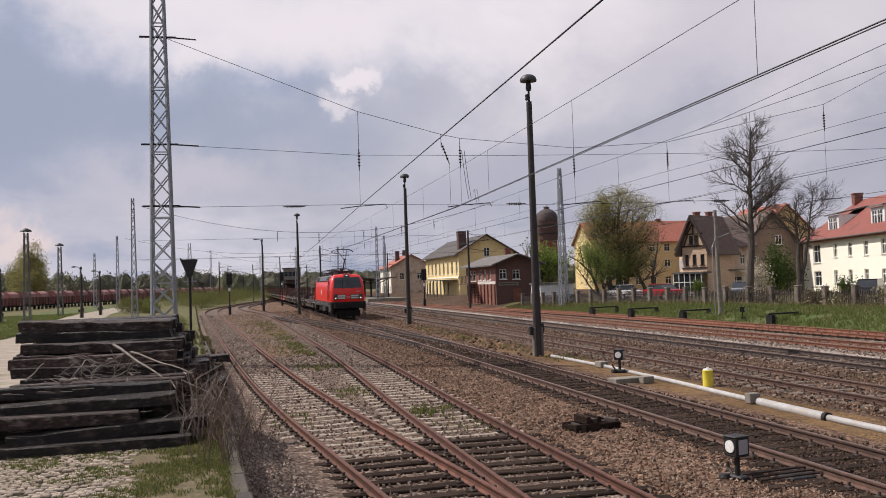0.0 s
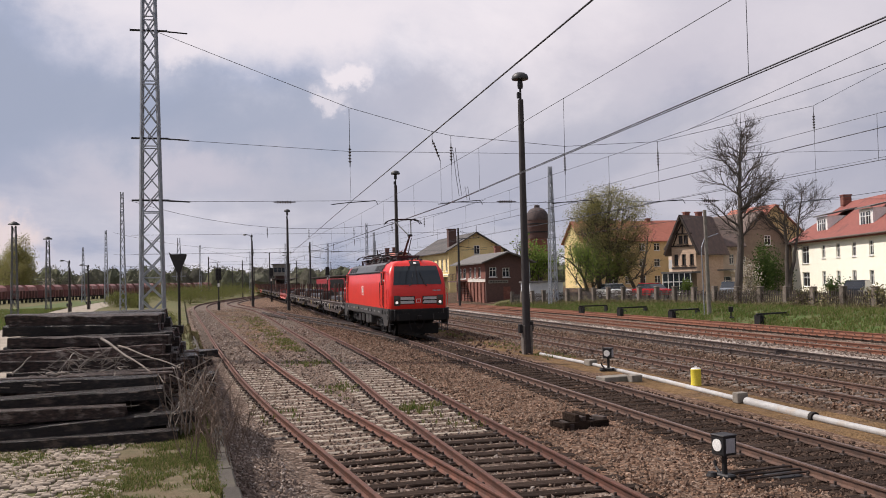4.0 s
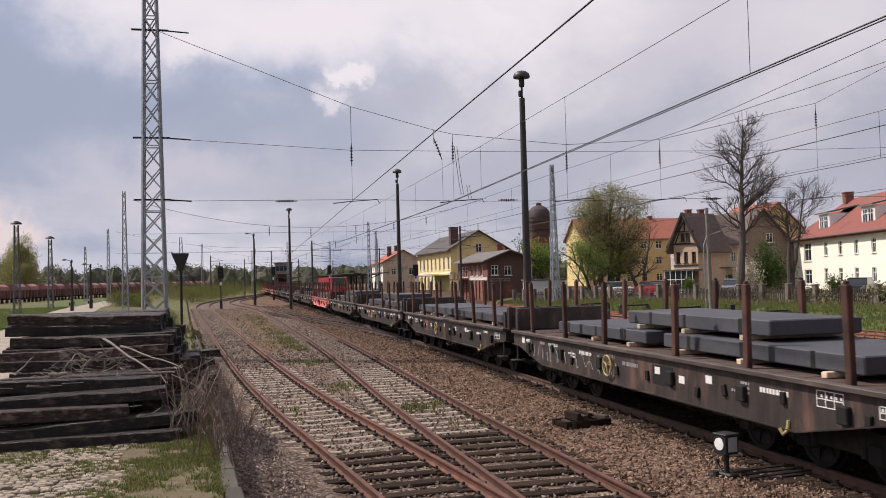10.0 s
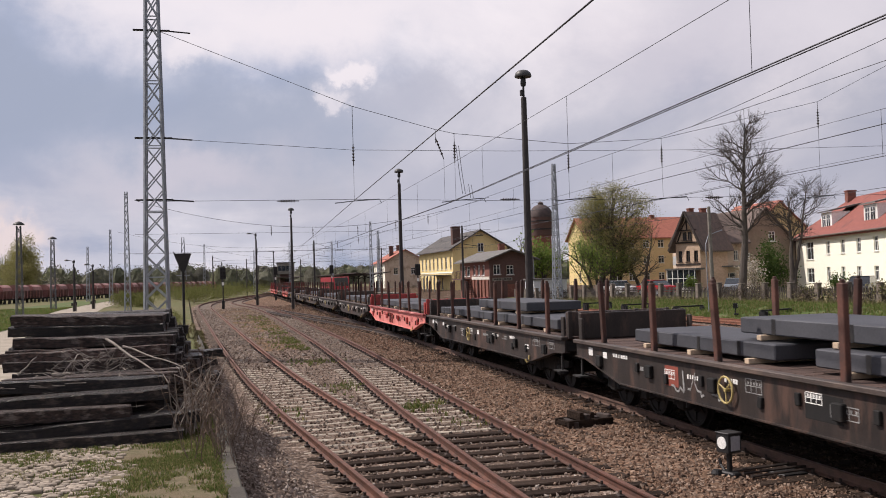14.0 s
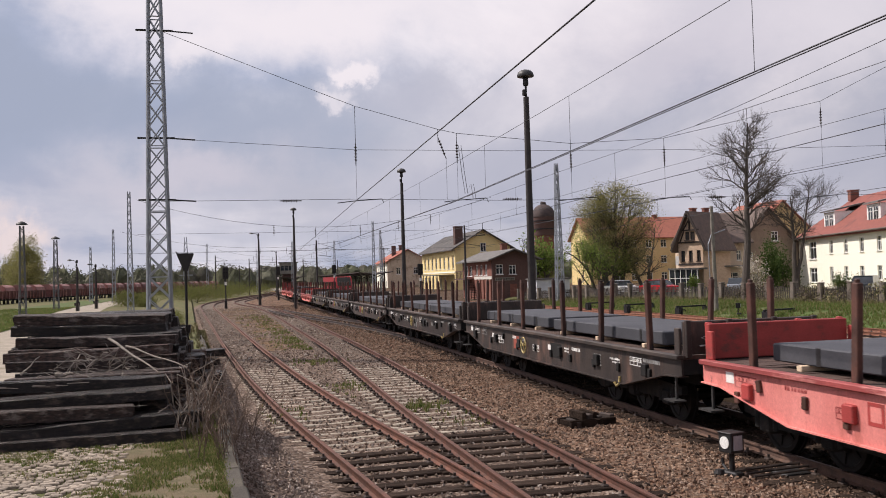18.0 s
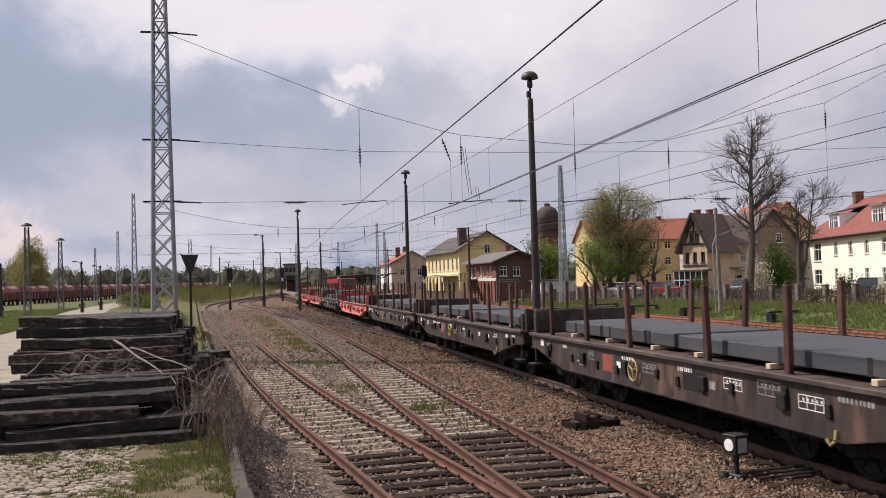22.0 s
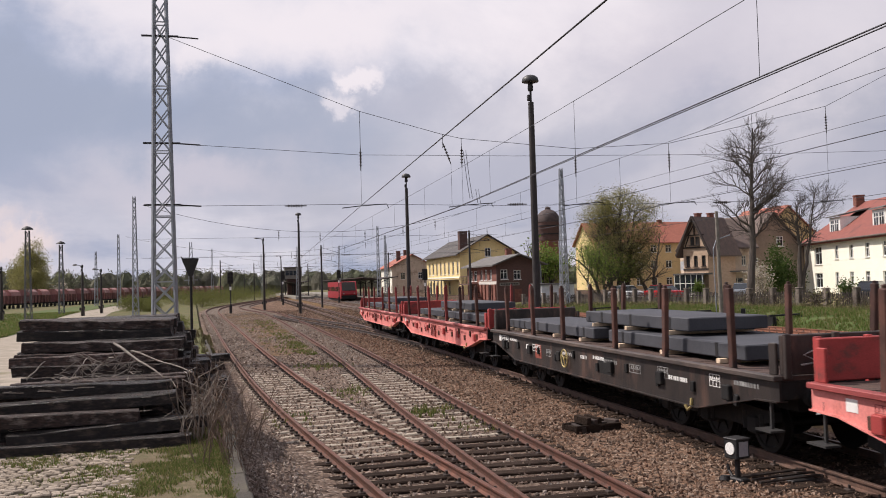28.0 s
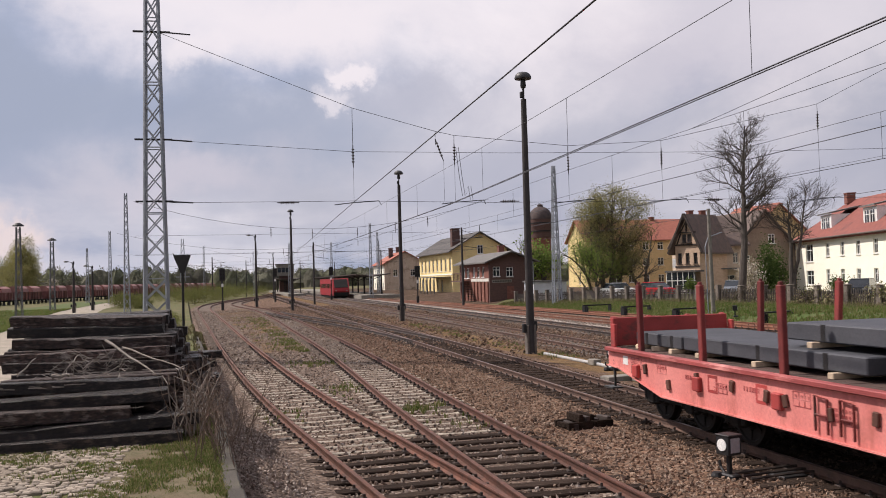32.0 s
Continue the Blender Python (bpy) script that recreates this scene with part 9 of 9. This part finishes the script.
r = np.random.RandomState(12)
spots = []
for k in range(30000):           # patch between the setts and the kerb
    y = r.uniform(7.5, 17.5)
    e = ramp_edge(y)
    u = r.uniform(0, 1) ** 1.3
    x = e - 0.16 - u * (2.4 + 0.6 * bump2(y, 3, 0.9))
    if r.uniform() < 0.62 + 1.3 * bump2(x, y, 1.3, 4.0) + 0.9 * bump2(x, y, 4.0, 2.0) - 1.0 * u + 0.25 * smooth(9.5, 12, y):
        spots.append((x, y, ramp_z(y) + 0.012))
tufts("grass_patch", "short fresh grass on the loading ramp", spots, 0.045, 5, M_BLADE, 1, 0.7, 0.006)
spots = []
for k in range(1500):
    x, y = r.uniform(-7, -1.6), r.uniform(7.5, 14)
    if bump2(x, y, 1.0, 9.0) > 0.15:
        spots.append((x, y, ramp_z(y) + 0.01))
tufts("joint_grass", "sparse grass in the paving joints", spots, 0.035, 5, M_BLADE, 2, 0.7, 0.006)
spots = []
for k in range(2600):           # rough grass along the kerb foot and behind the stack
    y = r.uniform(6, 60)
    e = ramp_edge(y)
    if r.uniform() < 0.5:
        x = e + r.uniform(0.05, 0.4)
        z = -0.2
        if bump2(x, y, 0.7, 2.0) < 0.0:
            continue
    else:
        x = e - r.uniform(0.1, 5) * min(1, max(0.15, (y - 19) / 20))
        z = ramp_z(y)
        if y < 19:
            continue
    spots.append((x, y, z))
tufts("rough_grass", "rough mixed grass beside the siding", spots, 0.16, 7, M_DRYGRASS, 3, 0.5, 0.012)
spots = []
for k in range(34000):           # bank below the fence, in uneven clumps
    y = r.uniform(24, 95)
    x = r.uniform(28.4, fence_x(y) + 1.0)
    if bump2(x, y, 0.7, 6.0) + 0.5 * bump2(x, y, 2.2, 1.0) < r.uniform(-0.6, 0.35):
        continue
    spots.append((x, y, ground_z(x, y) - 0.02))
tufts("bank_grass", "short green grass on the bank below the fence", spots, 0.22, 5, M_LUSH, 4, 0.5, 0.018)
spots = []
for k in range(9000):           # verge of the loading road
    y = 40 + 90 * r.uniform() ** 1.4
    x = road_left(y) - 0.1 - 14 * r.uniform() ** 1.5
    spots.append((x, y, ramp_z(y) + 0.04))
tufts("verge_grass", "green grass on the verge of the loading road", spots, 0.16, 5, M_LUSH, 14, 0.5, 0.03)
spots = []
for k in range(3000):
    y = 24 + 70 * r.uniform()
    x = fence_x(y) - abs(r.normal()) * 0.5 - 0.1
    spots.append((x, y, ground_z(x, y) - 0.02))
tufts("dry_weeds", "dry brown weeds along the fence", spots, 0.36, 5, M_DRYGRASS, 5, 0.4, 0.014)
spots = []
for k in range(1500):           # between the two sidings
    y = 40 + 45 * r.uniform() ** 1.6
    a, b = px("siding_a", y) + 1.3, px("siding_b", y) - 1.3
    if b > a:
        x = r.uniform(a, b) if r.uniform() < 0.25 else r.uniform(0.5 * (a + b), b)
        if r.uniform() < 0.45 + bump2(x, y, 0.6, 3.0):
            spots.append((x, y, -0.18))
for x, y, n, s in ((4.3, 20.8, 60, 0.3), (3.1, 25.5, 40, 0.4), (2.9, 34, 60, 0.5), (4.5, 18.5, 14, 0.3), (1.0, 21, 18, 0.4)):
    for k in range(n):
        spots.append((x + r.normal() * s, y + r.normal() * s * 1.5, -0.18))
for k in range(420):
    y = r.uniform(30, 62)
    x = 11.3 + 1.2 * r.uniform()
    if bump2(x, y, 0.35, 5.0) > -0.05:
        spots.append((x, y, -0.19))
tufts("track_weeds", "green weeds between the tracks", spots, 0.11, 6, M_BLADE, 6, 0.6, 0.012)

# bare brambles at the ramp's edge
rnd = random.Random(77)
for k, (x, y, n, h, lean) in enumerate(((-0.2, 12.2, 34, 1.2, 0.2), (-0.4, 13.4, 34, 1.35, 0.2), (-0.1, 11.3, 20, 1.0, 0.25), (-0.5, 14.8, 20, 1.2, 0.25), (-0.05, 12.9, 14, 1.0, 0.25))):
    g = Geo()
    for i in range(n):
        p = Vector((rnd.gauss(0, 0.22), rnd.gauss(0, 0.35), -0.75 if x > 0 else -0.02))
        d = Vector((rnd.gauss(0, lean), rnd.gauss(0, lean), 1)).normalized()
        pts = [p]
        hh = h * rnd.uniform(0.5, 1.15)
        for q in range(5):
            d = (d + Vector((rnd.gauss(0, 0.13), rnd.gauss(0, 0.13), -0.04 * q))).normalized()
            pts.append(pts[-1] + d * hh / 5)
        g.tube(pts, rnd.uniform(0.005, 0.009), 4, False, 0.002)
        for q in (2, 3, 4):
            if rnd.random() < 0.7:
                e = Vector((rnd.gauss(0, 1), rnd.gauss(0, 1), rnd.uniform(0, 1))).normalized() * hh * 0.22
                g.tube([pts[q], pts[q] + e * 0.6, pts[q] + e + Vector((0, 0, 0.04))], 0.004, 3, False, 0.0015)
    ob = new("bare_bramble", raw_mesh("bare_bramble", g, M_SHRUB))
    ob.matrix_basis = pose(x, y, ramp_z(y))
    tagged(ob, "leafless brown bramble at the ramp's edge", "shrub", "brambles")
g = Geo()
for i in range(26):            # arching canes that lean on the stack
    a = Vector((rnd.uniform(-0.95, -0.5), rnd.uniform(12.9, 13.6), 0.75))
    b = a + Vector((rnd.uniform(-0.3, 0.35), rnd.uniform(-0.5, 0.2), rnd.uniform(0.4, 1.0)))
    c = b + Vector((rnd.uniform(-0.2, 0.4), rnd.uniform(-0.3, 0.3), rnd.uniform(-0.25, 0.25)))
    g.tube([a, a.lerp(b, 0.5) + Vector((rnd.uniform(-0.15, 0.15), 0, 0.05)), b, c], rnd.uniform(0.008, 0.016), 5, False, 0.004)
ob = new("dead_cane_tangle", raw_mesh("dead_cane_tangle", g, M_STICK))
tagged(ob, "tangle of grey dead canes leaning on the sleepers", "shrub", kind="stuff")

# loose stones on the nearest ballast
r = np.random.RandomState(31)


def on_sleeper(x, y):
    for nm in ("siding_a", "siding_b"):
        if abs(x - px(nm, y)) < 1.2:
            k = np.searchsorted(ROWS_Y[nm], y)
            if any(abs(ROWS_Y[nm][q] - y) < 0.062 for q in (k - 1, k) if 0 <= q < len(ROWS_Y[nm])):
                return True
    return False


ROWS_Y = {nm: np.array(SLEEPER_YS[nm]) for nm in ("siding_a", "siding_b")}


def stones(name, label, n, xr, yr, z, size, material, seed, power=1.6):
    rr = np.random.RandomState(seed)
    base = np.array([(1, 0, 0), (-1, 0, 0), (0, 1, 0), (0, -1, 0), (0, 0, 1), (0, 0, -1)], float)
    faces = [(0, 2, 4), (2, 1, 4), (1, 3, 4), (3, 0, 4), (2, 0, 5), (1, 2, 5), (3, 1, 5), (0, 3, 5)]
    g = Geo()
    Y = yr[0] + (yr[1] - yr[0]) * rr.uniform(size=n) ** power
    for i in range(n):
        y = Y[i]
        a, b = xr(y)
        x = rr.uniform(a, b)
        if z is not None and on_sleeper(x, y):
            continue
        s = size * rr.uniform(0.55, 1.35)
        v = base * (s * rr.uniform(0.6, 1.25, size=(6, 1))) * [1, 1, 0.75] + rr.normal(size=(6, 3)) * s * 0.12
        q = Euler(tuple(rr.uniform(0, 6.28, 3))).to_matrix()
        zz = z if z is not None else -0.205 + heap(x, y)
        v = v @ np.array(q).T + [x, y, zz + rr.uniform(-0.012, 0.03)]
        k = len(g.v)
        g.v.extend(tuple(p) for p in v)
        g.f.extend((a_ + k, b_ + k, c_ + k) for a_, b_, c_ in faces)
    ob = new(name, raw_mesh(name, g, material))
    return tagged(ob, label, "ballast stones", kind="stuff")


M_STONE_P = island_mat("pale_and_shade_lifted_stones", [(0.11, 0.08, 0.064), (0.21, 0.16, 0.13), (0.29, 0.23, 0.19), (0.16, 0.12, 0.096), (0.42, 0.36, 0.31)], 0.95, 0.2, 60)
M_STONE_B = island_mat("brown_stones", BROWN_STONES + [(0.04, 0.027, 0.021), (0.32, 0.235, 0.18)], 0.95, 0.2, 60)
M_STONE_G = island_mat("grey_stones", GREY_STONES + [(0.04, 0.03, 0.025), (0.44, 0.38, 0.33)], 0.95, 0.2, 60)
stones("ballast_stones", "loose brown crushed stones", 26000, lambda y: (max(px("siding_b", y), px("siding_a", y)) + 0.95, 7.9), (8, 62), -0.19, 0.036, M_STONE_B, 1)
stones("ballast_stones", "loose grey-brown crushed stones", 17000, lambda y: (px("siding_a", y) - 0.9, px("siding_b", y) + 1.1), (8.5, 58), -0.2, 0.034, M_STONE_G, 2)
# the heap takes the pale stones: their colour is lifted to offset the shade
stones("ballast_stones", "loose crushed stones heaped at the ramp, lightened against its shade", 9000, lambda y: (ramp_edge(y) + 0.03, px("siding_a", y) - 0.9), (8.5, 38), None, 0.034, M_STONE_P, 7)
M_STONE_D = island_mat("dark_stones", [(0.024, 0.016, 0.012), (0.05, 0.033, 0.025), (0.08, 0.053, 0.039), (0.036, 0.025, 0.02), (0.13, 0.09, 0.068)], 0.95, 0.2, 60)
stones("ballast_stones", "loose very dark crushed stones", 11000, lambda y: (7.9, 10.5), (10, 40), -0.185, 0.036, M_STONE_D, 3)
stones("ballast_stones", "loose brown crushed stones", 13000, lambda y: (12.6, 20.6), (14, 60), -0.165, 0.045, M_STONE_B, 4)
stones("ballast_stones", "loose pale crushed stones", 6000, lambda y: (21.0, 24.6), (22, 70), -0.155, 0.05, M_STONE_P, 5)

stones("ballast_stones", "brown crushed stones farther along the tracks", 16000, lambda y: (max(px("siding_b", y), px("siding_a", y)) + 0.95, 20.6), (33, 115), -0.175, 0.065, M_STONE_B, 8, 0.85)
stones("ballast_stones", "grey-brown crushed stones farther along the sidings", 9000, lambda y: (px("siding_a", y) - 1.4, px("siding_b", y) + 1.1), (32, 110), -0.195, 0.055, M_STONE_G, 9, 0.85)


motions()
